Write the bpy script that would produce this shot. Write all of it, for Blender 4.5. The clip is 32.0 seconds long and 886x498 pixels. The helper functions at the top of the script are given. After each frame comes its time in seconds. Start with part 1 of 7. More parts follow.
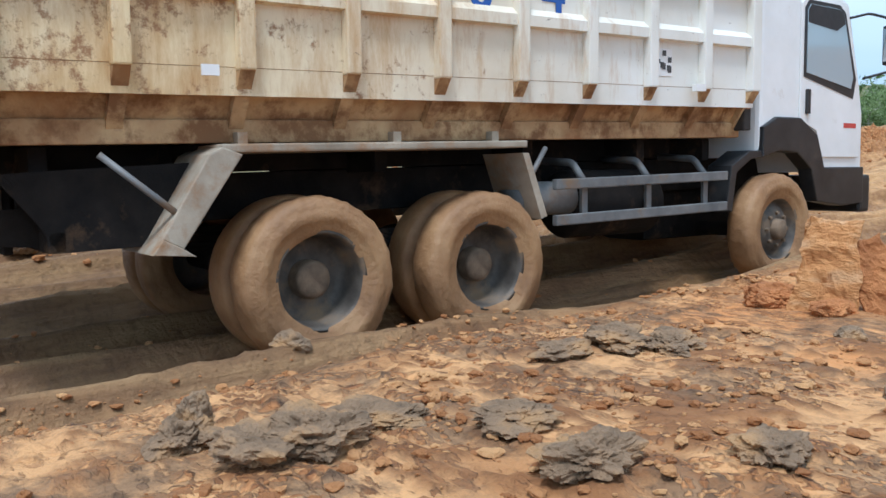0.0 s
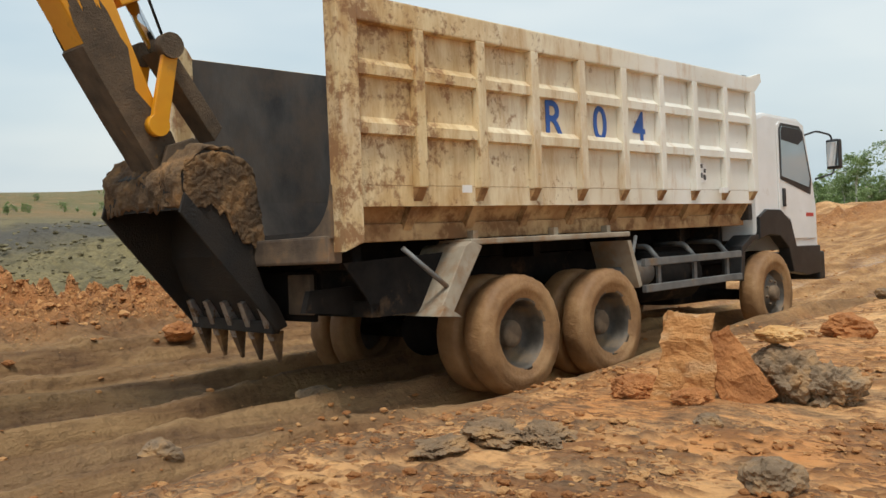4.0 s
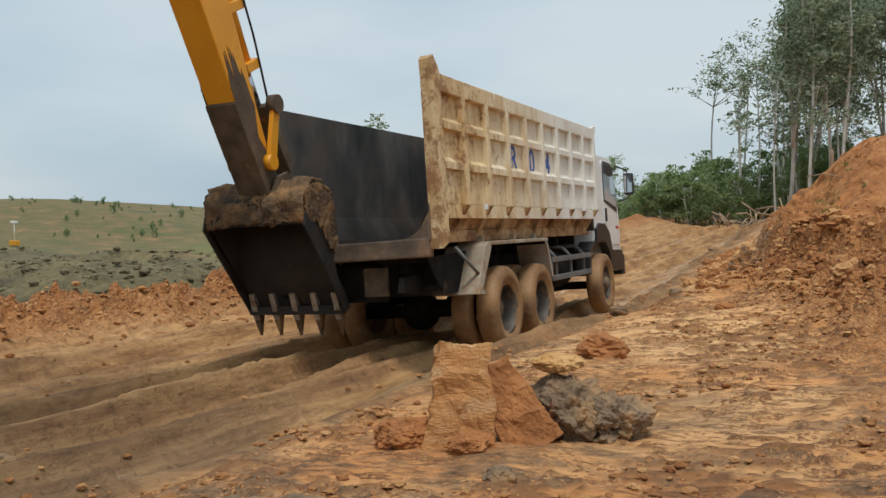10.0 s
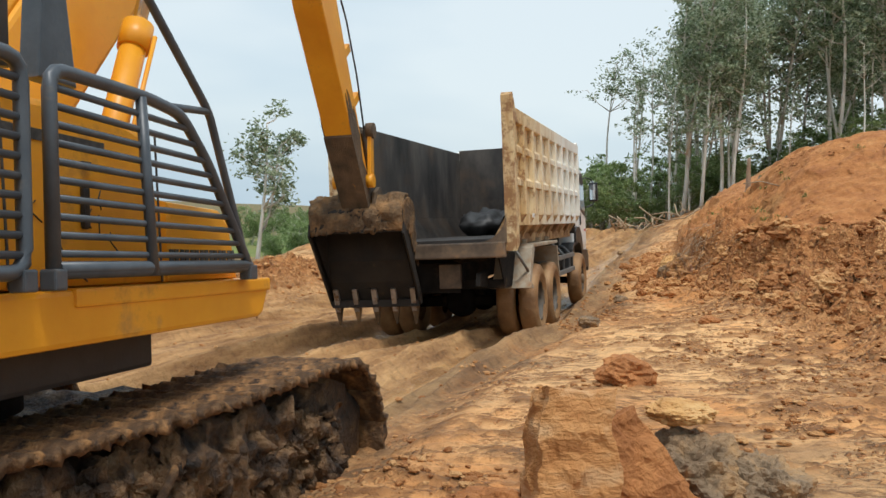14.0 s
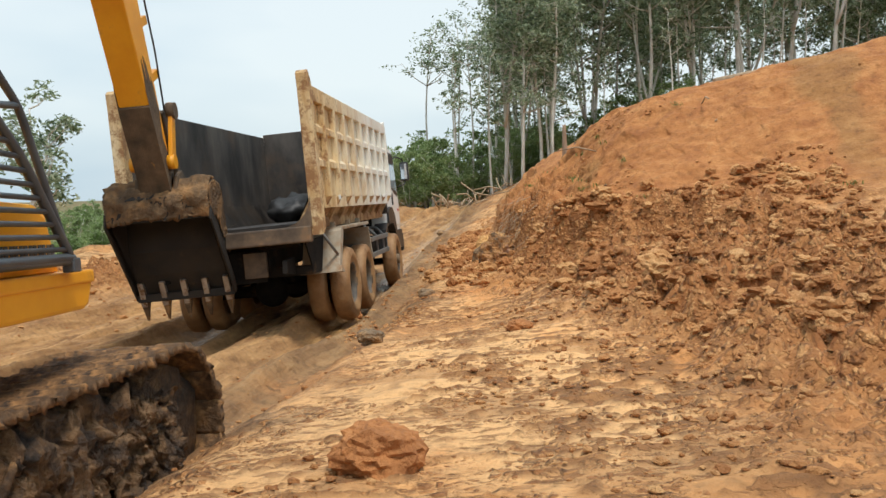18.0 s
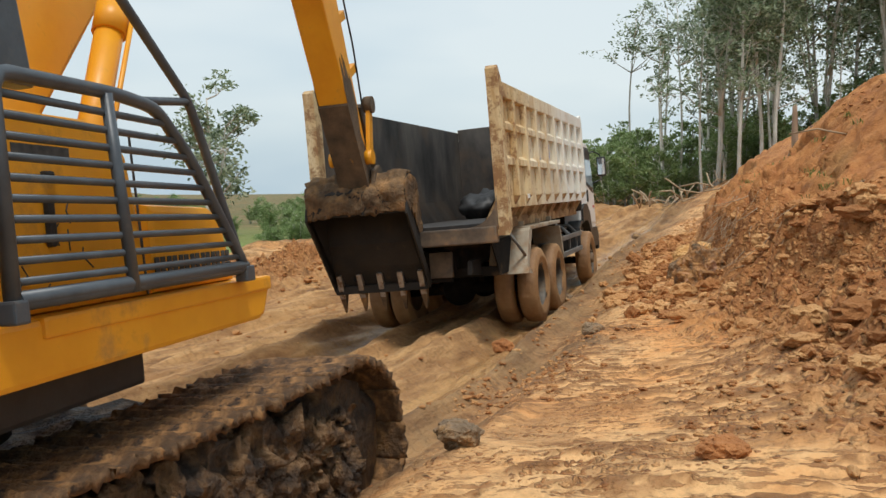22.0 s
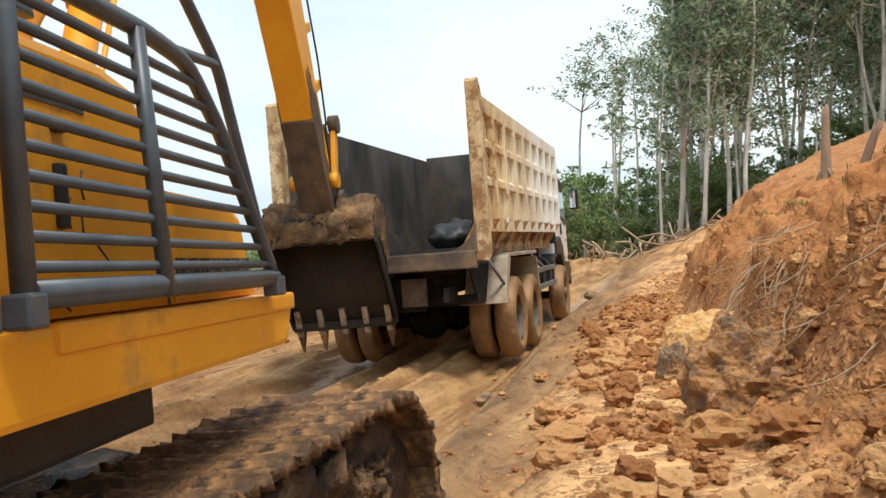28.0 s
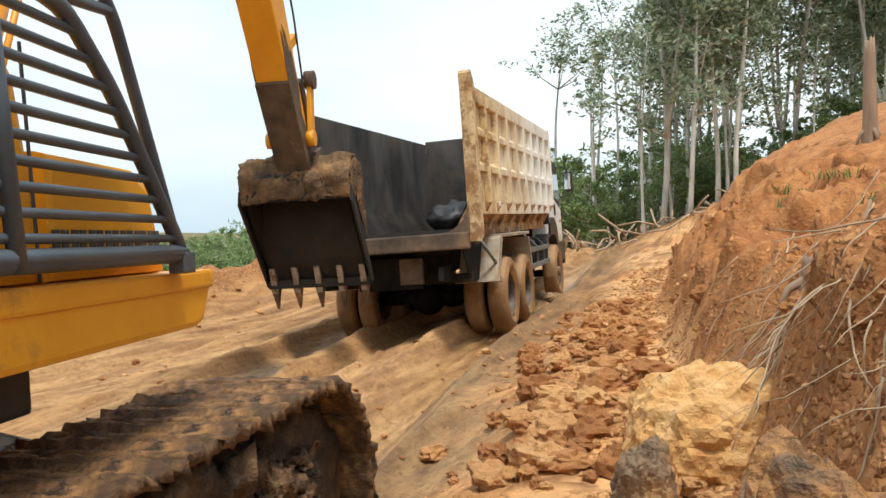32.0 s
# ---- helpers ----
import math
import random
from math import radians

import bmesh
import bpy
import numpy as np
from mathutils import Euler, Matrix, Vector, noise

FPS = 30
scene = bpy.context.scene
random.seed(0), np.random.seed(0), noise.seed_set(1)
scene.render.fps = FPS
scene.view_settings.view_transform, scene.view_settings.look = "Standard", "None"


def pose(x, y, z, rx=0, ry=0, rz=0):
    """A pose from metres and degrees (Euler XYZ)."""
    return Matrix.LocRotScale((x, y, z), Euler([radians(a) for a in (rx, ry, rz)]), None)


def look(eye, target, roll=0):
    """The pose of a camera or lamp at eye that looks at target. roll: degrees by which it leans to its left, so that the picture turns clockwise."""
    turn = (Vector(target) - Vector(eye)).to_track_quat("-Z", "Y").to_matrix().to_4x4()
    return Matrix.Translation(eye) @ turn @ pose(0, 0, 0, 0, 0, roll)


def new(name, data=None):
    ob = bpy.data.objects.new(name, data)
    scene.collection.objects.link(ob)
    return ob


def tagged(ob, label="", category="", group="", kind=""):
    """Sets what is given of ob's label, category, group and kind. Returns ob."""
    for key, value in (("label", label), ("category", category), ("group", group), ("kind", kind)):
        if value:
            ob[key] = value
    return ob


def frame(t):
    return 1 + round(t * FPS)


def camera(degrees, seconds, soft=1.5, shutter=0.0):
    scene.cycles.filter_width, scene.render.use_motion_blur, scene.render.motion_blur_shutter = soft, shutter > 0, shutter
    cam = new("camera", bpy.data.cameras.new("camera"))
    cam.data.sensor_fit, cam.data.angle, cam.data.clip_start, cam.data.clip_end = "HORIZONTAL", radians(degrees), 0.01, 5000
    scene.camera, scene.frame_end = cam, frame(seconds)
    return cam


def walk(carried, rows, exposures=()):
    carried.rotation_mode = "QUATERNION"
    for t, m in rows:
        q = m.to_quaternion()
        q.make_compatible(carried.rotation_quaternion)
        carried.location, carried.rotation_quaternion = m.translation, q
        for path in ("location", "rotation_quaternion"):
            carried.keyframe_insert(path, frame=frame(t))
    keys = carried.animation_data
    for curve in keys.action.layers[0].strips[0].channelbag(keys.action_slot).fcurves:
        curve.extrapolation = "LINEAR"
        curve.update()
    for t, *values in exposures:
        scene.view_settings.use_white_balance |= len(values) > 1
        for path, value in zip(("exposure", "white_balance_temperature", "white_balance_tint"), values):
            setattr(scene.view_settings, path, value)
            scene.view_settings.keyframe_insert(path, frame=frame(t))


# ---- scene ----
import functools

cam = camera(55.0, 32.0)

# ---- the camera's way: seconds, place, turn ----
PATH = [
    (0.0, 5.706, -2.285, 1.788, 79.17, 0.67, 53.98),
    (0.5, 5.768, -2.342, 1.806, 79.75, 0.29, 50.00),
    (1.0, 5.766, -2.352, 1.811, 81.13, -0.63, 47.45),
    (1.5, 5.774, -2.337, 1.820, 82.33, -0.85, 46.00),
    (2.0, 5.762, -2.320, 1.808, 84.28, -0.58, 45.43),
    (2.5, 5.752, -2.331, 1.804, 84.76, -0.46, 44.77),
    (3.0, 5.755, -2.359, 1.816, 85.12, -0.30, 45.29),
    (3.5, 5.766, -2.347, 1.806, 85.68, 0.33, 45.91),
    (5.5, 5.783, -2.304, 1.798, 86.18, 1.58, 43.64),
    (6.0, 5.786, -2.288, 1.789, 86.16, 1.45, 41.93),
    (6.5, 5.790, -2.264, 1.780, 86.06, 1.36, 40.54),
    (7.0, 5.708, -2.135, 1.725, 86.05, 1.48, 38.96),
    (7.5, 5.605, -1.948, 1.700, 86.37, 1.91, 36.99),
    (8.0, 5.516, -1.918, 1.740, 86.40, 2.08, 35.82),
    (8.5, 5.360, -1.884, 1.720, 86.65, 1.98, 33.65),
    (9.0, 5.226, -1.852, 1.732, 86.71, 1.28, 31.46),
    (9.5, 5.211, -1.822, 1.731, 86.72, 0.65, 27.95),
    (10.0, 5.128, -1.678, 1.720, 87.35, 0.27, 27.55),
    (10.5, 5.080, -1.444, 1.693, 88.44, 0.73, 25.44),
    (11.0, 5.026, -1.441, 1.705, 88.26, 0.73, 24.06),
    (11.5, 4.776, -1.529, 1.727, 88.14, 1.66, 20.05),
    (12.0, 4.586, -1.556, 1.772, 88.02, 1.48, 18.80),
    (12.5, 4.322, -1.417, 1.707, 87.73, -0.04, 20.50),
    (13.0, 4.091, -1.291, 1.737, 86.93, -0.79, 23.09),
    (13.5, 3.903, -1.210, 1.723, 86.84, -0.82, 24.47),
    (14.0, 3.830, -0.971, 1.703, 87.16, -1.85, 19.59),
    (14.5, 3.770, -0.722, 1.716, 87.20, -1.96, 18.84),
    (15.0, 3.670, -0.509, 1.715, 87.16, -2.51, 14.68),
    (15.5, 3.720, -0.262, 1.660, 86.14, -1.52, 11.79),
    (17.5, 3.929, 1.042, 1.700, 86.60, 1.28, 8.10),
    (18.0, 3.927, 1.457, 1.714, 85.99, 1.30, 8.38),
    (18.5, 4.020, 1.897, 1.692, 84.85, 1.28, 10.91),
    (19.0, 4.009, 2.301, 1.693, 84.49, 0.76, 12.77),
    (19.5, 3.995, 2.700, 1.699, 84.32, -0.54, 15.40),
    (20.0, 4.017, 3.109, 1.682, 84.44, -0.06, 17.94),
    (20.5, 3.935, 3.452, 1.678, 84.46, 0.44, 20.69),
    (21.0, 3.891, 3.821, 1.695, 84.42, 1.21, 20.70),
    (21.5, 3.864, 4.171, 1.722, 84.68, 1.54, 21.74),
    (22.0, 3.768, 4.553, 1.708, 85.93, 0.79, 22.12),
    (22.5, 3.727, 4.979, 1.671, 86.12, 0.25, 21.12),
    (23.0, 3.627, 5.412, 1.633, 86.15, 1.12, 23.47),
    (23.5, 3.586, 5.811, 1.638, 86.21, 1.49, 22.26),
    (24.0, 3.590, 6.110, 1.634, 86.69, -0.35, 21.21),
    (24.5, 3.514, 6.456, 1.637, 87.33, -0.48, 22.65),
    (25.0, 3.527, 6.838, 1.605, 87.39, -0.83, 19.69),
    (25.5, 3.463, 7.162, 1.614, 87.53, -1.52, 20.01),
    (27.5, 2.847, 9.854, 1.445, 89.51, -1.03, 18.82),
    (28.0, 2.710, 10.326, 1.401, 89.64, -0.11, 18.83),
    (28.5, 2.582, 10.772, 1.393, 89.48, -0.80, 17.03),
    (29.0, 2.556, 11.285, 1.394, 89.14, 0.80, 17.30),
    (29.5, 2.447, 11.774, 1.369, 88.95, 0.42, 17.43),
    (30.0, 2.441, 12.190, 1.354, 89.11, 1.12, 17.50),
    (30.5, 2.509, 12.648, 1.399, 88.99, 1.63, 17.28),
    (31.0, 2.489, 13.074, 1.416, 88.93, 1.55, 16.91),
    (31.5, 2.566, 13.461, 1.418, 88.83, -0.09, 17.27),
    (32.0, 2.520, 13.800, 1.418, 88.82, -0.41, 17.78),
]
walk(cam, [(t, pose(x, y, z, rx, ry, rz)) for t, x, y, z, rx, ry, rz in PATH],
     [(0, 0.55, 5300, 10), (2, 0.32, 6350, 10), (4, 0.2, 6600, 10), (6, 0.17, 6650, 10), (9, -0.06, 6340, 10), (11, -0.03, 6320, 10), (12, -0.02, 6310, 10), (13, 0.28, 6300, 10), (14, 0.26, 6360, 10), (15, 0.48, 6433, 10), (18, 0.36, 6500, 10), (19, 0.46, 6500, 10), (20, 0.28, 6500, 10), (22, 0.2, 6500, 10), (23, 0.42, 6500, 10), (25, 0.55, 6500, 10), (28, 0.62, 6500, 10), (32, 0.66, 6500, 10)])

# ---- the lorry's way: seconds, place under the rear axle, turn ----
HAUL = [
    (0.0, 0.002, 0.053, -0.002, -3.42, -4.66, 0.38),
    (0.5, 0.008, 0.448, -0.022, -3.25, -4.64, 0.66),
    (1.0, 0.007, 0.827, -0.041, -3.04, -4.63, 0.84),
    (1.5, 0.005, 1.196, -0.058, -2.74, -4.62, 0.99),
    (2.0, -0.010, 1.608, -0.072, -2.34, -4.62, 0.98),
    (2.5, -0.032, 2.041, -0.094, -1.97, -4.64, 0.70),
    (3.0, -0.059, 2.451, -0.103, -1.96, -4.66, 0.33),
    (3.5, -0.078, 2.801, -0.103, -2.19, -4.68, -0.03),
    (5.5, -0.148, 4.462, -0.106, -2.25, -4.68, -0.01),
    (6.0, -0.164, 4.820, -0.111, -2.11, -4.66, 0.28),
    (6.5, -0.188, 5.224, -0.115, -2.16, -4.64, 0.60),
    (7.0, -0.204, 5.623, -0.111, -2.31, -4.63, 0.90),
    (7.5, -0.210, 6.024, -0.109, -2.44, -4.61, 1.22),
    (8.0, -0.202, 6.423, -0.105, -2.47, -4.59, 1.47),
    (8.5, -0.191, 6.785, -0.091, -2.39, -4.58, 1.72),
    (9.0, -0.185, 7.119, -0.086, -2.28, -4.57, 1.85),
    (9.5, -0.188, 7.474, -0.096, -2.12, -4.56, 1.93),
    (10.0, -0.172, 7.934, -0.122, -1.99, -4.53, 2.47),
    (10.5, -0.170, 8.336, -0.138, -1.95, -4.50, 2.85),
    (11.0, -0.171, 8.715, -0.146, -1.98, -4.50, 2.97),
    (11.5, -0.149, 9.110, -0.154, -1.93, -4.49, 3.04),
    (12.0, -0.121, 9.530, -0.169, -1.78, -4.48, 3.21),
    (12.5, -0.117, 9.953, -0.187, -1.76, -4.48, 3.23),
    (13.0, -0.118, 10.417, -0.219, -1.67, -4.48, 3.18),
    (13.5, -0.121, 10.903, -0.240, -1.56, -4.49, 3.14),
    (14.0, -0.147, 11.333, -0.246, -1.48, -4.49, 3.06),
    (14.5, -0.177, 11.723, -0.249, -1.51, -4.50, 2.96),
    (15.0, -0.201, 12.047, -0.249, -1.53, -4.50, 2.85),
    (15.5, -0.217, 12.282, -0.246, -1.55, -4.50, 2.85),
    (17.5, -0.329, 13.104, -0.232, -1.61, -4.45, 3.74),
    (18.0, -0.345, 13.362, -0.229, -1.69, -4.44, 3.84),
    (18.5, -0.377, 13.670, -0.233, -1.73, -4.43, 4.01),
    (19.0, -0.405, 14.011, -0.248, -1.67, -4.42, 4.11),
    (19.5, -0.438, 14.327, -0.258, -1.58, -4.42, 4.08),
    (20.0, -0.469, 14.618, -0.258, -1.56, -4.42, 4.16),
    (20.5, -0.503, 14.929, -0.261, -1.56, -4.41, 4.25),
    (21.0, -0.535, 15.272, -0.267, -1.49, -4.41, 4.30),
    (21.5, -0.571, 15.626, -0.270, -1.40, -4.42, 4.18),
    (22.0, -0.602, 15.997, -0.271, -1.34, -4.42, 4.07),
    (22.5, -0.636, 16.343, -0.272, -1.36, -4.43, 3.99),
    (23.0, -0.666, 16.671, -0.276, -1.40, -4.43, 3.92),
    (23.5, -0.701, 16.966, -0.281, -1.35, -4.43, 3.97),
    (24.0, -0.738, 17.225, -0.270, -1.17, -4.44, 3.89),
    (24.5, -0.766, 17.512, -0.250, -1.04, -4.44, 3.83),
    (25.0, -0.800, 17.842, -0.236, -0.96, -4.43, 3.97),
    (25.5, -0.828, 18.218, -0.235, -0.98, -4.42, 4.15),
    (27.5, -1.060, 20.724, -0.185, -0.75, -4.44, 3.85),
    (28.0, -1.100, 21.148, -0.168, -0.58, -4.46, 3.59),
    (28.5, -1.135, 21.612, -0.146, -0.39, -4.47, 3.39),
    (29.0, -1.168, 22.098, -0.139, -0.26, -4.47, 3.36),
    (29.5, -1.205, 22.608, -0.123, -0.29, -4.48, 3.30),
    (30.0, -1.242, 23.128, -0.104, -0.34, -4.49, 3.11),
    (30.5, -1.267, 23.648, -0.094, -0.30, -4.50, 2.99),
    (31.0, -1.287, 24.207, -0.088, -0.17, -4.50, 2.85),
    (31.5, -1.318, 24.784, -0.069, -0.10, -4.52, 2.59),
    (32.0, -1.342, 25.331, -0.061, 0.12, -4.54, 2.27),
]

# ---- sky and sun: bright overcast ----
world = bpy.data.worlds.new("overcast_sky")
scene.world = world
world.use_nodes = True
wn, wl = world.node_tree.nodes, world.node_tree.links
wn.clear()
w_out = wn.new("ShaderNodeOutputWorld")
w_bg = wn.new("ShaderNodeBackground")
w_sky = wn.new("ShaderNodeTexSky")
w_sky.sky_type = "NISHITA"
w_sky.sun_disc = False
w_sky.sun_elevation = radians(70)
w_sky.sun_rotation = radians(142)
w_sky.air_density, w_sky.dust_density, w_sky.ozone_density = 1.2, 3.0, 1.5
w_co = wn.new("ShaderNodeTexCoord")
w_map = wn.new("ShaderNodeMapping")
w_map.inputs["Scale"].default_value = (1.0, 1.0, 3.5)
w_noise = wn.new("ShaderNodeTexNoise")
w_noise.inputs["Scale"].default_value = 1.6
w_noise.inputs["Detail"].default_value = 4.0
w_noise.inputs["Roughness"].default_value = 0.45
w_ramp = wn.new("ShaderNodeValToRGB")
w_ramp.color_ramp.elements[0].position, w_ramp.color_ramp.elements[0].color = 0.34, (4.5, 5.95, 6.95, 1)
w_ramp.color_ramp.elements[1].position, w_ramp.color_ramp.elements[1].color = 0.62, (7.2, 8.0, 8.2, 1)
w_mix = wn.new("ShaderNodeMixRGB")
w_mix.inputs[0].default_value = 0.82
wl.new(w_co.outputs["Generated"], w_map.inputs["Vector"])
wl.new(w_map.outputs["Vector"], w_noise.inputs["Vector"])
wl.new(w_noise.outputs["Fac"], w_ramp.inputs["Fac"])
wl.new(w_sky.outputs["Color"], w_mix.inputs[1])
wl.new(w_ramp.outputs["Color"], w_mix.inputs[2])
wl.new(w_mix.outputs["Color"], w_bg.inputs["Color"])
w_bg.inputs["Strength"].default_value = 0.1
wl.new(w_bg.outputs["Background"], w_out.inputs["Surface"])
sun_data = bpy.data.lights.new("sun", "SUN")
sun_data.energy, sun_data.angle, sun_data.color = 2.0, radians(12), (1.0, 0.95, 0.88)
sun_ob = new("sun", sun_data)
sun_ob.matrix_world = look((14, -18, 66), (0, 0, 0))


# ---- materials ----
def nodes_of(name):
    m = bpy.data.materials.new(name)
    m.use_nodes = True
    n, l = m.node_tree.nodes, m.node_tree.links
    b = n["Principled BSDF"]
    return m, n, l, b


def ramp(n, stops):
    r = n.new("ShaderNodeValToRGB")
    e = r.color_ramp.elements
    while len(e) < len(stops):
        e.new(0.5)
    for k, (p, c) in zip(e, stops):
        k.position, k.color = p, (*c, 1) if len(c) == 3 else c
    return r


def noise_at(n, l, scale, detail=5.0, rough=0.6, space="Object", stretch=(1, 1, 1), kind="noise"):
    co = n.new("ShaderNodeTexCoord")
    mp = n.new("ShaderNodeMapping")
    mp.inputs["Scale"].default_value = stretch
    l.new(co.outputs[space], mp.inputs["Vector"])
    if kind == "noise":
        t = n.new("ShaderNodeTexNoise")
        t.inputs["Detail"].default_value, t.inputs["Roughness"].default_value = detail, rough
    else:
        t = n.new("ShaderNodeTexVoronoi")
    t.inputs["Scale"].default_value = scale
    l.new(mp.outputs["Vector"], t.inputs["Vector"])
    return t


def mixed(n, l, fac, a, b, mode="MIX"):
    m = n.new("ShaderNodeMixRGB")
    m.blend_type = mode
    for slot, v in ((0, fac), (1, a), (2, b)):
        if hasattr(v, "links"):
            l.new(v, m.inputs[slot])
        else:
            m.inputs[slot].default_value = v if slot == 0 else (*v, 1)
    return m.outputs[0]


def bumped(n, l, b, height, strength, distance=0.02):
    u = n.new("ShaderNodeBump")
    u.inputs["Strength"].default_value, u.inputs["Distance"].default_value = strength, distance
    l.new(height, u.inputs["Height"])
    l.new(u.outputs["Normal"], b.inputs["Normal"])


def plain(name, stops, scale=6.0, rough=0.6, metal=0.0, bump=0.2, dirt=None, dirt_scale=1.5, dirt_at=(0.5, 0.68), stretch=(1, 1, 1), fine=60.0, dist=0.01, spread=0.0):
    """A painted, muddy or natural surface: a colour ramp over noise, dirt in patches, fine relief."""
    m, n, l, b = nodes_of(name)
    big = noise_at(n, l, scale, stretch=stretch)
    r = ramp(n, stops)
    l.new(big.outputs["Fac"], r.inputs["Fac"])
    col = r.outputs["Color"]
    if spread:
        info = n.new("ShaderNodeObjectInfo")
        hs = n.new("ShaderNodeHueSaturation")
        mr = n.new("ShaderNodeMapRange")
        mr.inputs["To Min"].default_value, mr.inputs["To Max"].default_value = 1 - spread, 1 + spread
        l.new(info.outputs["Random"], mr.inputs["Value"])
        l.new(mr.outputs[0], hs.inputs["Value"])
        l.new(col, hs.inputs["Color"])
        col = hs.outputs["Color"]
    b.inputs["Roughness"].default_value, b.inputs["Metallic"].default_value = rough, metal
    if dirt:
        d = noise_at(n, l, dirt_scale, detail=8.0, rough=0.68)
        f = ramp(n, [(dirt_at[0], (0, 0, 0)), (dirt_at[1], (1, 1, 1))])
        l.new(d.outputs["Fac"], f.inputs["Fac"])
        col = mixed(n, l, f.outputs["Color"], col, dirt)
        rr = n.new("ShaderNodeMapRange")
        rr.inputs["To Min"].default_value, rr.inputs["To Max"].default_value = rough, 0.9
        l.new(f.outputs["Color"], rr.inputs["Value"])
        l.new(rr.outputs[0], b.inputs["Roughness"])
    l.new(col, b.inputs["Base Color"])
    if bump:
        g = noise_at(n, l, fine, detail=6.0, stretch=stretch)
        bumped(n, l, b, g.outputs["Fac"], bump, dist)
    return m


MUD = (0.3, 0.165, 0.075)
def bed_material():
    """Cream paint; clay stains lie thick at the tail and thin out towards the cab, with runs down the sheets."""
    m, n, l, b = nodes_of("cream_bed_paint")
    big = noise_at(n, l, 1.1, 6.0, 0.6)
    paint = ramp(n, [(0.3, (0.66, 0.63, 0.54)), (0.5, (0.75, 0.73, 0.65)), (0.7, (0.8, 0.79, 0.73))])
    l.new(big.outputs["Fac"], paint.inputs["Fac"])
    cream = ramp(n, [(0.3, (0.68, 0.49, 0.23)), (0.5, (0.76, 0.61, 0.35)), (0.7, (0.8, 0.71, 0.5))])
    l.new(big.outputs["Fac"], cream.inputs["Fac"])
    co = n.new("ShaderNodeTexCoord")
    sp = n.new("ShaderNodeSeparateXYZ")
    l.new(co.outputs["Object"], sp.inputs[0])
    tail = n.new("ShaderNodeMapRange")
    tail.inputs["From Min"].default_value, tail.inputs["From Max"].default_value = 3.6, -2.2
    tail.inputs["To Min"].default_value, tail.inputs["To Max"].default_value = -0.07, 0.15
    l.new(sp.outputs["Y"], tail.inputs["Value"])
    soiled = n.new("ShaderNodeMapRange")
    soiled.inputs["From Min"].default_value, soiled.inputs["From Max"].default_value = 2.8, -1.2
    l.new(sp.outputs["Y"], soiled.inputs["Value"])
    base = mixed(n, l, soiled.outputs[0], paint.outputs["Color"], cream.outputs["Color"])
    runs = noise_at(n, l, 2.2, 9.0, 0.72, stretch=(2.2, 2.2, 0.5))
    stain = n.new("ShaderNodeMath")
    l.new(runs.outputs["Fac"], stain.inputs[0])
    l.new(tail.outputs[0], stain.inputs[1])
    f1 = ramp(n, [(0.5, (0, 0, 0)), (0.74, (0.85, 0.85, 0.85))])
    l.new(stain.outputs[0], f1.inputs["Fac"])
    col = mixed(n, l, f1.outputs["Color"], base, (0.46, 0.26, 0.09))
    spots = noise_at(n, l, 5.5, 10.0, 0.78)
    s2 = n.new("ShaderNodeMath")
    l.new(spots.outputs["Fac"], s2.inputs[0])
    l.new(tail.outputs[0], s2.inputs[1])
    f2 = ramp(n, [(0.62, (0, 0, 0)), (0.7, (0.9, 0.9, 0.9))])
    l.new(s2.outputs[0], f2.inputs["Fac"])
    col = mixed(n, l, f2.outputs["Color"], col, (0.27, 0.13, 0.05))
    scr = noise_at(n, l, 9.0, 8.0, 0.75, stretch=(1, 1, 3))
    f3 = ramp(n, [(0.65, (0, 0, 0)), (0.69, (0.7, 0.7, 0.7))])
    l.new(scr.outputs["Fac"], f3.inputs["Fac"])
    col = mixed(n, l, f3.outputs["Color"], col, (0.13, 0.08, 0.05))
    l.new(col, b.inputs["Base Color"])
    b.inputs["Roughness"].default_value = 0.6
    bumped(n, l, b, spots.outputs["Fac"], 0.25, 0.01)
    return m


M_bed = bed_material()
M_skirt = plain("mud_stained_bed_skirt", [(0.35, (0.3, 0.155, 0.06)), (0.65, (0.55, 0.38, 0.19))], 2.2, 0.75, bump=0.35, dirt=(0.2, 0.1, 0.04), dirt_scale=4.0, dirt_at=(0.46, 0.6))
M_inner = plain("worn_dark_steel", [(0.32, (0.022, 0.02, 0.019)), (0.5, (0.06, 0.053, 0.048)), (0.7, (0.13, 0.11, 0.092))], 1.3, 0.6, 0.0, 0.25,
                dirt=(0.12, 0.085, 0.06), dirt_scale=1.2, dirt_at=(0.5, 0.75), stretch=(1, 1, 0.5))
M_inner.node_tree.nodes["Principled BSDF"].inputs["Specular IOR Level"].default_value = 0.25
M_sill = plain("muddy_dark_steel", [(0.35, (0.06, 0.045, 0.035)), (0.65, (0.2, 0.14, 0.09))], 3.0, 0.7, 0.1, 0.4, dirt=MUD, dirt_scale=3.0, dirt_at=(0.55, 0.7))
M_floor = plain("black_scraped_steel", [(0.3, (0.014, 0.013, 0.013)), (0.7, (0.05, 0.042, 0.036))], 2.0, 0.75, 0.0, 0.3, dirt=(0.09, 0.06, 0.04), dirt_scale=1.6, dirt_at=(0.55, 0.75))
M_chassis = plain("black_chassis_paint", [(0.3, (0.008, 0.008, 0.008)), (0.7, (0.024, 0.02, 0.017))], 4.0, 0.9, 0.0, 0.4, dirt=(0.1, 0.062, 0.034), dirt_scale=3.0, dirt_at=(0.56, 0.74))
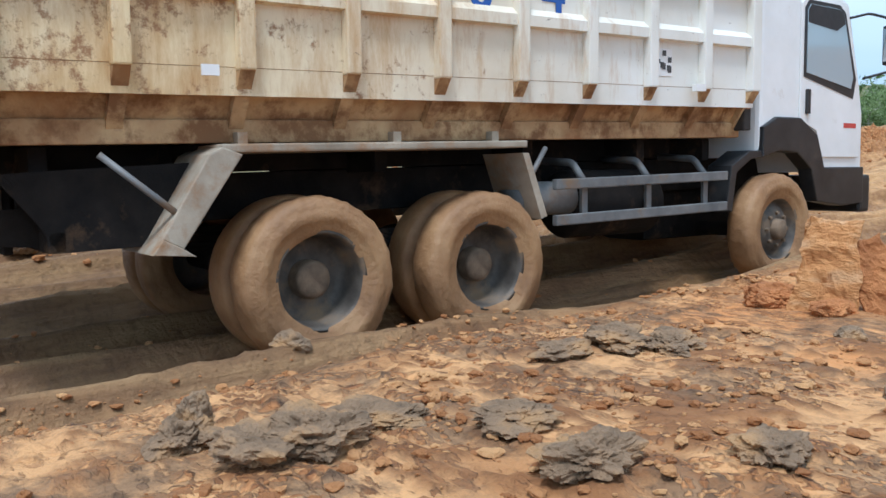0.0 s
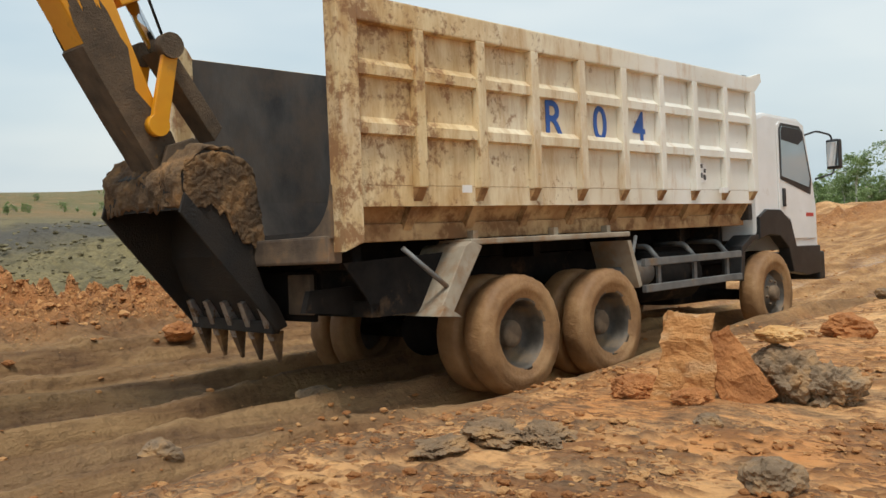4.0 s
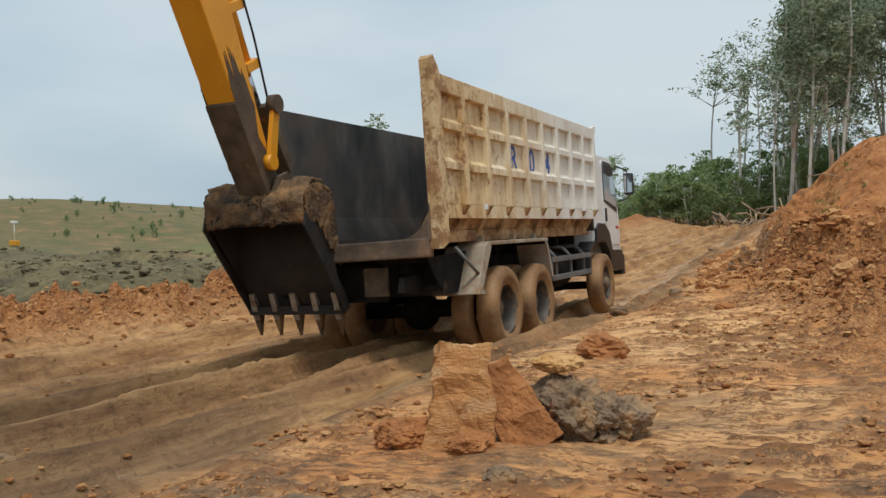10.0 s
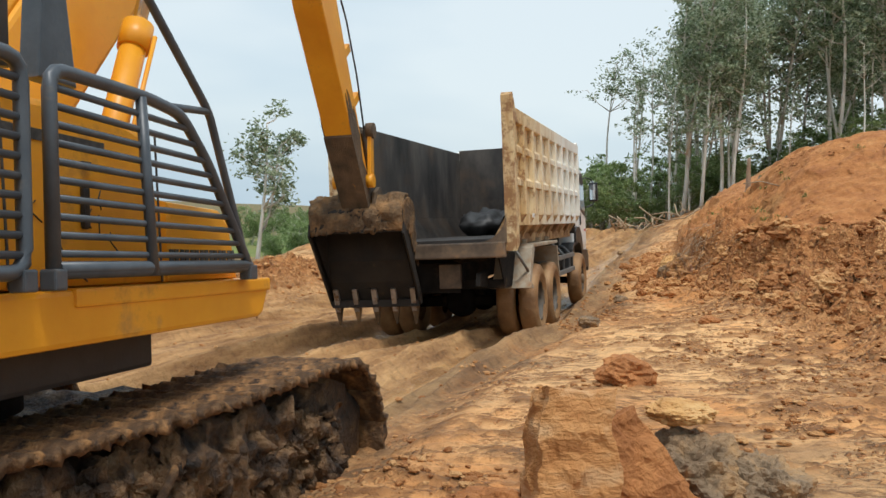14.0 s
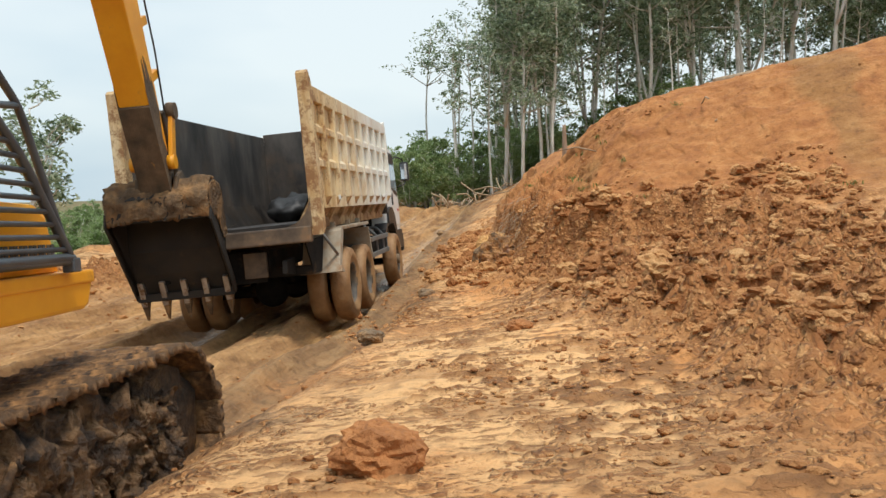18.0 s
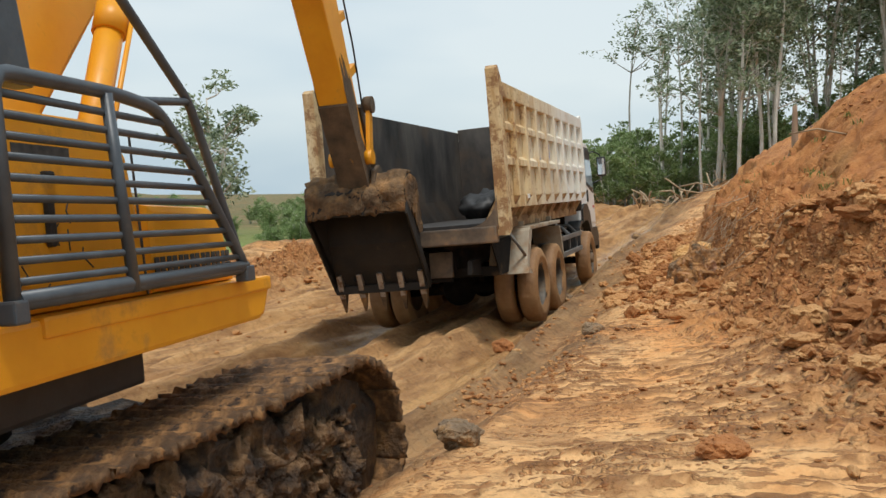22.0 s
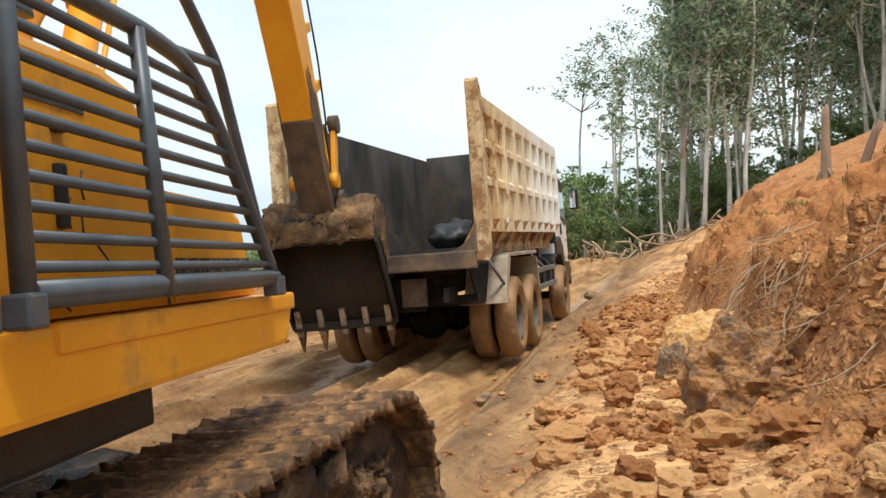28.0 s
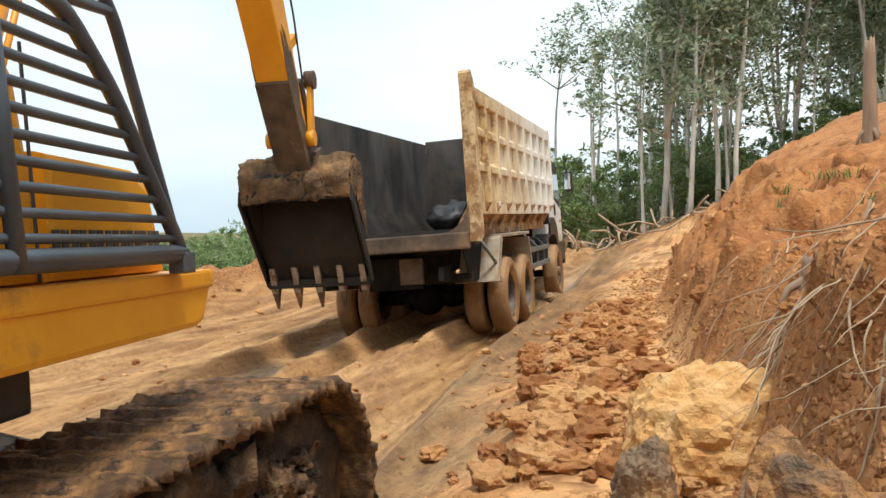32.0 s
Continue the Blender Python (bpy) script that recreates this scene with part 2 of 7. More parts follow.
M_chassis.node_tree.nodes["Principled BSDF"].inputs["Specular IOR Level"].default_value = 0.12
M_guard = plain("grimy_grey_mudguard", [(0.3, (0.2, 0.16, 0.11)), (0.7, (0.42, 0.36, 0.27))], 3.0, 0.7, 0.0, 0.3, dirt=MUD, dirt_scale=2.4, dirt_at=(0.5, 0.65))
M_rail = plain("worn_grey_side_rail", [(0.3, (0.1, 0.105, 0.105)), (0.7, (0.22, 0.22, 0.21))], 4.0, 0.6, 0.2, 0.2, dirt=(0.22, 0.15, 0.09), dirt_scale=3.0, dirt_at=(0.55, 0.7))
M_cab = plain("white_cab_paint", [(0.3, (0.7, 0.7, 0.67)), (0.7, (0.82, 0.82, 0.8))], 1.5, 0.32, 0.0, 0.04, dirt=(0.5, 0.4, 0.28), dirt_scale=2.0, dirt_at=(0.62, 0.85))
M_black = plain("black_plastic", [(0.3, (0.012, 0.013, 0.014)), (0.7, (0.03, 0.03, 0.03))], 5.0, 0.45, 0.0, 0.15, dirt=(0.1, 0.07, 0.05), dirt_scale=3.0, dirt_at=(0.6, 0.8))
M_tyre = plain("mud_coated_tyre", [(0.3, (0.17, 0.085, 0.033)), (0.5, (0.29, 0.155, 0.064)), (0.7, (0.4, 0.235, 0.105))], 2.6, 0.62, 0.0, 0.5, fine=30.0, dist=0.02)
M_rim = plain("muddy_grey_rim", [(0.3, (0.05, 0.042, 0.034)), (0.7, (0.17, 0.145, 0.115))], 5.0, 0.6, 0.3, 0.25, dirt=(0.28, 0.19, 0.11), dirt_scale=3.5, dirt_at=(0.52, 0.7))
M_hub = plain("mud_caked_hub", [(0.3, (0.1, 0.07, 0.045)), (0.7, (0.26, 0.18, 0.11))], 8.0, 0.8, 0.1, 0.4)
M_blue = plain("blue_stencil_paint", [(0.3, (0.012, 0.075, 0.33)), (0.7, (0.03, 0.12, 0.42))], 6.0, 0.5, 0, 0.1, dirt=(0.5, 0.4, 0.27), dirt_scale=6.0, dirt_at=(0.62, 0.75))
M_red = plain("red_lettering", [(0.3, (0.45, 0.05, 0.04)), (0.7, (0.55, 0.08, 0.06))], 6.0, 0.5, 0, 0)
M_label = plain("worn_white_sticker", [(0.3, (0.75, 0.74, 0.7)), (0.7, (0.82, 0.81, 0.78))], 9.0, 0.6, 0, 0.1)
M_ink = plain("faded_black_print", [(0.3, (0.03, 0.03, 0.03)), (0.7, (0.09, 0.085, 0.08))], 30.0, 0.7, 0, 0.0)
M_yellow = plain("worn_yellow_paint", [(0.3, (0.68, 0.27, 0.008)), (0.65, (0.8, 0.36, 0.014))], 2.0, 0.42, 0, 0.06, dirt=(0.36, 0.18, 0.05), dirt_scale=4.0, dirt_at=(0.58, 0.78))
M_arm_mud = plain("mud_blackened_arm_steel", [(0.3, (0.05, 0.035, 0.022)), (0.7, (0.16, 0.105, 0.06))], 4.0, 0.85, 0, 0.6, dirt=(0.42, 0.2, 0.03), dirt_scale=3.0, dirt_at=(0.63, 0.72), dist=0.03)
M_guardbar = plain("dark_grey_guard_paint", [(0.3, (0.045, 0.056, 0.068)), (0.7, (0.085, 0.1, 0.115))], 6.0, 0.42, 0.1, 0.1, dirt=(0.2, 0.17, 0.13), dirt_scale=5.0, dirt_at=(0.6, 0.8))
M_track = plain("mud_packed_track_steel", [(0.3, (0.03, 0.016, 0.008)), (0.46, (0.11, 0.057, 0.023)), (0.64, (0.33, 0.168, 0.06))], 8.0, 0.8, 0, 0.8, fine=26.0, dist=0.03, dirt=(0.035, 0.02, 0.012), dirt_scale=9.0, dirt_at=(0.54, 0.66), spread=0.1)
M_trackmud = plain("drying_clay_on_undercarriage", [(0.32, (0.016, 0.009, 0.005)), (0.45, (0.07, 0.038, 0.018)), (0.55, (0.18, 0.096, 0.038)), (0.68, (0.3, 0.185, 0.095))], 7.0, 0.6, 0, 1.0, fine=30.0, dist=0.05)
M_bucket = plain("scraped_bucket_steel", [(0.3, (0.008, 0.007, 0.006)), (0.7, (0.03, 0.021, 0.014))], 3.0, 0.75, 0.0, 0.5, dirt=(0.13, 0.078, 0.04), dirt_scale=3.5, dirt_at=(0.63, 0.76), dist=0.03)
M_bucketmud = plain("dried_mud_on_bucket", [(0.3, (0.055, 0.034, 0.019)), (0.5, (0.15, 0.09, 0.044)), (0.7, (0.37, 0.2, 0.078))], 4.0, 0.9, 0, 0.9, fine=18.0, dist=0.05)
M_tooth = plain("ground_bare_tooth_steel", [(0.3, (0.22, 0.2, 0.19)), (0.7, (0.5, 0.48, 0.46))], 8.0, 0.4, 0.7, 0.2, dirt=(0.25, 0.15, 0.08), dirt_scale=9.0, dirt_at=(0.5, 0.6))
M_chrome = plain("chromed_rod", [(0.3, (0.55, 0.56, 0.57)), (0.7, (0.68, 0.69, 0.7))], 3.0, 0.15, 1.0, 0)
# hose rubber; its near-black also stands in for shade on two parts
M_hose_shade = plain("hose_and_shade_black", [(0.3, (0.015, 0.015, 0.016)), (0.7, (0.03, 0.03, 0.03))], 8.0, 0.55, 0, 0.1)
M_orange = plain("fresh_orange_clay", [(0.3, (0.44, 0.18, 0.05)), (0.5, (0.6, 0.29, 0.1)), (0.7, (0.66, 0.41, 0.21))], 5.0, 0.85, 0, 0.8, fine=35.0, dist=0.03, stretch=(1, 1, 2.2), spread=0.08)
M_tan = plain("pale_tan_clay", [(0.3, (0.45, 0.21, 0.065)), (0.5, (0.64, 0.36, 0.13)), (0.7, (0.72, 0.46, 0.21))], 7.0, 0.88, 0, 0.8, fine=30.0, dist=0.03, spread=0.08)
M_grey = plain("grey_wet_clay", [(0.3, (0.15, 0.1, 0.058)), (0.48, (0.26, 0.175, 0.1)), (0.65, (0.45, 0.26, 0.11))], 6.0, 0.72, 0, 1.0, fine=26.0, dist=0.04, spread=0.1)
M_brown = plain("red_brown_clay_clods", [(0.3, (0.28, 0.105, 0.032)), (0.6, (0.48, 0.2, 0.065)), (0.8, (0.6, 0.31, 0.12))], 7.0, 0.9, 0, 0.9, fine=40.0, dist=0.03, spread=0.1)
M_root = plain("pale_dry_root", [(0.3, (0.3, 0.21, 0.13)), (0.7, (0.5, 0.38, 0.25))], 10.0, 0.85, 0, 0.4)
M_wood = plain("weathered_stump_wood", [(0.3, (0.2, 0.13, 0.085)), (0.7, (0.42, 0.3, 0.2))], 5.0, 0.85, 0, 0.6, stretch=(1, 1, 0.2))
M_bark = plain("pale_grey_bark", [(0.3, (0.36, 0.34, 0.29)), (0.55, (0.6, 0.58, 0.52)), (0.75, (0.74, 0.72, 0.66))], 3.0, 0.85, 0, 0.5, stretch=(1, 1, 0.35), spread=0.2)


def leaf_material(name, a, b, c):
    m, n, l, bs = nodes_of(name)
    geo = n.new("ShaderNodeNewGeometry")
    r = ramp(n, [(0.1, a), (0.5, b), (0.9, c)])
    l.new(geo.outputs["Random Per Island"], r.inputs["Fac"])
    l.new(r.outputs["Color"], bs.inputs["Base Color"])
    bs.inputs["Roughness"].default_value = 0.5
    tr = n.new("ShaderNodeBsdfTranslucent")
    l.new(r.outputs["Color"], tr.inputs["Color"])
    mx = n.new("ShaderNodeMixShader")
    mx.inputs[0].default_value = 0.5
    l.new(bs.outputs[0], mx.inputs[1])
    l.new(tr.outputs[0], mx.inputs[2])
    l.new(mx.outputs[0], n["Material Output"].inputs["Surface"])
    return m


M_leaf = leaf_material("rubber_tree_leaves", (0.12, 0.17, 0.09), (0.27, 0.34, 0.2), (0.48, 0.55, 0.4))
M_scrub = leaf_material("scrub_leaves", (0.14, 0.21, 0.07), (0.25, 0.34, 0.13), (0.38, 0.47, 0.22))
M_grass = leaf_material("field_grass", (0.07, 0.12, 0.025), (0.12, 0.19, 0.04), (0.2, 0.26, 0.07))


def mirror_material():
    m, n, l, b = nodes_of("mirror_glass")
    b.inputs["Base Color"].default_value = (0.8, 0.82, 0.84, 1)
    b.inputs["Roughness"].default_value, b.inputs["Metallic"].default_value = 0.04, 1.0
    return m


M_mirror = mirror_material()


def window_material():
    m, n, l, b = nodes_of("sky_pale_window_glass")
    # sky seen through the pane is put into the base colour
    b.inputs["Base Color"].default_value = (0.34, 0.43, 0.47, 1)
    b.inputs["Roughness"].default_value = 0.06
    b.inputs["Specular IOR Level"].default_value = 0.9
    return m


M_window = window_material()


def ground_material():
    """Clay ground. The mesh's 'soil' colour tells its kind: red = churned road mud, green = grass and herbs, blue = grey pit spoil;
    'crust' tells dry crust (red), fresh red earth of the bank and heaps (green) and wet film in the ruts (blue)."""
    m, n, l, b = nodes_of("clay_ground")
    at = n.new("ShaderNodeVertexColor")
    at.layer_name = "soil"
    sep = n.new("ShaderNodeSeparateColor")
    l.new(at.outputs["Color"], sep.inputs[0])
    at2 = n.new("ShaderNodeVertexColor")
    at2.layer_name = "crust"
    se2 = n.new("ShaderNodeSeparateColor")
    l.new(at2.outputs["Color"], se2.inputs[0])
    at3 = n.new("ShaderNodeVertexColor")
    at3.layer_name = "film"
    se3 = n.new("ShaderNodeSeparateColor")
    l.new(at3.outputs["Color"], se3.inputs[0])
    big = noise_at(n, l, 0.5, 6.0, 0.62)
    mid = noise_at(n, l, 3.4, 8.0, 0.7)
    small = noise_at(n, l, 11.0, 6.0, 0.65)
    fine = noise_at(n, l, 42.0, 5.0, 0.65)
    # brown for crumbs and flake gaps: wet clay, crevice shade put into its colour
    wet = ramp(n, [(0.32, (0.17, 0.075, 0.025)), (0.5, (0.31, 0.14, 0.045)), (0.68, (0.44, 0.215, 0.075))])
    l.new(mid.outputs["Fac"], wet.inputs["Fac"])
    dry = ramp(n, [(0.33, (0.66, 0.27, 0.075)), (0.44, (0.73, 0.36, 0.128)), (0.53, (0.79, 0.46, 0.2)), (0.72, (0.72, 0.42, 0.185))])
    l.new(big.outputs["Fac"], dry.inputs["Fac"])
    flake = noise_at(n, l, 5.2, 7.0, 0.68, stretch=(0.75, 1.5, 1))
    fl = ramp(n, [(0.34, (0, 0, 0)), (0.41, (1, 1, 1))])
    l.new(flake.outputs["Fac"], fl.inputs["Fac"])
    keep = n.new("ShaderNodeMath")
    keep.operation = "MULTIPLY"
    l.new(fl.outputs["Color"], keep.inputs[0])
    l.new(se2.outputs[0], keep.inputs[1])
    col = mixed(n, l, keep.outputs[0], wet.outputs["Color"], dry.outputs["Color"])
    # torn brown flakes on the trodden clay
    dash = noise_at(n, l, 13.0, 4.0, 0.6, stretch=(0.6, 1.5, 1))
    da = ramp(n, [(0.53, (0, 0, 0)), (0.58, (1, 1, 1))])
    l.new(dash.outputs["Fac"], da.inputs["Fac"])
    dd = noise_at(n, l, 1.3, 5.0, 0.65)
    dm = ramp(n, [(0.4, (0.1, 0.1, 0.1)), (0.56, (0.9, 0.9, 0.9))])
    l.new(dd.outputs["Fac"], dm.inputs["Fac"])
    torn = mixed(n, l, 1.0, da.outputs["Color"], dm.outputs["Color"], "MULTIPLY")
    torn = mixed(n, l, se2.outputs[1], torn, (0, 0, 0))
    torn = mixed(n, l, sep.outputs[0], torn, (0, 0, 0))
    col = mixed(n, l, torn, col, (0.3, 0.13, 0.042))
    # grey smears of wet clay
    smear = noise_at(n, l, 0.9, 9.0, 0.72)
    sm = ramp(n, [(0.55, (0, 0, 0)), (0.62, (0.7, 0.7, 0.7))])
    l.new(smear.outputs["Fac"], sm.inputs["Fac"])
    grey = ramp(n, [(0.35, (0.13, 0.078, 0.04)), (0.65, (0.33, 0.21, 0.112))])
    l.new(small.outputs["Fac"], grey.inputs["Fac"])
    film = noise_at(n, l, 1.7, 9.0, 0.74, stretch=(0.8, 1.3, 1))
    fi = ramp(n, [(0.48, (0, 0, 0)), (0.58, (0.8, 0.8, 0.8))])
    l.new(film.outputs["Fac"], fi.inputs["Fac"])
    grimy = mixed(n, l, 1.0, fi.outputs["Color"], at3.outputs["Color"], "MULTIPLY")
    gs = n.new("ShaderNodeSeparateColor")
    l.new(grimy, gs.inputs[0])
    thin = mixed(n, l, 1.0, sm.outputs["Color"], (0.3, 0.3, 0.3), "MULTIPLY")
    col = mixed(n, l, thin, col, grey.outputs["Color"])
    col = mixed(n, l, gs.outputs[0], col, grey.outputs["Color"])
    damp = mixed(n, l, 1.0, col, (0.8, 0.74, 0.68), "MULTIPLY")
    col = mixed(n, l, se3.outputs[0], col, damp)
    red = ramp(n, [(0.3, (0.31, 0.105, 0.028)), (0.5, (0.44, 0.172, 0.048)), (0.7, (0.57, 0.265, 0.088))])
    l.new(mid.outputs["Fac"], red.inputs["Fac"])
    col = mixed(n, l, se2.outputs[1], col, red.outputs["Color"])
    mud = ramp(n, [(0.3, (0.19, 0.09, 0.034)), (0.46, (0.36, 0.19, 0.075)), (0.62, (0.56, 0.325, 0.135))])
    drag = noise_at(n, l, 2.4, 7.0, 0.66, stretch=(2.6, 0.28, 1))
    l.new(drag.outputs["Fac"], mud.inputs["Fac"])
    wash = mixed(n, l, 1.0, mud.outputs["Color"], (0.55, 0.57, 0.6), "MULTIPLY")
    laid = mixed(n, l, se3.outputs[0], mud.outputs["Color"], wash)
    col = mixed(n, l, sep.outputs[0], col, laid)
    # crumbs of clay lying in drifts: rounded cells, each of its own shade
    warp = noise_at(n, l, 9.0, 3.0, 0.6)
    co = n.new("ShaderNodeTexCoord")
    wv = n.new("ShaderNodeVectorMath")
    wv.operation = "MULTIPLY_ADD"
    wv.inputs[1].default_value = (0.09, 0.09, 0.09)
    l.new(warp.outputs["Color"], wv.inputs[0])
    l.new(co.outputs["Object"], wv.inputs[2])
    lift = None
    bare = n.new("ShaderNodeMath")
    bare.operation = "SUBTRACT"
    bare.use_clamp = True
    l.new(se2.outputs[1], bare.inputs[0])
    l.new(at.outputs["Alpha"], bare.inputs[1])
    for scale, at_, drift in ((11.0, 0.55, 1.1), (27.0, 0.48, 1.9)):
        vo = n.new("ShaderNodeTexVoronoi")
        vo.inputs["Scale"].default_value = scale
        l.new(wv.outputs[0], vo.inputs["Vector"])
        hump = ramp(n, [(0.2, (1, 1, 1)), (0.5, (0, 0, 0))])
        l.new(vo.outputs["Distance"], hump.inputs["Fac"])
        dn = noise_at(n, l, drift, 5.0, 0.65)
        dr = ramp(n, [(at_, (0, 0, 0)), (at_ + 0.07, (1, 1, 1))])
        l.new(dn.outputs["Fac"], dr.inputs["Fac"])
        some = mixed(n, l, at.outputs["Alpha"], dr.outputs["Color"], (1, 1, 1))
        some = mixed(n, l, bare.outputs[0], some, (0.1, 0.1, 0.1))
        less = mixed(n, l, sep.outputs[0], some, (0.1, 0.1, 0.1))
        h_ = mixed(n, l, 1.0, hump.outputs["Color"], less, "MULTIPLY")
        tone = ramp(n, [(0.1, (0.31, 0.12, 0.035)), (0.5, (0.48, 0.208, 0.066)), (0.9, (0.65, 0.34, 0.13))])
        sv = n.new("ShaderNodeSeparateColor")
        l.new(vo.outputs["Color"], sv.inputs[0])
        l.new(sv.outputs[0], tone.inputs["Fac"])
        part_ = ramp(n, [(0.18, (0, 0, 0)), (0.42, (0.85, 0.85, 0.85))])
        l.new(h_, part_.inputs["Fac"])
        col = mixed(n, l, part_.outputs["Color"], col, tone.outputs["Color"])
        lift = h_ if lift is None else mixed(n, l, 0.45, lift, h_, "ADD")
    pit = ramp(n, [(0.3, (0.105, 0.088, 0.042)), (0.5, (0.18, 0.15, 0.074)), (0.72, (0.25, 0.21, 0.11))])
    l.new(mid.outputs["Fac"], pit.inputs["Fac"])
    far = noise_at(n, l, 0.035, 4.0, 0.6, stretch=(0.6, 1, 1))
    seam = ramp(n, [(0.4, (0.75, 0.75, 0.75)), (0.6, (1.1, 1.1, 1.05))])
    l.new(far.outputs["Fac"], seam.inputs["Fac"])
    clump = noise_at(n, l, 0.45, 9.0, 0.75)
    cl = ramp(n, [(0.36, (0.55, 0.54, 0.5)), (0.56, (1.15, 1.1, 1.0))])
    l.new(clump.outputs["Fac"], cl.inputs["Fac"])
    pitc = mixed(n, l, 1.0, pit.outputs["Color"], seam.outputs["Color"], "MULTIPLY")
    pitc = mixed(n, l, 1.0, pitc, cl.outputs["Color"], "MULTIPLY")
    coal = ramp(n, [(0.35, (0.05, 0.044, 0.032)), (0.65, (0.105, 0.092, 0.07))])
    l.new(mid.outputs["Fac"], coal.inputs["Fac"])
    pitc = mixed(n, l, se3.outputs[1], pitc, coal.outputs["Color"])
    col = mixed(n, l, sep.outputs[2], col, pitc)
    patchy = noise_at(n, l, 0.26, 9.0, 0.74)
    herb = ramp(n, [(0.36, (0.055, 0.11, 0.02)), (0.43, (0.1, 0.11, 0.034)), (0.55, (0.16, 0.135, 0.053)), (0.66, (0.34, 0.185, 0.075))])
    l.new(patchy.outputs["Fac"], herb.inputs["Fac"])
    lush = ramp(n, [(0.35, (0.09, 0.2, 0.03)), (0.65, (0.2, 0.31, 0.06))])
    l.new(small.outputs["Fac"], lush.inputs["Fac"])
    field = mixed(n, l, at2.outputs["Alpha"], herb.outputs["Color"], lush.outputs["Color"])
    col = mixed(n, l, sep.outputs[1], col, field)
    dark = ramp(n, [(0.34, (0.5, 0.48, 0.46)), (0.5, (1.05, 1.05, 1.05))])
    l.new(small.outputs["Fac"], dark.inputs["Fac"])
    col = mixed(n, l, 0.5, col, dark.outputs["Color"], "MULTIPLY")
    l.new(col, b.inputs["Base Color"])
    rr = n.new("ShaderNodeMapRange")
    rr.inputs["To Min"].default_value, rr.inputs["To Max"].default_value = 0.85, 0.32
    l.new(se2.outputs[2], rr.inputs["Value"])
    l.new(rr.outputs[0], b.inputs["Roughness"])
    add = n.new("ShaderNodeMath")
    add.operation = "MULTIPLY_ADD"
    add.inputs[1].default_value = 0.35
    l.new(fine.outputs["Fac"], add.inputs[0])
    hs = n.new("ShaderNodeMath")
    hs.operation = "MULTIPLY_ADD"
    hs.inputs[1].default_value = 0.3
    l.new(small.outputs["Fac"], hs.inputs[0])
    l.new(lift, hs.inputs[2])
    l.new(hs.outputs[0], add.inputs[2])
    # pale flakes are lifted, so the painted dark lies in their gaps
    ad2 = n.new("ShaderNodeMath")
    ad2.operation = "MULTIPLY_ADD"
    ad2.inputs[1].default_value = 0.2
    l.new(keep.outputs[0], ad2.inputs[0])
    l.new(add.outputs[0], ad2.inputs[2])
    ad3 = n.new("ShaderNodeMath")
    ad3.operation = "MULTIPLY_ADD"
    ad3.inputs[1].default_value = 0.3
    l.new(torn, ad3.inputs[0])
    l.new(ad2.outputs[0], ad3.inputs[2])
    pulled = mixed(n, l, 1.0, drag.outputs["Fac"], sep.outputs[0], "MULTIPLY")
    ad4 = n.new("ShaderNodeMath")
    ad4.operation = "MULTIPLY_ADD"
    ad4.inputs[1].default_value = 1.6
    l.new(pulled, ad4.inputs[0])
    l.new(ad3.outputs[0], ad4.inputs[2])
    bumped(n, l, b, ad4.outputs[0], 1.0, 0.04)
    return m


M_ground = ground_material()


# ---- mesh helpers ----
def link(name, bm, material, parent=None, label="", smooth=False, m=None):
    me = bpy.data.meshes.new(name)
    if smooth:
        for f in bm.faces:
            f.smooth = True
    bm.to_mesh(me)
    bm.free()
    for k in (material if isinstance(material, (list, tuple)) else [material]):
        me.materials.append(k)
    ob = new(name, me)
    if parent is not None:
        ob.parent = parent
    if m is not None:
        ob.matrix_basis = m
    if label:
        ob["label"] = label
    return ob


def part(name, bm, material, parent, label="", smooth=False, m=None):
    return link(name, bm, material, parent, label, smooth, m)


def thing(name, label, category, group="", m=None, kind=""):
    ob = new(name)
    ob.empty_display_size = 0.2
    if m is not None:
        ob.matrix_basis = m
    return tagged(ob, label, category, group, kind)


def box(x0, x1, y0, y1, z0, z1, bevel=0.0, bm=None, m=None):
    bm = bm or bmesh.new()
    v = [bm.verts.new((x, y, z)) for z in (z0, z1) for y in (y0, y1) for x in (x0, x1)]
    f = [bm.faces.new([v[i] for i in q]) for q in ((0, 2, 3, 1), (4, 5, 7, 6), (0, 1, 5, 4), (2, 6, 7, 3), (0, 4, 6, 2), (1, 3, 7, 5))]
    if m is not None:
        bmesh.ops.transform(bm, matrix=m, verts=v)
    if bevel:
        edges = {e for q in f for e in q.edges}
        bmesh.ops.bevel(bm, geom=list(edges), offset=bevel, segments=2, affect="EDGES", profile=0.6)
    return bm


def prism(outline, x0, x1, bevel=0.0, bm=None):
    """A plate cut to an outline of (y, z) points, from x0 to x1."""
    bm = bm or bmesh.new()
    a = [bm.verts.new((x0, y, z)) for y, z in outline]
    b = [bm.verts.new((x1, y, z)) for y, z in outline]
    faces = [bm.faces.new(a), bm.faces.new(b[::-1])]
    k = len(a)
    for i in range(k):
        faces.append(bm.faces.new((a[i], b[i], b[(i + 1) % k], a[(i + 1) % k])))
    bmesh.ops.recalc_face_normals(bm, faces=faces)
    if bevel:
        bmesh.ops.bevel(bm, geom=list({e for f in faces[:2] for e in f.edges}), offset=bevel, segments=2, affect="EDGES", profile=0.6)
    return bm


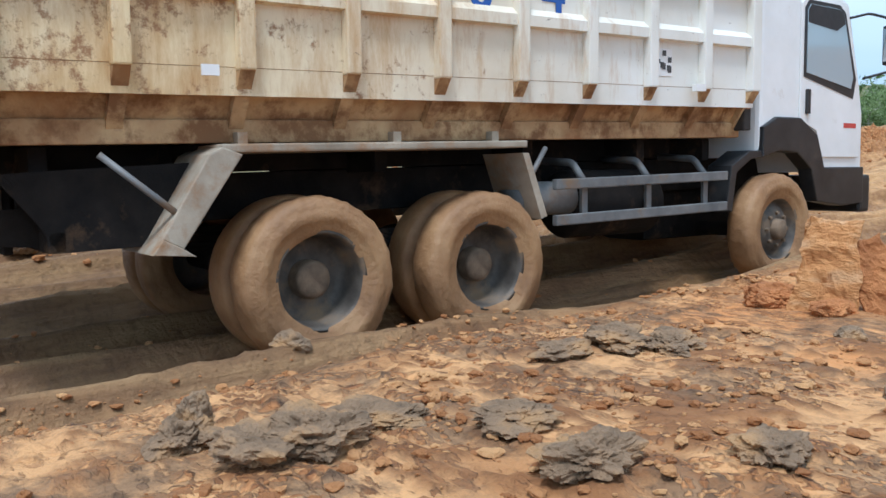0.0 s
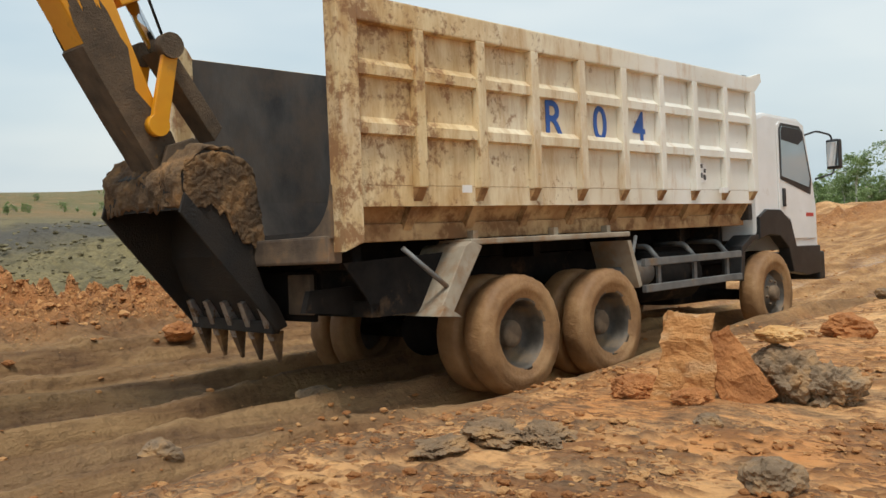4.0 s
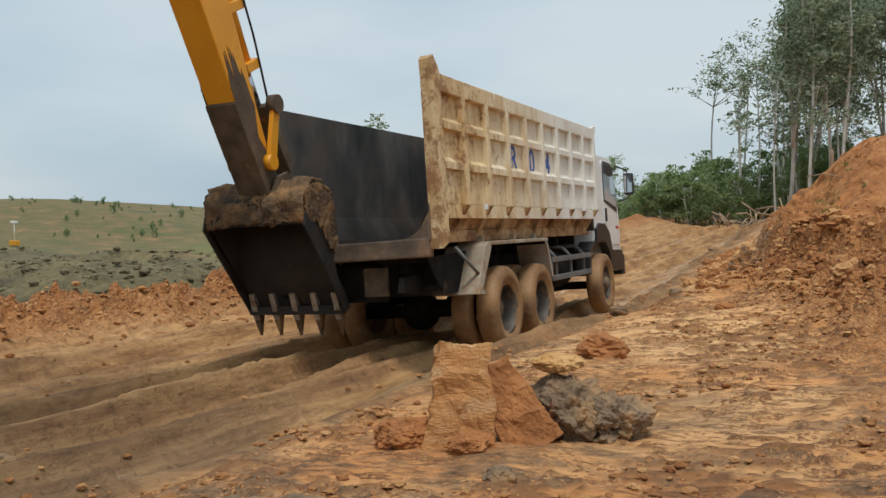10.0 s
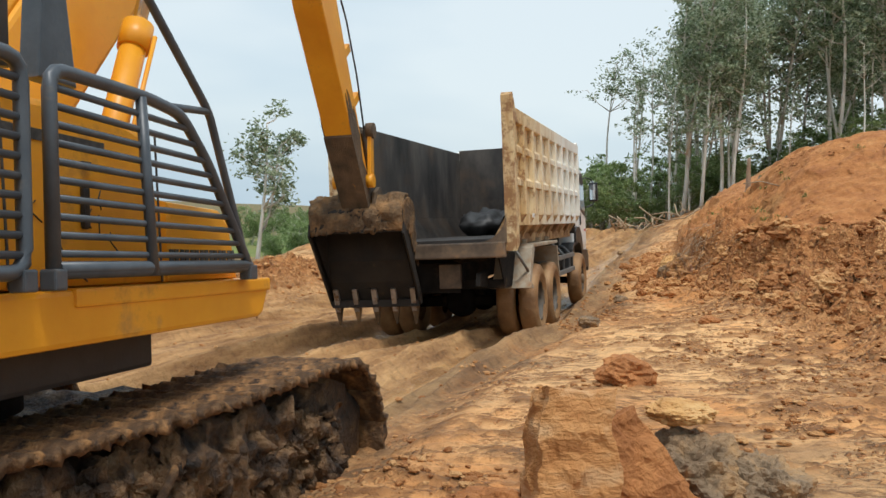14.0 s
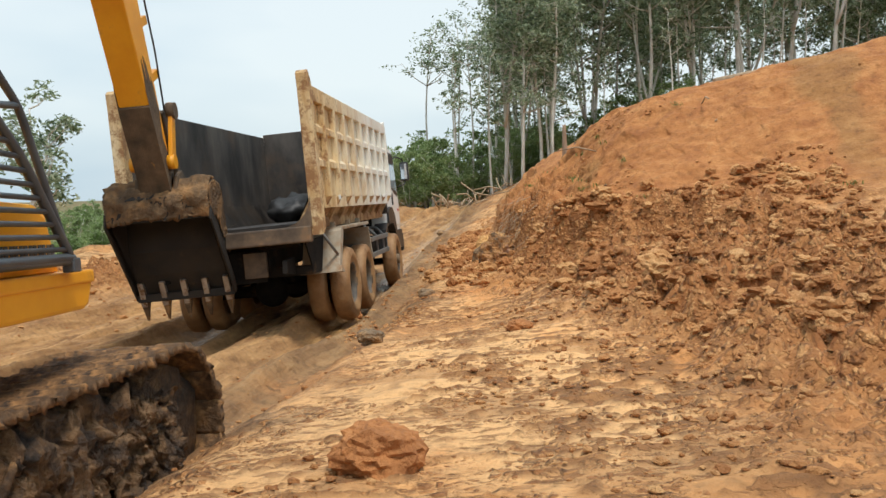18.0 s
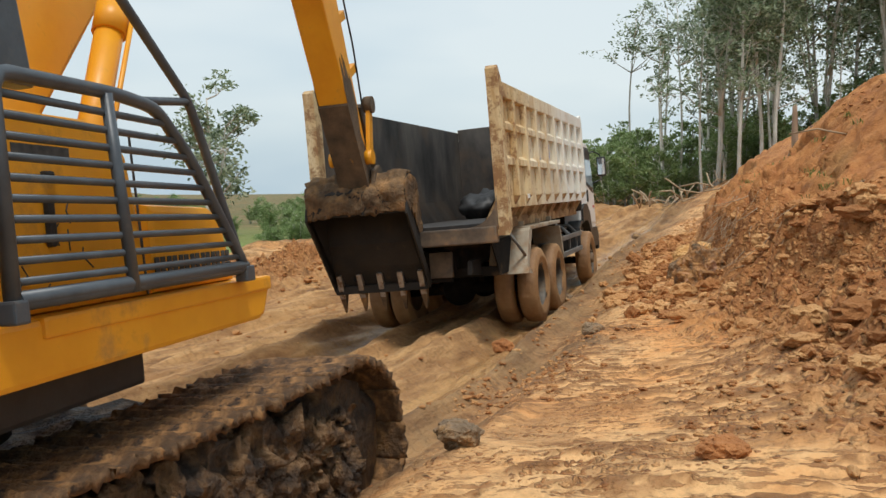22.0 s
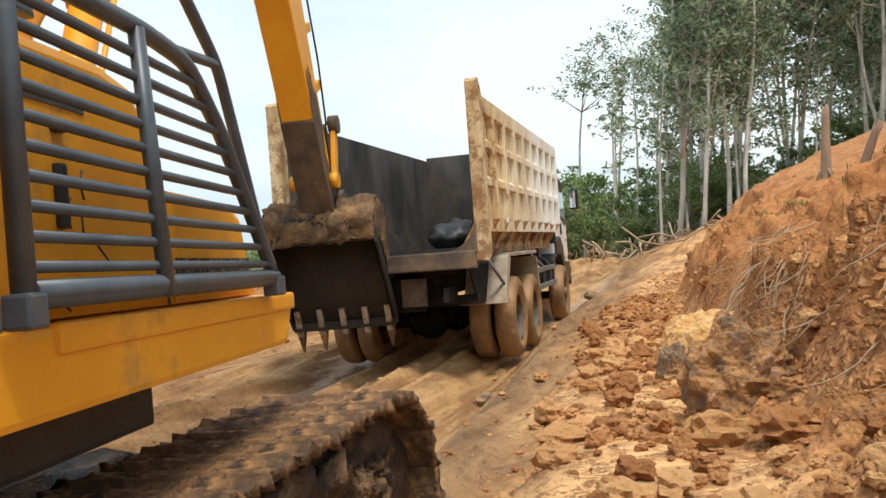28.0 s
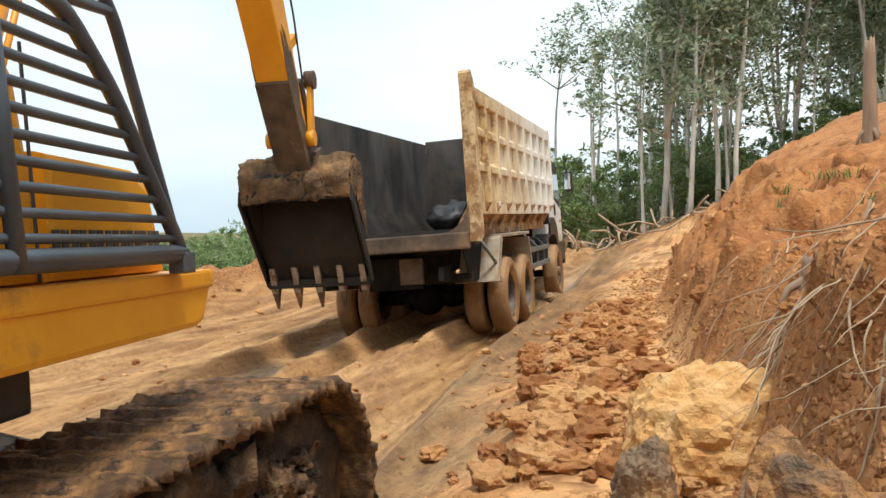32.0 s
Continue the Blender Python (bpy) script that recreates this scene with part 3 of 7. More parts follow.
def tube(points, radius, sides=10, bm=None, closed=False, radii=None):
    """A round bar along points."""
    bm = bm or bmesh.new()
    pts = [Vector(p) for p in points]
    rings = []
    for i, p in enumerate(pts):
        a = pts[i - 1] if i or closed else p
        c = pts[(i + 1) % len(pts)] if i < len(pts) - 1 or closed else p
        d = (c - a).normalized()
        u = d.cross(Vector((0.31, 0.17, 0.93)))
        if u.length < 0.1:
            u = d.cross(Vector((1, 0, 0)))
        u.normalize()
        w = d.cross(u)
        r = radii[i] if radii else radius
        rings.append([bm.verts.new(p + (u * math.cos(6.28319 * k / sides) + w * math.sin(6.28319 * k / sides)) * r) for k in range(sides)])
    n = len(rings)
    for i in range(n if closed else n - 1):
        a, b = rings[i], rings[(i + 1) % n]
        for k in range(sides):
            bm.faces.new((a[k], a[(k + 1) % sides], b[(k + 1) % sides], b[k]))
    if not closed:
        bm.faces.new(rings[0][::-1])
        bm.faces.new(rings[-1])
    for f in bm.faces:
        f.smooth = len(f.verts) == 4
    bmesh.ops.recalc_face_normals(bm, faces=bm.faces[:])
    return bm


def rounded(points, r=0.08, steps=4):
    """The points of a bent bar, its corners rounded."""
    pts = [Vector(p) for p in points]
    out = [pts[0]]
    for a, p, c in zip(pts, pts[1:], pts[2:]):
        k = min(r, (a - p).length / 2, (c - p).length / 2)
        s, e = p + (a - p).normalized() * k, p + (c - p).normalized() * k
        for i in range(steps + 1):
            t = i / steps
            out.append(s.lerp(p, t).lerp(p.lerp(e, t), t))
    return out + [pts[-1]]


def lathe(profile, sides=40, axis="x", bm=None):
    """A turned body: profile of (along, radius) about the x axis."""
    bm = bm or bmesh.new()
    rings = []
    for a, r in profile:
        rings.append([bm.verts.new((a, r * math.cos(6.28319 * k / sides), r * math.sin(6.28319 * k / sides))) for k in range(sides)])
    for p, q in zip(rings, rings[1:]):
        for k in range(sides):
            f = bm.faces.new((p[k], p[(k + 1) % sides], q[(k + 1) % sides], q[k]))
            f.smooth = True
    bmesh.ops.recalc_face_normals(bm, faces=bm.faces[:])
    return bm


def rod(a, b, r, sides=16, bm=None):
    return tube([a, b], r, sides, bm)


def rough(bm, size, amount, seed=0.0, cuts=0):
    """Push the vertices along their normals by noise."""
    if cuts:
        bmesh.ops.subdivide_edges(bm, edges=bm.edges[:], cuts=cuts, use_grid_fill=True)
    bm.normal_update()
    moves = [(v, v.normal * (noise.fractal(v.co / size + Vector((seed, seed * 1.7, 0)), 0.8, 2.1, 4) * amount)) for v in bm.verts]
    for v, d in moves:
        v.co += d
    return bm


def letters(name, text, size, material, parent, m, depth=0.002):
    """Stencilled writing as a thin mesh."""
    cu = bpy.data.curves.new(name, "FONT")
    cu.body, cu.size, cu.extrude, cu.align_x = text, size, depth, "CENTER"
    cu.offset = size * 0.012
    tmp = bpy.data.objects.new(name, cu)
    scene.collection.objects.link(tmp)
    dg = bpy.context.evaluated_depsgraph_get()
    me = bpy.data.meshes.new_from_object(tmp.evaluated_get(dg))
    bpy.data.objects.remove(tmp)
    me.materials.clear()
    me.materials.append(material)
    ob = new(name, me)
    ob.parent = parent
    ob.matrix_basis = m
    return ob


# smooth value noise over arrays, for the terrain
@functools.lru_cache(None)
def lattice(seed, n=256):
    return np.random.RandomState(seed).rand(n, n)


def vnoise(x, y, seed):
    g = lattice(seed)
    xi, yi = np.floor(x).astype(int), np.floor(y).astype(int)
    fx, fy = x - xi, y - yi
    fx, fy = fx * fx * (3 - 2 * fx), fy * fy * (3 - 2 * fy)
    a, b = g[xi % 256, yi % 256], g[(xi + 1) % 256, yi % 256]
    c, d = g[xi % 256, (yi + 1) % 256], g[(xi + 1) % 256, (yi + 1) % 256]
    return (a * (1 - fx) + b * fx) * (1 - fy) + (c * (1 - fx) + d * fx) * fy - 0.5


def fbm(x, y, size, seed, octaves=4, gain=0.5):
    out, amp = 0.0, 1.0
    ca, sa = math.cos(0.6), math.sin(0.6)
    x, y = np.asarray(x, float) / size, np.asarray(y, float) / size
    for k in range(octaves):
        out = out + amp * vnoise(x + 17.3 * k, y - 9.1 * k, seed + k)
        x, y = 2.03 * (ca * x - sa * y), 2.03 * (sa * x + ca * y)
        amp *= gain
    return out


def step(a, b, v):
    t = np.clip((np.asarray(v, float) - a) / (b - a), 0, 1)
    return t * t * (3 - 2 * t)


# ---- the ground: one sheet from the road to the horizon ----
def road_x(y):
    return np.interp(y, [-60, 0, 5, 11, 13.4, 17.2, 21.6, 24.8, 30, 44, 60, 120], [0.6, 0, -0.16, -0.11, -0.34, -0.74, -1.13, -1.32, -1.5, -2.2, -4, -14])


def road_z(y):
    return np.interp(y, [-60, -10, 0, 2.5, 8, 11, 16, 18.3, 21.6, 24.8, 29.6, 35, 44, 60, 90, 200], [0.8, 0.1, 0.06, -0.04, -0.06, -0.17, -0.2, -0.16, -0.08, 0.0, 0.2, 0.46, 0.8, 0.8, 1.0, 3])


def bank_foot(y):
    return np.interp(y, [5, 9.5, 12.3, 13.6, 15, 17, 19, 23, 28, 34, 42, 60], [14, 9.5, 4.9, 3.35, 2.95, 2.62, 2.25, 1.95, 1.8, 1.9, 4, 10])


def soil(x, y, fine=True):
    """Height of the ground and its kinds (churned mud, herbs, grey spoil)."""
    x, y = np.asarray(x, float), np.asarray(y, float)
    dx, rz = x - road_x(y), road_z(y)
    far = np.hypot(x, y - 8)
    near = 1 - step(26, 60, far)
    z = rz + np.interp(dx, [-1.6, -1.2, 0, 1.2, 1.6, 2.4, 3.6, 6, 12, 40, 200], [-0.1, -0.1, 0, 0.09, 0.2, 0.47, 0.6, 0.78, 1.1, 2.4, 4.5])
    # left of the road: a verge, then the fall into the pit
    deep = np.interp(y, [-40, 12, 22, 34, 44, 60, 80, 200], [3.1, 3.0, 1.2, 1.7, 2.7, 3.9, 4.6, 5.5])
    left = step(-6.0, -15.0, dx)
    z = z - left * deep + 0.14 * step(-1.8, -3.4, dx) * (1 - left)
    ridge = np.exp(-((dx + 4.7 + 0.5 * fbm(x, y, 3.0, 5, 2)) / 0.9) ** 2)
    z = z + 0.38 * ridge * near
    # cut bank on the right, with a mound behind its ledge
    xf = bank_foot(y) + 0.35 * fbm(x, y, 1.4, 11, 3)
    into = x - xf
    gone = 1 - step(40, 58, y)
    ledge = step(0.0, 0.42, into) * (0.52 * step(10.5, 13.6, y + 0.3 * into) + 0.1 * step(13.5, 16, y) * (1 - step(26, 36, y))) + 0.5 * step(0.3, 1.5, into) * step(18.0, 23.0, y) * (1 - step(29, 38, y))
    mound = 2.98 * step(13.7, 20.0, y + 0.34 * into) * step(0.22, 2.15, into) * (1 - 0.98 * step(15.1, 19.8, y)) + 1.86 * step(18, 34, y) * step(-0.2, 4.9, into)
    z = z + (ledge + mound) * gone + 0.42 * step(6, 12.5, y) * step(2.9, 5.5, dx) * (1 - step(24, 40, y))
    z = z + 0.9 * step(37, 45, y) * step(1.5, 5.5, dx)
    # hills and woods' floor far off
    az = np.degrees(np.arctan2(-x, y))
    rise = np.interp(az, [-180, -60, -20, 0, 20, 30, 38, 46, 52, 60, 70, 90, 180], [3, 4, 3, 1.5, 0, 0, 0.6, 2.5, 4.6, 3.6, 0.5, 0, 2])
    hill = step(95, 200, far) * (1 - 0.6 * step(260, 520, far))
    z = z + hill * (rise + 3.2 * left * step(34, 44, az) + 1.6 * fbm(x, y, 40, 21, 3)) * np.where(dx < 0, 1, 0.4)
    z = z + (1 - near) * 0.5 * fbm(x, y, 14, 31, 4)
    flat = np.clip(np.abs(dx) / 1.9, 0, 1)
    churn = np.clip(1 - step(1.5, 2.5, dx + 0.5 * fbm(x, y, 1.2, 44, 3)), 0, 1) * np.clip(step(-4.6, -3.2, dx), 0, 1)
    heap = np.clip(step(-0.45, 0.55, x - np.interp(y, [3, 7, 10, 14], [6.0, 4.7, 3.9, 2.75]) + 0.9 * fbm(x, y, 1.6, 47, 3)) * step(3.5, 6.5, y), 0, 1) * (1 - step(0.4, 1.4, into)) + ridge
    heap = np.clip(heap, 0, 1)
    plates = fbm(x, y, 0.42, 95, 5, 0.62)
    print_ = np.abs(((y + 0.05 * dx) / 0.2 + 1.1 * fbm(x, y, 0.8, 91, 3)) % 1 - 0.5) * 2
    lane = np.clip(2.2 * fbm(x * 1.4, y * 0.4, 1.0, 93, 2) + 0.45, 0, 1)
    thick = np.clip(0.55 + 1.5 * fbm(x, y, 0.9, 92, 3) + 0.5 * step(2.8, 4.6, dx) * step(3, 6, y) - 0.35 * lane, 0, 1)
    bits = np.maximum(fbm(0.6 * x, 1.25 * y, 0.15, 96, 3, 0.6), 0.9 * fbm(0.7 * x, 1.2 * y, 0.08, 94, 2, 0.6) - 0.03)
    crumbs = step(0.41, 0.49, bits + 0.3 * thick) * step(0.02, 0.2, thick)
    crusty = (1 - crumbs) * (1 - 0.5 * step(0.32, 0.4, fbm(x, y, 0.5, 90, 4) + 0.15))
    lumps = np.abs(fbm(x, y, 0.62, 97, 5, 0.58))
    wetness = np.zeros_like(dx)
    if fine:
        z = z + near * (0.04 * fbm(x, y, 0.9, 61, 4, 0.5) * (0.4 + flat) * (1 - 0.6 * churn))
        # wheel ruts with pressed-up lips, and long furrows between
        for c in (-1.03, 1.03):
            d = dx - c + 0.1 * fbm(x, y, 2.5, 71, 2)
            z = z + near * (-0.15 * np.exp(-((d) / 0.36) ** 4) + 0.17 * np.exp(-((np.abs(d) - 0.54) / 0.1) ** 2) * (0.7 + 1.2 * fbm(x, y, 3.2, 73, 2)))
            wetness = np.maximum(wetness, np.exp(-(d / 0.4) ** 4))
        for c in (-2.75, -0.25, 2.05):
            d = dx - c + 0.25 * fbm(x, y, 4.0, 75, 2)
            z = z + near * churn * (-0.09 * np.exp(-(d / 0.22) ** 4) + 0.08 * np.exp(-((np.abs(d) - 0.36) / 0.08) ** 2) * (0.7 + 1.2 * fbm(x, y, 3.2, 77, 2)))
        furrow = fbm(x / 0.3, y / 3.6, 1.0, 81, 4, 0.6)
        z = z + near * churn * (0.1 * furrow + 0.05 * fbm(x / 0.09, y / 2.4, 1.0, 82, 3, 0.6) + 0.06 * np.maximum(fbm(x, y, 0.3, 84, 5, 0.62) - 0.15, 0))
        # trodden clay: crust plates and crawler prints
        walkway = step(1.5, 2.3, dx) * (1 - heap)
        z = z + near * walkway * (crumbs * (0.012 + 0.022 * np.maximum(bits, 0)) + 0.016 * plates + lane * 0.02 * step(0.35, 0.6, print_ + 0.8 * plates))
        z = z + near * heap * (0.5 * lumps + 0.36 * np.abs(fbm(x, y, 0.24, 98, 4, 0.6)) - 0.06)
        face = step(0.0, 0.3, into) * (1 - step(0.8, 2.0, into)) * gone * step(12, 14, y)
        z = z + near * ((0.3 * fbm(x, y, 0.34, 99, 4, 0.6) + 0.16 * np.abs(fbm(x, y, 0.13, 89, 3, 0.6))) * face + 0.1 * fbm(x, y, 0.9, 98, 6, 0.55) * step(0, 1, into) * step(12, 14, y))
        z = z + step(-6, -9, dx) * (1 - step(60, 90, far)) * (0.5 * fbm(x, y, 1.8, 101, 6, 0.6) + 1.3 * fbm(x, y, 8.0, 102, 4, 0.55))
    bank = step(-0.1, 0.5, into) * step(11, 13.5, y) * gone
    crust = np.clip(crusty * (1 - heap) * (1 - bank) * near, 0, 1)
    redder = np.clip(np.maximum(0.85 * bank, 0.75 * heap * step(0.03, 0.12, lumps)), 0, 1)
    grey = left * (1 - step(85, 130, far)) * (1 - step(24, 34, y + 0.3 * dx))
    herb = np.clip(left * np.clip(step(24, 36, y + 0.35 * dx) + step(85, 120, far), 0, 1) * (0.75 + 0.6 * fbm(x, y, 18, 103, 4)), 0, 1)
    herb = np.maximum(herb, step(36, 52, y) * np.clip(step(6, 14, np.abs(dx)), 0, 1) * 0.85)
    tuft = step(0.18, 0.32, fbm(x, y, 1.3, 107, 3)) * step(0.6, 1.4, into) * (1 - step(5, 10, into)) * gone * 0.6 * step(12, 14, y)
    herb = np.maximum(herb, 0.45 * tuft)
    lush = step(22, 27, az) * (1 - step(40, 45, az)) * step(24, 36, far) * (1 - step(90, 140, far)) * np.clip(0.7 + 1.2 * fbm(x, y, 9, 109, 3), 0, 1)
    rubble = np.clip(heap * (1 - step(0.2, 0.9, into) * step(11, 13, y)), 0, 1) * near
    grime = (1 - step(1.5, 7, y + 2.0 * fbm(x, y, 2.2, 121, 3))) * near
    grime = np.maximum(grime, 0.9 * near * step(1.05, 1.5, dx) * (1 - step(2.0, 2.9, dx + 0.9 * fbm(x, y, 1.1, 127, 3))))
    coal = grey * step(50, 60, far + 10 * fbm(x, y, 12, 123, 3)) * (1 - step(70, 84, far + 10 * fbm(x, y, 15, 125, 3)))
    return z, np.clip(churn * near, 0, 1), herb, grey, crust, redder, np.clip(wetness * churn, 0, 1), lush, rubble, grime, np.clip(coal, 0, 1)


def spread_axis(lo, hi, step_, reach, grow):
    inner = list(np.arange(lo, hi + 1e-6, step_))
    out, d, v = [], step_, hi
    while v < reach:
        d *= grow
        v += d
        out.append(v)
    low, d, v = [], step_, lo
    while v > -reach:
        d *= grow
        v -= d
        low.append(v)
    return np.array(low[::-1] + inner + out)


gx = spread_axis(-5.0, 7.0, 0.034, 900, 1.075)
gy = spread_axis(-2.5, 22.0, 0.034, 900, 1.075)
XX, YY = np.meshgrid(gx, gy)
ZZ, CH, HE, GR, CR, RE, WE, LU, RU, GI, CO = soil(XX, YY)
nx_, ny_ = len(gx), len(gy)
# the cut face is broken sideways too
cut = np.clip(RE, 0, 1) * step(12, 14, YY) * (1 - step(24, 30, YY))
XX = XX + cut * (0.16 * fbm(XX, ZZ + 0.6 * YY, 0.33, 111, 3) + 0.07 * fbm(XX, ZZ + 0.9 * YY, 0.12, 113, 3))
gme = bpy.data.meshes.new("ground")
idx = np.arange(nx_ * ny_).reshape(ny_, nx_)
quads = np.stack([idx[:-1, :-1], idx[:-1, 1:], idx[1:, 1:], idx[1:, :-1]], -1).reshape(-1, 4)
gme.vertices.add(nx_ * ny_)
gme.vertices.foreach_set("co", np.stack([XX, YY, ZZ], -1).astype(np.float32).ravel())
gme.loops.add(quads.size)
gme.loops.foreach_set("vertex_index", quads.ravel().astype(np.int32))
gme.polygons.add(len(quads))
gme.polygons.foreach_set("loop_start", np.arange(0, quads.size, 4, dtype=np.int32))
gme.polygons.foreach_set("use_smooth", np.ones(len(quads), dtype=bool))
gme.update(calc_edges=True)
soil_col = gme.color_attributes.new("soil", "FLOAT_COLOR", "POINT")
soil_col.data.foreach_set("color", np.stack([CH, HE, GR, RU], -1).astype(np.float32).ravel())
crust_col = gme.color_attributes.new("crust", "FLOAT_COLOR", "POINT")
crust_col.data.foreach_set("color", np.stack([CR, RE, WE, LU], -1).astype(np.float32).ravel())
film_col = gme.color_attributes.new("film", "FLOAT_COLOR", "POINT")
film_col.data.foreach_set("color", np.stack([GI, CO, 0 * GI, 0 * GI], -1).astype(np.float32).ravel())
gme.materials.append(M_ground)
ground = tagged(new("ground", gme), "rutted wet orange clay ground falling to a grey pit", "ground", kind="structure")


def on_soil(x, y):
    return float(soil(np.array([x]), np.array([y]))[0][0])


# ---- the tipper lorry; its space: under the rear axle, x right, y ahead ----
def wheel(name, parent, x, y, z, side, dual):
    """side +1 right, -1 left. The tyre is the part that turns; rim and hub are its sub-parts."""
    r, w = 0.525, 0.27
    prof = [(-0.1, 0.29), (-0.126, 0.33), (-0.129, 0.366), (-0.136, 0.372), (-0.14, 0.40), (-0.139, 0.438), (-0.131, 0.448), (-0.13, 0.465), (-0.112, 0.505), (-0.09, 0.52), (-0.045, 0.525), (0.0, 0.527), (0.045, 0.525), (0.09, 0.52), (0.112, 0.505), (0.13, 0.465), (0.131, 0.448), (0.139, 0.438), (0.14, 0.40), (0.136, 0.372), (0.129, 0.366), (0.126, 0.33), (0.1, 0.29)]
    bm = lathe(prof, 84)
    for v in bm.verts:
        rr = math.hypot(v.co.y, v.co.z)
        if rr > 0.5:
            a = math.atan2(v.co.z, v.co.y)
            k = 1 - 0.012 * (math.sin(a * 28 + (3 if abs(v.co.x) > 0.06 else 0)) > 0.1)
            v.co.y *= k
            v.co.z *= k
        v.co += Vector((0, v.co.y, v.co.z)).normalized() * 0.012 * noise.noise(v.co * 6 + Vector((x * 3, y * 2, 0)))
    tyre = part(name, bm, M_tyre, parent, "clay-caked rubber tyre", True, pose(x, y, z))
    if dual:
        bm = lathe([(a - side * 0.33, b) for a, b in prof], 48)
        part("inner_tyre", bm, M_tyre, tyre, "", True)
        s = side
        bm = lathe([(s * 0.1, 0.3), (s * 0.115, 0.315), (s * 0.1, 0.292), (s * 0.06, 0.285), (s * -0.02, 0.27), (s * -0.1, 0.262), (s * -0.115, 0.2), (s * -0.11, 0.11), (s * -0.11, 0.0)], 40)
        rim = part("rim", bm, M_rim, tyre, "deep dished grey rim", True)
        bm = lathe([(s * -0.11, 0.125), (s * -0.02, 0.12), (s * 0.0, 0.105), (s * 0.005, 0.06), (s * 0.005, 0.0)], 24)
        part("hub", bm, M_hub, tyre, "", True)
    else:
        s = side
        bm = lathe([(s * 0.1, 0.3), (s * 0.112, 0.31), (s * 0.095, 0.285), (s * 0.02, 0.27), (s * 0.015, 0.24), (s * 0.06, 0.2), (s * 0.075, 0.14), (s * 0.07, 0.0)], 40)
        rim = part("rim", bm, M_rim, tyre, "grey disc rim with bolts", True)
        bm = lathe([(s * 0.07, 0.1), (s * 0.13, 0.095), (s * 0.145, 0.07), (s * 0.145, 0.0)], 20)
        for k in range(8):
            a = k * math.pi / 4
            part("wheel_bolt", rod((s * 0.06, 0.155 * math.cos(a), 0.155 * math.sin(a)), (s * 0.1, 0.155 * math.cos(a), 0.155 * math.sin(a)), 0.018, 6), M_hub, tyre)
        part("hub", bm, M_hub, tyre, "", True)
    return tyre


lorry = thing("tipper_lorry", "three-axle white tipper lorry with a mud-splashed cream steel bed", "truck")
RAKE = 0.022          # the bed climbs a little towards the cab
BX, BY0, BY1 = 1.25, -1.93, 4.42


def bz(z, y):
    return z + RAKE * (y - BY0)


def raked(bm):
    for v in bm.verts:
        v.co.z += RAKE * (v.co.y - BY0)
    return bm


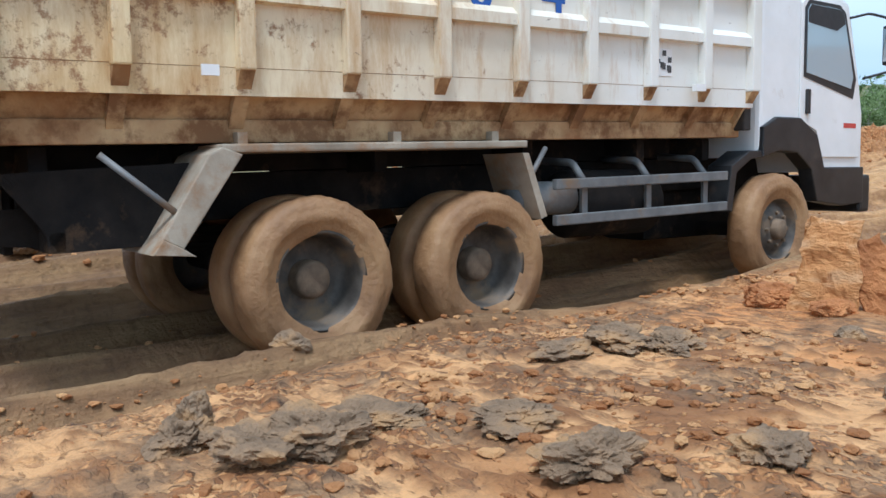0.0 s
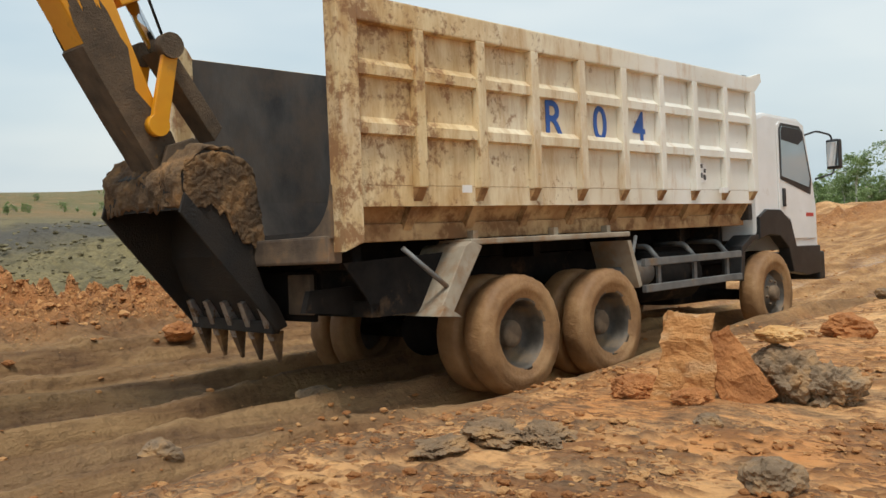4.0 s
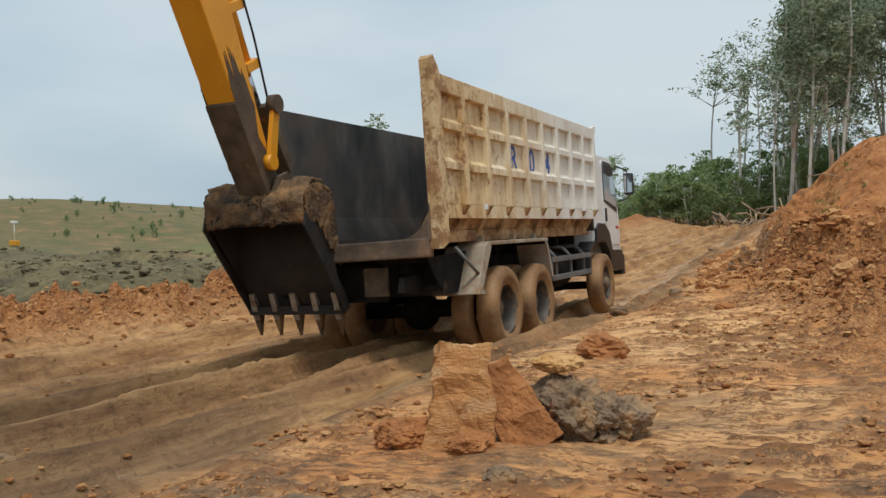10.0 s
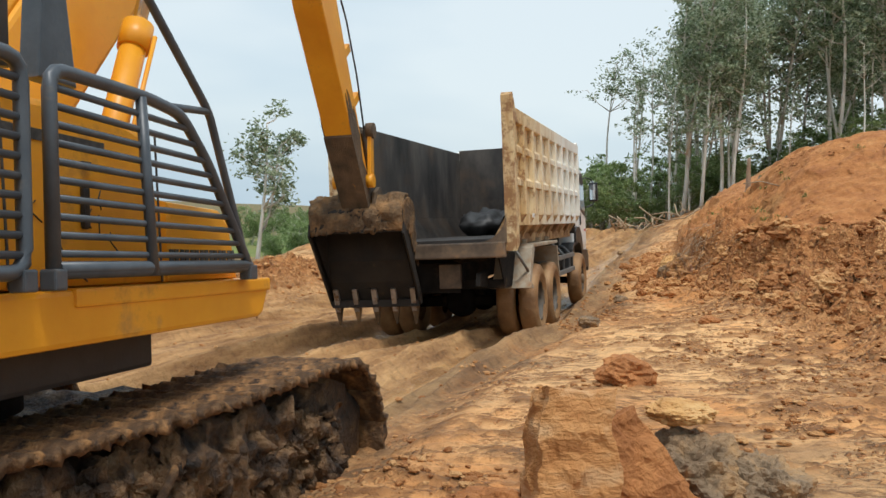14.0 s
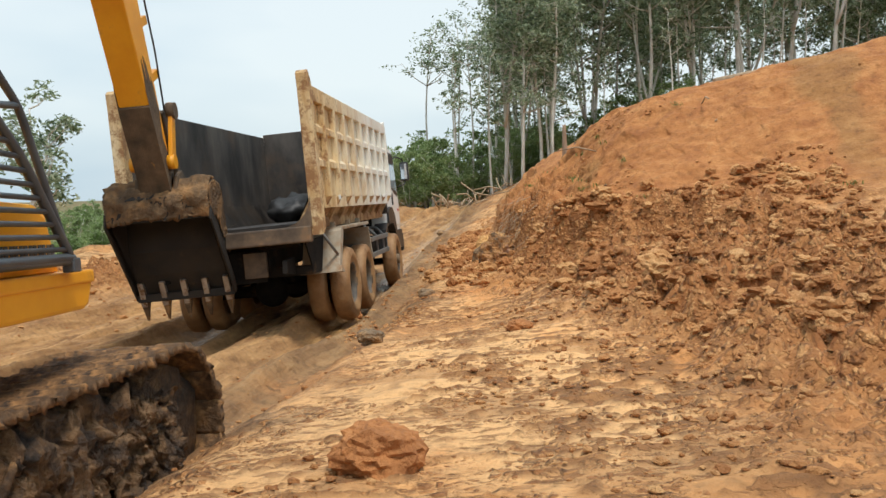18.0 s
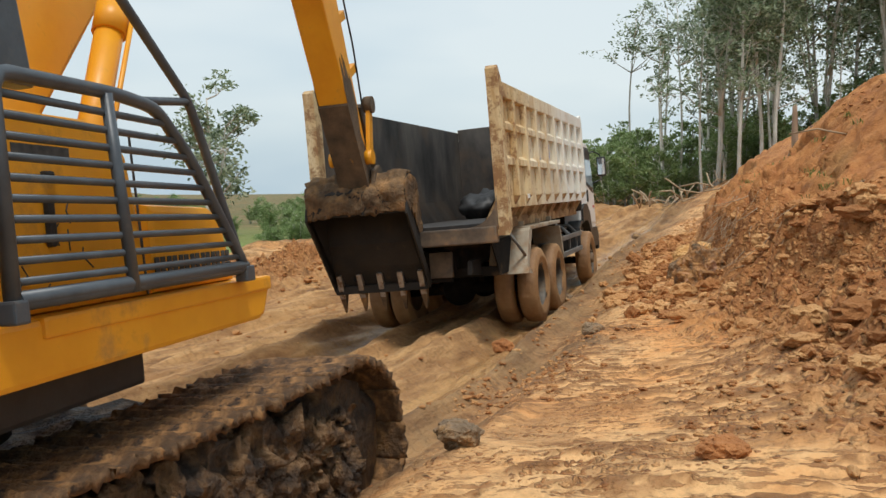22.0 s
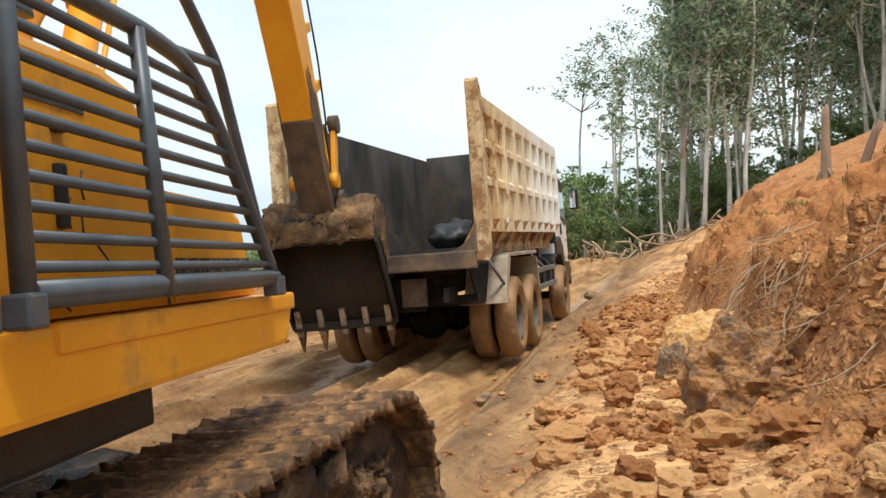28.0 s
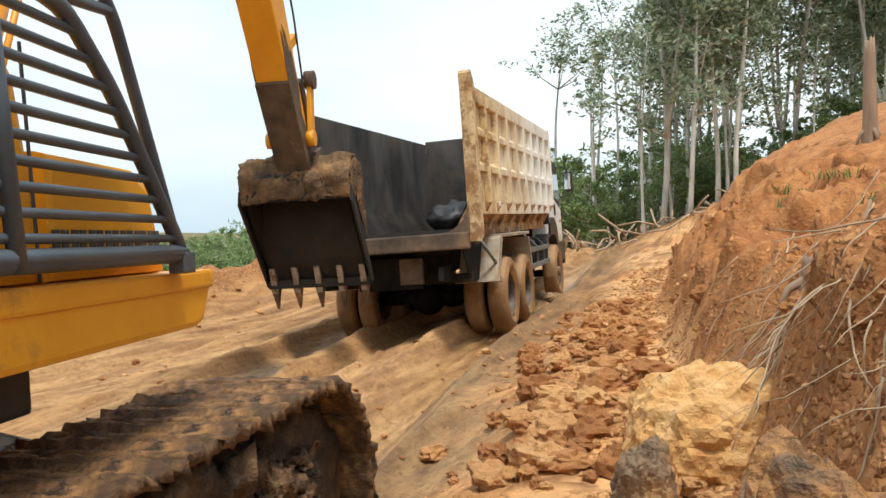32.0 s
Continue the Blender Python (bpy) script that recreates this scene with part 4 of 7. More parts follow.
# bed: side walls, floor, head wall
Z0, Z1 = 1.34, 3.1
for s in (1, -1):
    bm = box(s * (BX - 0.085), s * (BX - 0.06), BY0, BY1, 1.6, Z1)
    bmesh.ops.recalc_face_normals(bm, faces=bm.faces[:])
    bm2 = box(min(s * (BX - 0.1), s * (BX - 0.086)), max(s * (BX - 0.1), s * (BX - 0.086)), BY0 + 0.02, BY1, 1.74, Z1 + 0.02)
    part("side_wall", raked(bm), M_bed, lorry, "cream side sheet streaked with clay")
    part("side_lining", raked(bm2), M_inner, lorry, "dark worn steel lining")
    bm3 = bmesh.new()
    q = [(s * (BX - 0.101), 1.8), (s * (BX - 0.3), 1.43)]
    vv = [bm3.verts.new((x, y, z)) for x, z in q for y in (BY0 + 0.05, BY1 - 0.08)]
    bm3.faces.new((vv[0], vv[1], vv[3], vv[2]))
    bmesh.ops.solidify(bm3, geom=bm3.faces[:], thickness=0.008)
    part("lower_lining", raked(bm3), M_inner, lorry)
    # sloped skirt and bottom beam
    bm = bmesh.new()
    q = [(s * (BX - 0.058), 1.76), (s * (BX - 0.23), 1.47), (s * (BX - 0.27), 1.47), (s * (BX - 0.1), 1.76)]
    a = [bm.verts.new((x, BY0 + 0.05, z)) for x, z in q]
    b = [bm.verts.new((x, BY1, z)) for x, z in q]
    for i in range(4):
        bm.faces.new((a[i], a[(i + 1) % 4], b[(i + 1) % 4], b[i]))
    bm.faces.new(a[::-1])
    bm.faces.new(b)
    bmesh.ops.recalc_face_normals(bm, faces=bm.faces[:])
    part("skirt", raked(bm), M_skirt, lorry, "inward-sloping skirt brown with mud")
    part("bottom_beam", raked(box(min(s * (BX - 0.28), s * (BX - 0.2)), max(s * (BX - 0.28), s * (BX - 0.2)), BY0 + 0.06, BY1, Z0, 1.475, 0.012)), M_skirt, lorry)
    part("top_rail", raked(box(min(s * (BX - 0.084), s * (BX + 0.015)), max(s * (BX - 0.084), s * (BX + 0.015)), BY0, BY1, Z1 - 0.16, Z1 + 0.03, 0.015)), M_bed, lorry)
    for zr in (2.13, 2.56):
        bm = bmesh.new()
        q = [(BX - 0.062, zr + 0.13), (BX - 0.002, zr + 0.075), (BX - 0.002, zr), (BX - 0.062, zr - 0.01)]
        a = [bm.verts.new((s * x, BY0 + 0.14, z)) for x, z in q]
        b = [bm.verts.new((s * x, BY1 - 0.05, z)) for x, z in q]
        for i in range(4):
            bm.faces.new((a[i], a[(i + 1) % 4], b[(i + 1) % 4], b[i]))
        bmesh.ops.recalc_face_normals(bm, faces=bm.faces[:])
        part("horizontal_rail", raked(bm), M_bed, lorry)
    # posts
    post = prism([(BY0, 1.28), (BY0 + 0.17, 1.34), (BY0 + 0.17, Z1 + 0.02), (BY0 + 0.12, Z1 + 0.1), (BY0 + 0.02, Z1 + 0.2), (BY0 - 0.03, Z1 + 0.16), (BY0 - 0.02, Z1)], s * (BX - 0.12), s * (BX + 0.03), 0.01)
    part("rear_post", raked(post), M_bed, lorry, "battered rear corner post with a horn on top")
    ribs = 9
    for k in range(1, ribs + 1):
        y = BY0 + 0.09 + (BY1 - BY0 - 0.15) * k / ribs
        wd = 0.05 if k < ribs else 0.06
        bm = box(min(s * (BX - 0.062), s * (BX + 0.02)), max(s * (BX - 0.062), s * (BX + 0.02)), y - wd, y + wd, 1.74, Z1 - 0.155, 0.012)
        part("rib", raked(bm), M_bed, lorry)
        bm = bmesh.new()
        q = [(BX + 0.018, 1.76), (BX - 0.06, 1.76), (BX - 0.24, 1.46), (BX - 0.2, 1.42)]
        a = [bm.verts.new((s * x, y - wd * 0.9, z)) for x, z in q]
        b = [bm.verts.new((s * x, y + wd * 0.9, z)) for x, z in q]
        for i in range(4):
            bm.faces.new((a[i], a[(i + 1) % 4], b[(i + 1) % 4], b[i]))
        bm.faces.new(a[::-1])
        bm.faces.new(b)
        bmesh.ops.recalc_face_normals(bm, faces=bm.faces[:])
        part("gusset", raked(bm), M_skirt, lorry)
part("bed_floor", raked(box(-BX + 0.285, BX - 0.285, BY0 + 0.03, BY1, 1.36, 1.44)), M_floor, lorry, "scraped dark steel bed floor")
part("head_wall", raked(box(-BX + 0.09, BX - 0.09, BY1 - 0.08, BY1 + 0.02, 1.4, Z1 + 0.08, 0.015)), M_inner, lorry, "dark steel head wall")
for s in (1, -1):
    part("canopy_ear", raked(prism([(BY1 - 0.1, Z1 + 0.03), (BY1 + 0.28, Z1 + 0.12), (BY1 + 0.3, Z1 + 0.02), (BY1 + 0.1, Z1 - 0.14), (BY1 - 0.1, Z1 - 0.16)], s * (BX - 0.1), s * (BX - 0.04), 0.008)), M_bed, lorry)
# tail sill with its rounded corner plates
part("tail_sill", box(-BX + 0.1, BX - 0.12, BY0 - 0.05, BY0 + 0.08, 1.2, 1.4, 0.02), M_sill, lorry, "dented tail sill crusted with mud")
for s in (1, -1):
    bm = bmesh.new()
    outl = [(BX - 0.1, 1.38), (BX - 0.1, 1.76)] + [(BX - 0.1 - 0.38 + 0.38 * math.cos(a), 1.76 - 0.36 * math.sin(a)) for a in np.linspace(0.15, math.pi / 2, 7)] + [(BX - 0.48, 1.38)]
    a = [bm.verts.new((s * x, BY0 - 0.03, z)) for x, z in outl]
    b = [bm.verts.new((s * x, BY0 + 0.02, z)) for x, z in outl]
    bm.faces.new(a)
    bm.faces.new(b[::-1])
    for i in range(len(a)):
        bm.faces.new((a[i], b[i], b[(i + 1) % len(a)], a[(i + 1) % len(a)]))
    bmesh.ops.recalc_face_normals(bm, faces=bm.faces[:])
    part("tail_corner_plate", bm, M_sill, lorry)
# a black lump on the bed floor
bm = bmesh.new()
bmesh.ops.create_icosphere(bm, subdivisions=4, radius=1)
for v in bm.verts:
    v.co = Vector((v.co.x * 0.5, v.co.y * 0.9, v.co.z * 0.3))
rough(bm, 0.25, 0.12, 3.0)
part("spoil_lump", bm, M_hose_shade, lorry, "black lump lying on the bed floor", True, pose(-0.35, 3.3, 1.72))
# chassis
for s in (1, -1):
    part("chassis_rail", raked(box(s * 0.42 - 0.04, s * 0.42 + 0.04, -1.55, 6.2, 0.86, 1.16, 0.01)), M_chassis, lorry)
    part("bed_subframe", raked(box(s * 0.42 - 0.05, s * 0.42 + 0.05, -1.75, 4.3, 1.17, 1.35, 0.01)), M_chassis, lorry)
for y in (-1.5, -0.6, 0.66, 2.0, 3.3, 4.2):
    part("cross_member", raked(box(-0.85, 0.85, y - 0.05, y + 0.05, 1.14, 1.34, 0.01)), M_chassis, lorry)
for y in (0.0, 1.32):
    bm = rod((-0.95, y, 0.53), (0.95, y, 0.53), 0.085, 16)
    bmesh.ops.create_uvsphere(bm, u_segments=16, v_segments=10, radius=0.25, matrix=pose(0, y, 0.53))
    part("axle", bm, M_chassis, lorry, "", True)
part("front_axle", rod((-0.95, 4.85, 0.6), (0.95, 4.85, 0.6), 0.07, 12), M_chassis, lorry, "", True)
for s in (1, -1):
    bm = bmesh.new()
    for k in range(5):
        box(s * 0.62 - 0.05, s * 0.62 + 0.05, -0.1 - 0.04 * (4 - k) , 1.42 + 0.04 * (4 - k), 0.6 + 0.04 * k, 0.635 + 0.04 * k, 0, bm)
    part("leaf_spring", bm, M_chassis, lorry)
# tail end below the bed: underrun frame, hanging plates, mud flaps
part("underrun_bar", box(-1.0, 1.0, -1.5, -1.4, 0.78, 0.9, 0.01), M_chassis, lorry)
part("tail_plate", box(-0.42, 0.42, -1.62, -1.57, 0.74, 1.14, 0.01), M_chassis, lorry)
part("hanging_bracket", box(0.15, 0.45, -1.67, -1.62, 0.8, 1.12, 0.01), M_sill, lorry)
for s in (1, -1):
    part("side_plate", prism([(-1.75, 1.2), (-0.7, 1.26), (-0.75, 0.8), (-1.45, 0.78), (-1.55, 0.95)], s * 0.98, s * 1.0, 0), M_chassis, lorry, "black tail side sheet bent by knocks")
    part("tail_stub", prism([(-1.9, 1.0), (-1.5, 1.02), (-1.5, 0.8), (-1.95, 0.84)], s * 0.72, s * 0.78, 0), M_chassis, lorry)
    # rear mudguard: hood, flap and struts
    part("mudguard_hood", raked(box(min(s * 0.72, s * 1.23), max(s * 0.72, s * 1.23), -0.62, 1.66, 1.28, 1.33, 0.012)), M_guard, lorry, "bent sheet mudguard over the rear wheels")
    fl = prism([(-0.7, 1.3), (-0.62, 1.34), (-0.5, 1.3), (-0.86, 0.78), (-0.98, 0.84)], s * 0.72, s * 1.24, 0.01)
    part("mudguard_flap", fl, M_guard, lorry, "dented grey flap behind the wheels")
    part("mudguard_lip", prism([(-0.98, 0.84), (-0.86, 0.78), (-0.8, 0.74), (-1.04, 0.76)], s * 0.66, s * 1.27, 0.005), M_guard, lorry)
    part("mudguard_front_flap", prism([(1.62, 1.32), (1.68, 1.32), (1.86, 0.86), (1.8, 0.84)], s * 0.76, s * 1.22, 0.005), M_guard, lorry)
    part("guard_strut", rod((s * 1.1, -1.25, 1.3), (s * 1.22, -0.85, 0.95), 0.02, 8), M_rail, lorry)
    part("guard_strut", rod((s * 1.1, 1.95, 1.36), (s * 1.2, 1.72, 1.16), 0.02, 8), M_rail, lorry)
    for y in (-0.45, 0.62, 1.45):
        part("guard_bracket", raked(box(min(s * 0.9, s * 1.12), max(s * 0.9, s * 1.12), y - 0.03, y + 0.03, 1.32, 1.4)), M_guard, lorry)
    # side guard rails between the axles
    for z in (1.0, 0.73):
        part("side_rail", raked(box(min(s * 1.12, s * 1.17), max(s * 1.12, s * 1.17), 2.0, 4.1, z - 0.04, z + 0.04, 0.01)), M_rail, lorry)
    for y in (2.35, 3.1, 3.85):
        part("rail_upright", raked(box(min(s * 1.09, s * 1.118), max(s * 1.09, s * 1.118), y - 0.03, y + 0.03, 0.7, 1.04)), M_rail, lorry)
        bm = tube(rounded([(s * 1.1, y, 1.02), (s * 0.98, y, 1.16), (s * 0.6, y, 1.18)], 0.05), 0.03, 8)
        part("rail_arm", raked(bm), M_rail, lorry)
    bm = lathe([(-0.5, 0.0), (-0.5, 0.25), (-0.45, 0.28), (0.45, 0.28), (0.5, 0.25), (0.5, 0.0)], 24)
    bmesh.ops.transform(bm, matrix=pose(s * 0.78, 2.9, 0.92, 0, 0, 90), verts=bm.verts[:])
    part("fuel_tank", bm, M_chassis, lorry, "", True)
bm = rod((0.0, 1.75, 0.72), (0.0, 4.3, 0.92), 0.06, 12)
part("drive_shaft", bm, M_chassis, lorry, "", True)
bm = lathe([(-0.3, 0.0), (-0.3, 0.13), (0.3, 0.13), (0.3, 0.0)], 20)
part("air_tank", bm, M_rail, lorry, "", True, pose(0.95, 2.02, 0.98, 0, 0, 90))
part("tipping_ram", rod((0, 3.9, 0.9), (0, 3.2, 1.34), 0.1, 16), M_chassis, lorry, "", True)
part("gearbox", box(-0.3, 0.3, 4.0, 5.4, 0.5, 1.05, 0.08), M_chassis, lorry)
# bars, letters and stickers on the side
for txt, y in (("R", 0.55), ("0", 1.27), ("4", 1.95)):
    ob = letters("stencil_letter", txt, 0.47, M_blue, lorry, Matrix.Translation((BX - 0.056, y, bz(2.225, y))) @ pose(0, 0, 0, 90, 0, 90))
    ob["label"] = "blue stencilled character " + txt
part("sticker", raked(box(BX - 0.06, BX - 0.056, 3.02, 3.28, 1.84, 2.06)), M_label, lorry, "peeling white reflective sticker")
for k in range(9):
    random.seed(50 + k)
    y0, z0 = 3.04 + 0.19 * random.random(), 1.86 + 0.16 * random.random()
    part("print_bar", raked(box(BX - 0.0555 + 0.0004 * k, BX - 0.0545 + 0.0004 * k, y0, y0 + 0.045, z0, z0 + 0.03 * (1 + random.random()))), M_ink, lorry)
part("reflector", raked(box(BX - 0.02, BX + 0.03, 3.5, 3.62, 1.72, 1.78)), M_label, lorry)
part("reflector", raked(box(BX + 0.015, BX + 0.03, -0.02 - 0.72, -0.64, 1.7, 1.76)), M_label, lorry)

# cab
CX = 1.1
prof = [(4.66, 1.3), (4.66, 2.72), (4.74, 2.86), (5.0, 2.93), (6.0, 2.93), (6.2, 2.86), (6.42, 2.15), (6.52, 1.75), (6.52, 1.15), (5.62, 1.15), (5.5, 1.5), (5.25, 1.62), (4.9, 1.62), (4.72, 1.5)]
cab = part("cab_shell", prism(prof, -CX, CX, 0.05), M_cab, lorry, "white cab with a dusty shine", True)
for f in cab.data.polygons:
    f.use_smooth = False
door_prof = [(5.3, 1.66), (5.3, 2.78), (5.38, 2.84), (5.98, 2.84), (6.1, 2.78), (6.34, 2.1), (6.4, 1.78), (6.4, 1.3), (5.72, 1.3), (5.6, 1.56)]
win_prof = [(5.38, 2.12), (5.38, 2.72), (5.43, 2.78), (5.95, 2.78), (6.04, 2.72), (6.24, 2.12), (6.2, 2.0)]
for s in (1, -1):
    d = part("door", prism(door_prof, s * (CX + 0.001), s * (CX + 0.02), 0.006), M_cab, lorry, "white cab door")
    part("window_frame", prism([(5.34, 2.08), (5.34, 2.74), (5.41, 2.82), (5.97, 2.82), (6.08, 2.75), (6.31, 2.1), (6.26, 1.9)], s * (CX + 0.021), s * (CX + 0.026), 0), M_black, d)
    part("window_pane", prism(win_prof, s * (CX + 0.027), s * (CX + 0.033), 0), M_window, d, "side window with pale sky put into its glass colour")
    # strip laid over the pane: darkness of the cab's inside, painted on
    part("unlit_roof_strip", prism([(5.385, 2.6), (5.385, 2.72), (5.43, 2.775), (5.95, 2.775), (6.035, 2.72), (6.06, 2.64), (5.9, 2.56)], s * (CX + 0.0335), s * (CX + 0.0345), 0), M_hose_shade, d, "dark strip standing for the unlit cab roof behind the glass")
    part("door_handle", box(min(s * (CX + 0.02), s * (CX + 0.05)), max(s * (CX + 0.02), s * (CX + 0.05)), 5.38, 5.44, 1.72, 1.96, 0.01), M_black, d, "black upright door handle")
    part("door_script", box(min(s * (CX + 0.0205), s * (CX + 0.0225)), max(s * (CX + 0.0205), s * (CX + 0.0225)), 6.1, 6.34, 1.6, 1.65), M_red, d)
    # arch and step
    arch = prism([(4.68, 1.3), (4.68, 1.58), (4.9, 1.68), (5.3, 1.68), (5.6, 1.52), (5.74, 1.2), (6.5, 1.2), (6.5, 0.82), (6.1, 0.8), (5.62, 0.86), (5.5, 1.18), (5.25, 1.34), (4.95, 1.36)], s * (CX - 0.12), s * (CX + 0.035), 0.015)
    part("wheel_arch", arch, M_black, lorry, "black plastic wheel arch and step")
    part("rear_wing", prism([(4.15, 0.82), (4.22, 1.22), (4.5, 1.36), (4.68, 1.36), (4.68, 1.3), (4.52, 1.28), (4.3, 1.16), (4.24, 0.8)], s * 0.86, s * (CX + 0.02), 0.01), M_black, lorry)
    # mirror on its arm
    part("mirror_arm", tube(rounded([(s * CX, 6.2, 2.72), (s * (CX + 0.02), 6.55, 2.8), (s * (CX + 0.16), 6.72, 2.74), (s * (CX + 0.18), 6.72, 2.2), (s * (CX + 0.02), 6.46, 2.12)], 0.06), 0.014, 8), M_black, lorry)
    mh = part("mirror_housing", box(min(s * (CX + 0.08), s * (CX + 0.27)), max(s * (CX + 0.08), s * (CX + 0.27)), 6.7, 6.82, 2.26, 2.68, 0.035), M_black, lorry, "black mirror housing")
    part("mirror_glass", box(min(s * (CX + 0.1), s * (CX + 0.25)), max(s * (CX + 0.1), s * (CX + 0.25)), 6.694, 6.699, 2.3, 2.64), M_mirror, mh)
part("cab_seat_back", box(-0.9, 0.9, 4.8, 5.05, 1.7, 2.4, 0.05), M_black, lorry)
part("windscreen", prism([(6.225, 2.82), (6.44, 2.13), (6.45, 2.13), (6.235, 2.82)], -CX + 0.08, CX - 0.08), M_window, lorry)
part("bumper", box(-1.13, 1.13, 6.46, 6.66, 0.72, 1.12, 0.04), M_black, lorry)
part("air_intake", prism([(4.52, 1.5), (4.52, 2.75), (4.64, 2.8), (4.64, 1.5)], 0.55, 0.85, 0.02), M_black, lorry)
WHEELS = [wheel("wheel", lorry, s * 1.1, y, z, s, dual) for s in (1, -1) for y, z, dual in ((0.0, 0.53, True), (1.32, 0.53, True), (4.85, 0.62, False))]
WHEEL_AT = [(s * 1.1, y, z) for s in (1, -1) for y, z in ((0.0, 0.53), (1.32, 0.53), (4.85, 0.62))]



# ---- the excavator; its space: on the ground under its slew ring, y along the tracks ----
digger = thing("excavator", "yellow crawler excavator with a caged engine side and mud-packed tracks", "excavator")
SLEW = 10.5
HOUSE = pose(0, 0, 0, 0, 0, SLEW)
TRACK_X, R_END, Y_END = 1.13, 0.42, 1.62
LOOP = 4 * Y_END + 2 * math.pi * R_END
SHOES = 48


def on_loop(s):
    """Place (y, z) and slope of the track at s metres along its loop, from the rear bottom forwards over the front."""
    s %= LOOP
    flat = 2 * Y_END
    arc = math.pi * R_END
    if s < flat:                      # top run, travelling ahead
        u = s / flat
        return -Y_END + s, 2 * R_END + 0.06 - 0.05 * math.sin(math.pi * u), 0.0
    s -= flat
    if s < arc:
        a = s / R_END
        return Y_END + R_END * math.sin(a), R_END + 0.03 + (R_END + 0.03) * math.cos(a), -math.degrees(a)
    s -= arc
    if s < flat:
        return Y_END - s, 0.0, -180.0
    s -= flat
    a = s / R_END
    return -Y_END - R_END * math.sin(a), R_END + 0.03 - (R_END + 0.03) * math.cos(a), -180 - math.degrees(a)


def shoe_mesh(seed):
    """A shoe plastered with clay: three low grouser bars, ends torn and hung with crumbs."""
    nx, ny = 26, 9
    vs, fs = [], []
    off = Vector((seed * 7.3, seed * 3.1, 0))
    for top in (1, 0):
        for i in range(nx):
            for j in range(ny):
                u, y = -1 + 2 * i / (nx - 1), -0.1 + 0.2 * j / (ny - 1)
                p = Vector((u * 0.31, y, top * 0.03))
                end = max(0.0, abs(u) - 0.8) * 5
                x = p.x + math.copysign(end * (0.035 * noise.noise(p * 24 + off) + 0.045 * noise.noise(p * 60 + off)), u)
                z = 0.022 * max(0.0, math.cos(y * 92)) ** 3 if top else -0.028 - 0.04 * end * max(0, noise.noise(p * 34 + off))
                z += 0.01 * noise.noise(p * 14 + off) + 0.007 * noise.noise(p * 40 + off)
                vs.append((x, y + 0.008 * noise.noise(p * 40 - off), z))
    k0 = nx * ny
    at = lambda t, i, j: (0 if t else k0) + i * ny + j
    for i in range(nx - 1):
        for j in range(ny - 1):
            fs.append((at(1, i, j), at(1, i + 1, j), at(1, i + 1, j + 1), at(1, i, j + 1)))
            fs.append((at(0, i, j), at(0, i, j + 1), at(0, i + 1, j + 1), at(0, i + 1, j)))
    for i in range(nx - 1):
        fs.append((at(1, i, 0), at(0, i, 0), at(0, i + 1, 0), at(1, i + 1, 0)))
        fs.append((at(1, i + 1, ny - 1), at(0, i + 1, ny - 1), at(0, i, ny - 1), at(1, i, ny - 1)))
    for j in range(ny - 1):
        fs.append((at(1, 0, j + 1), at(0, 0, j + 1), at(0, 0, j), at(1, 0, j)))
        fs.append((at(1, nx - 1, j), at(0, nx - 1, j), at(0, nx - 1, j + 1), at(1, nx - 1, j + 1)))
    me = bpy.data.meshes.new("track_shoe")
    me.from_pydata(vs, [], fs)
    me.polygons.foreach_set("use_smooth", [True] * len(fs))
    me.materials.append(M_track)
    return me


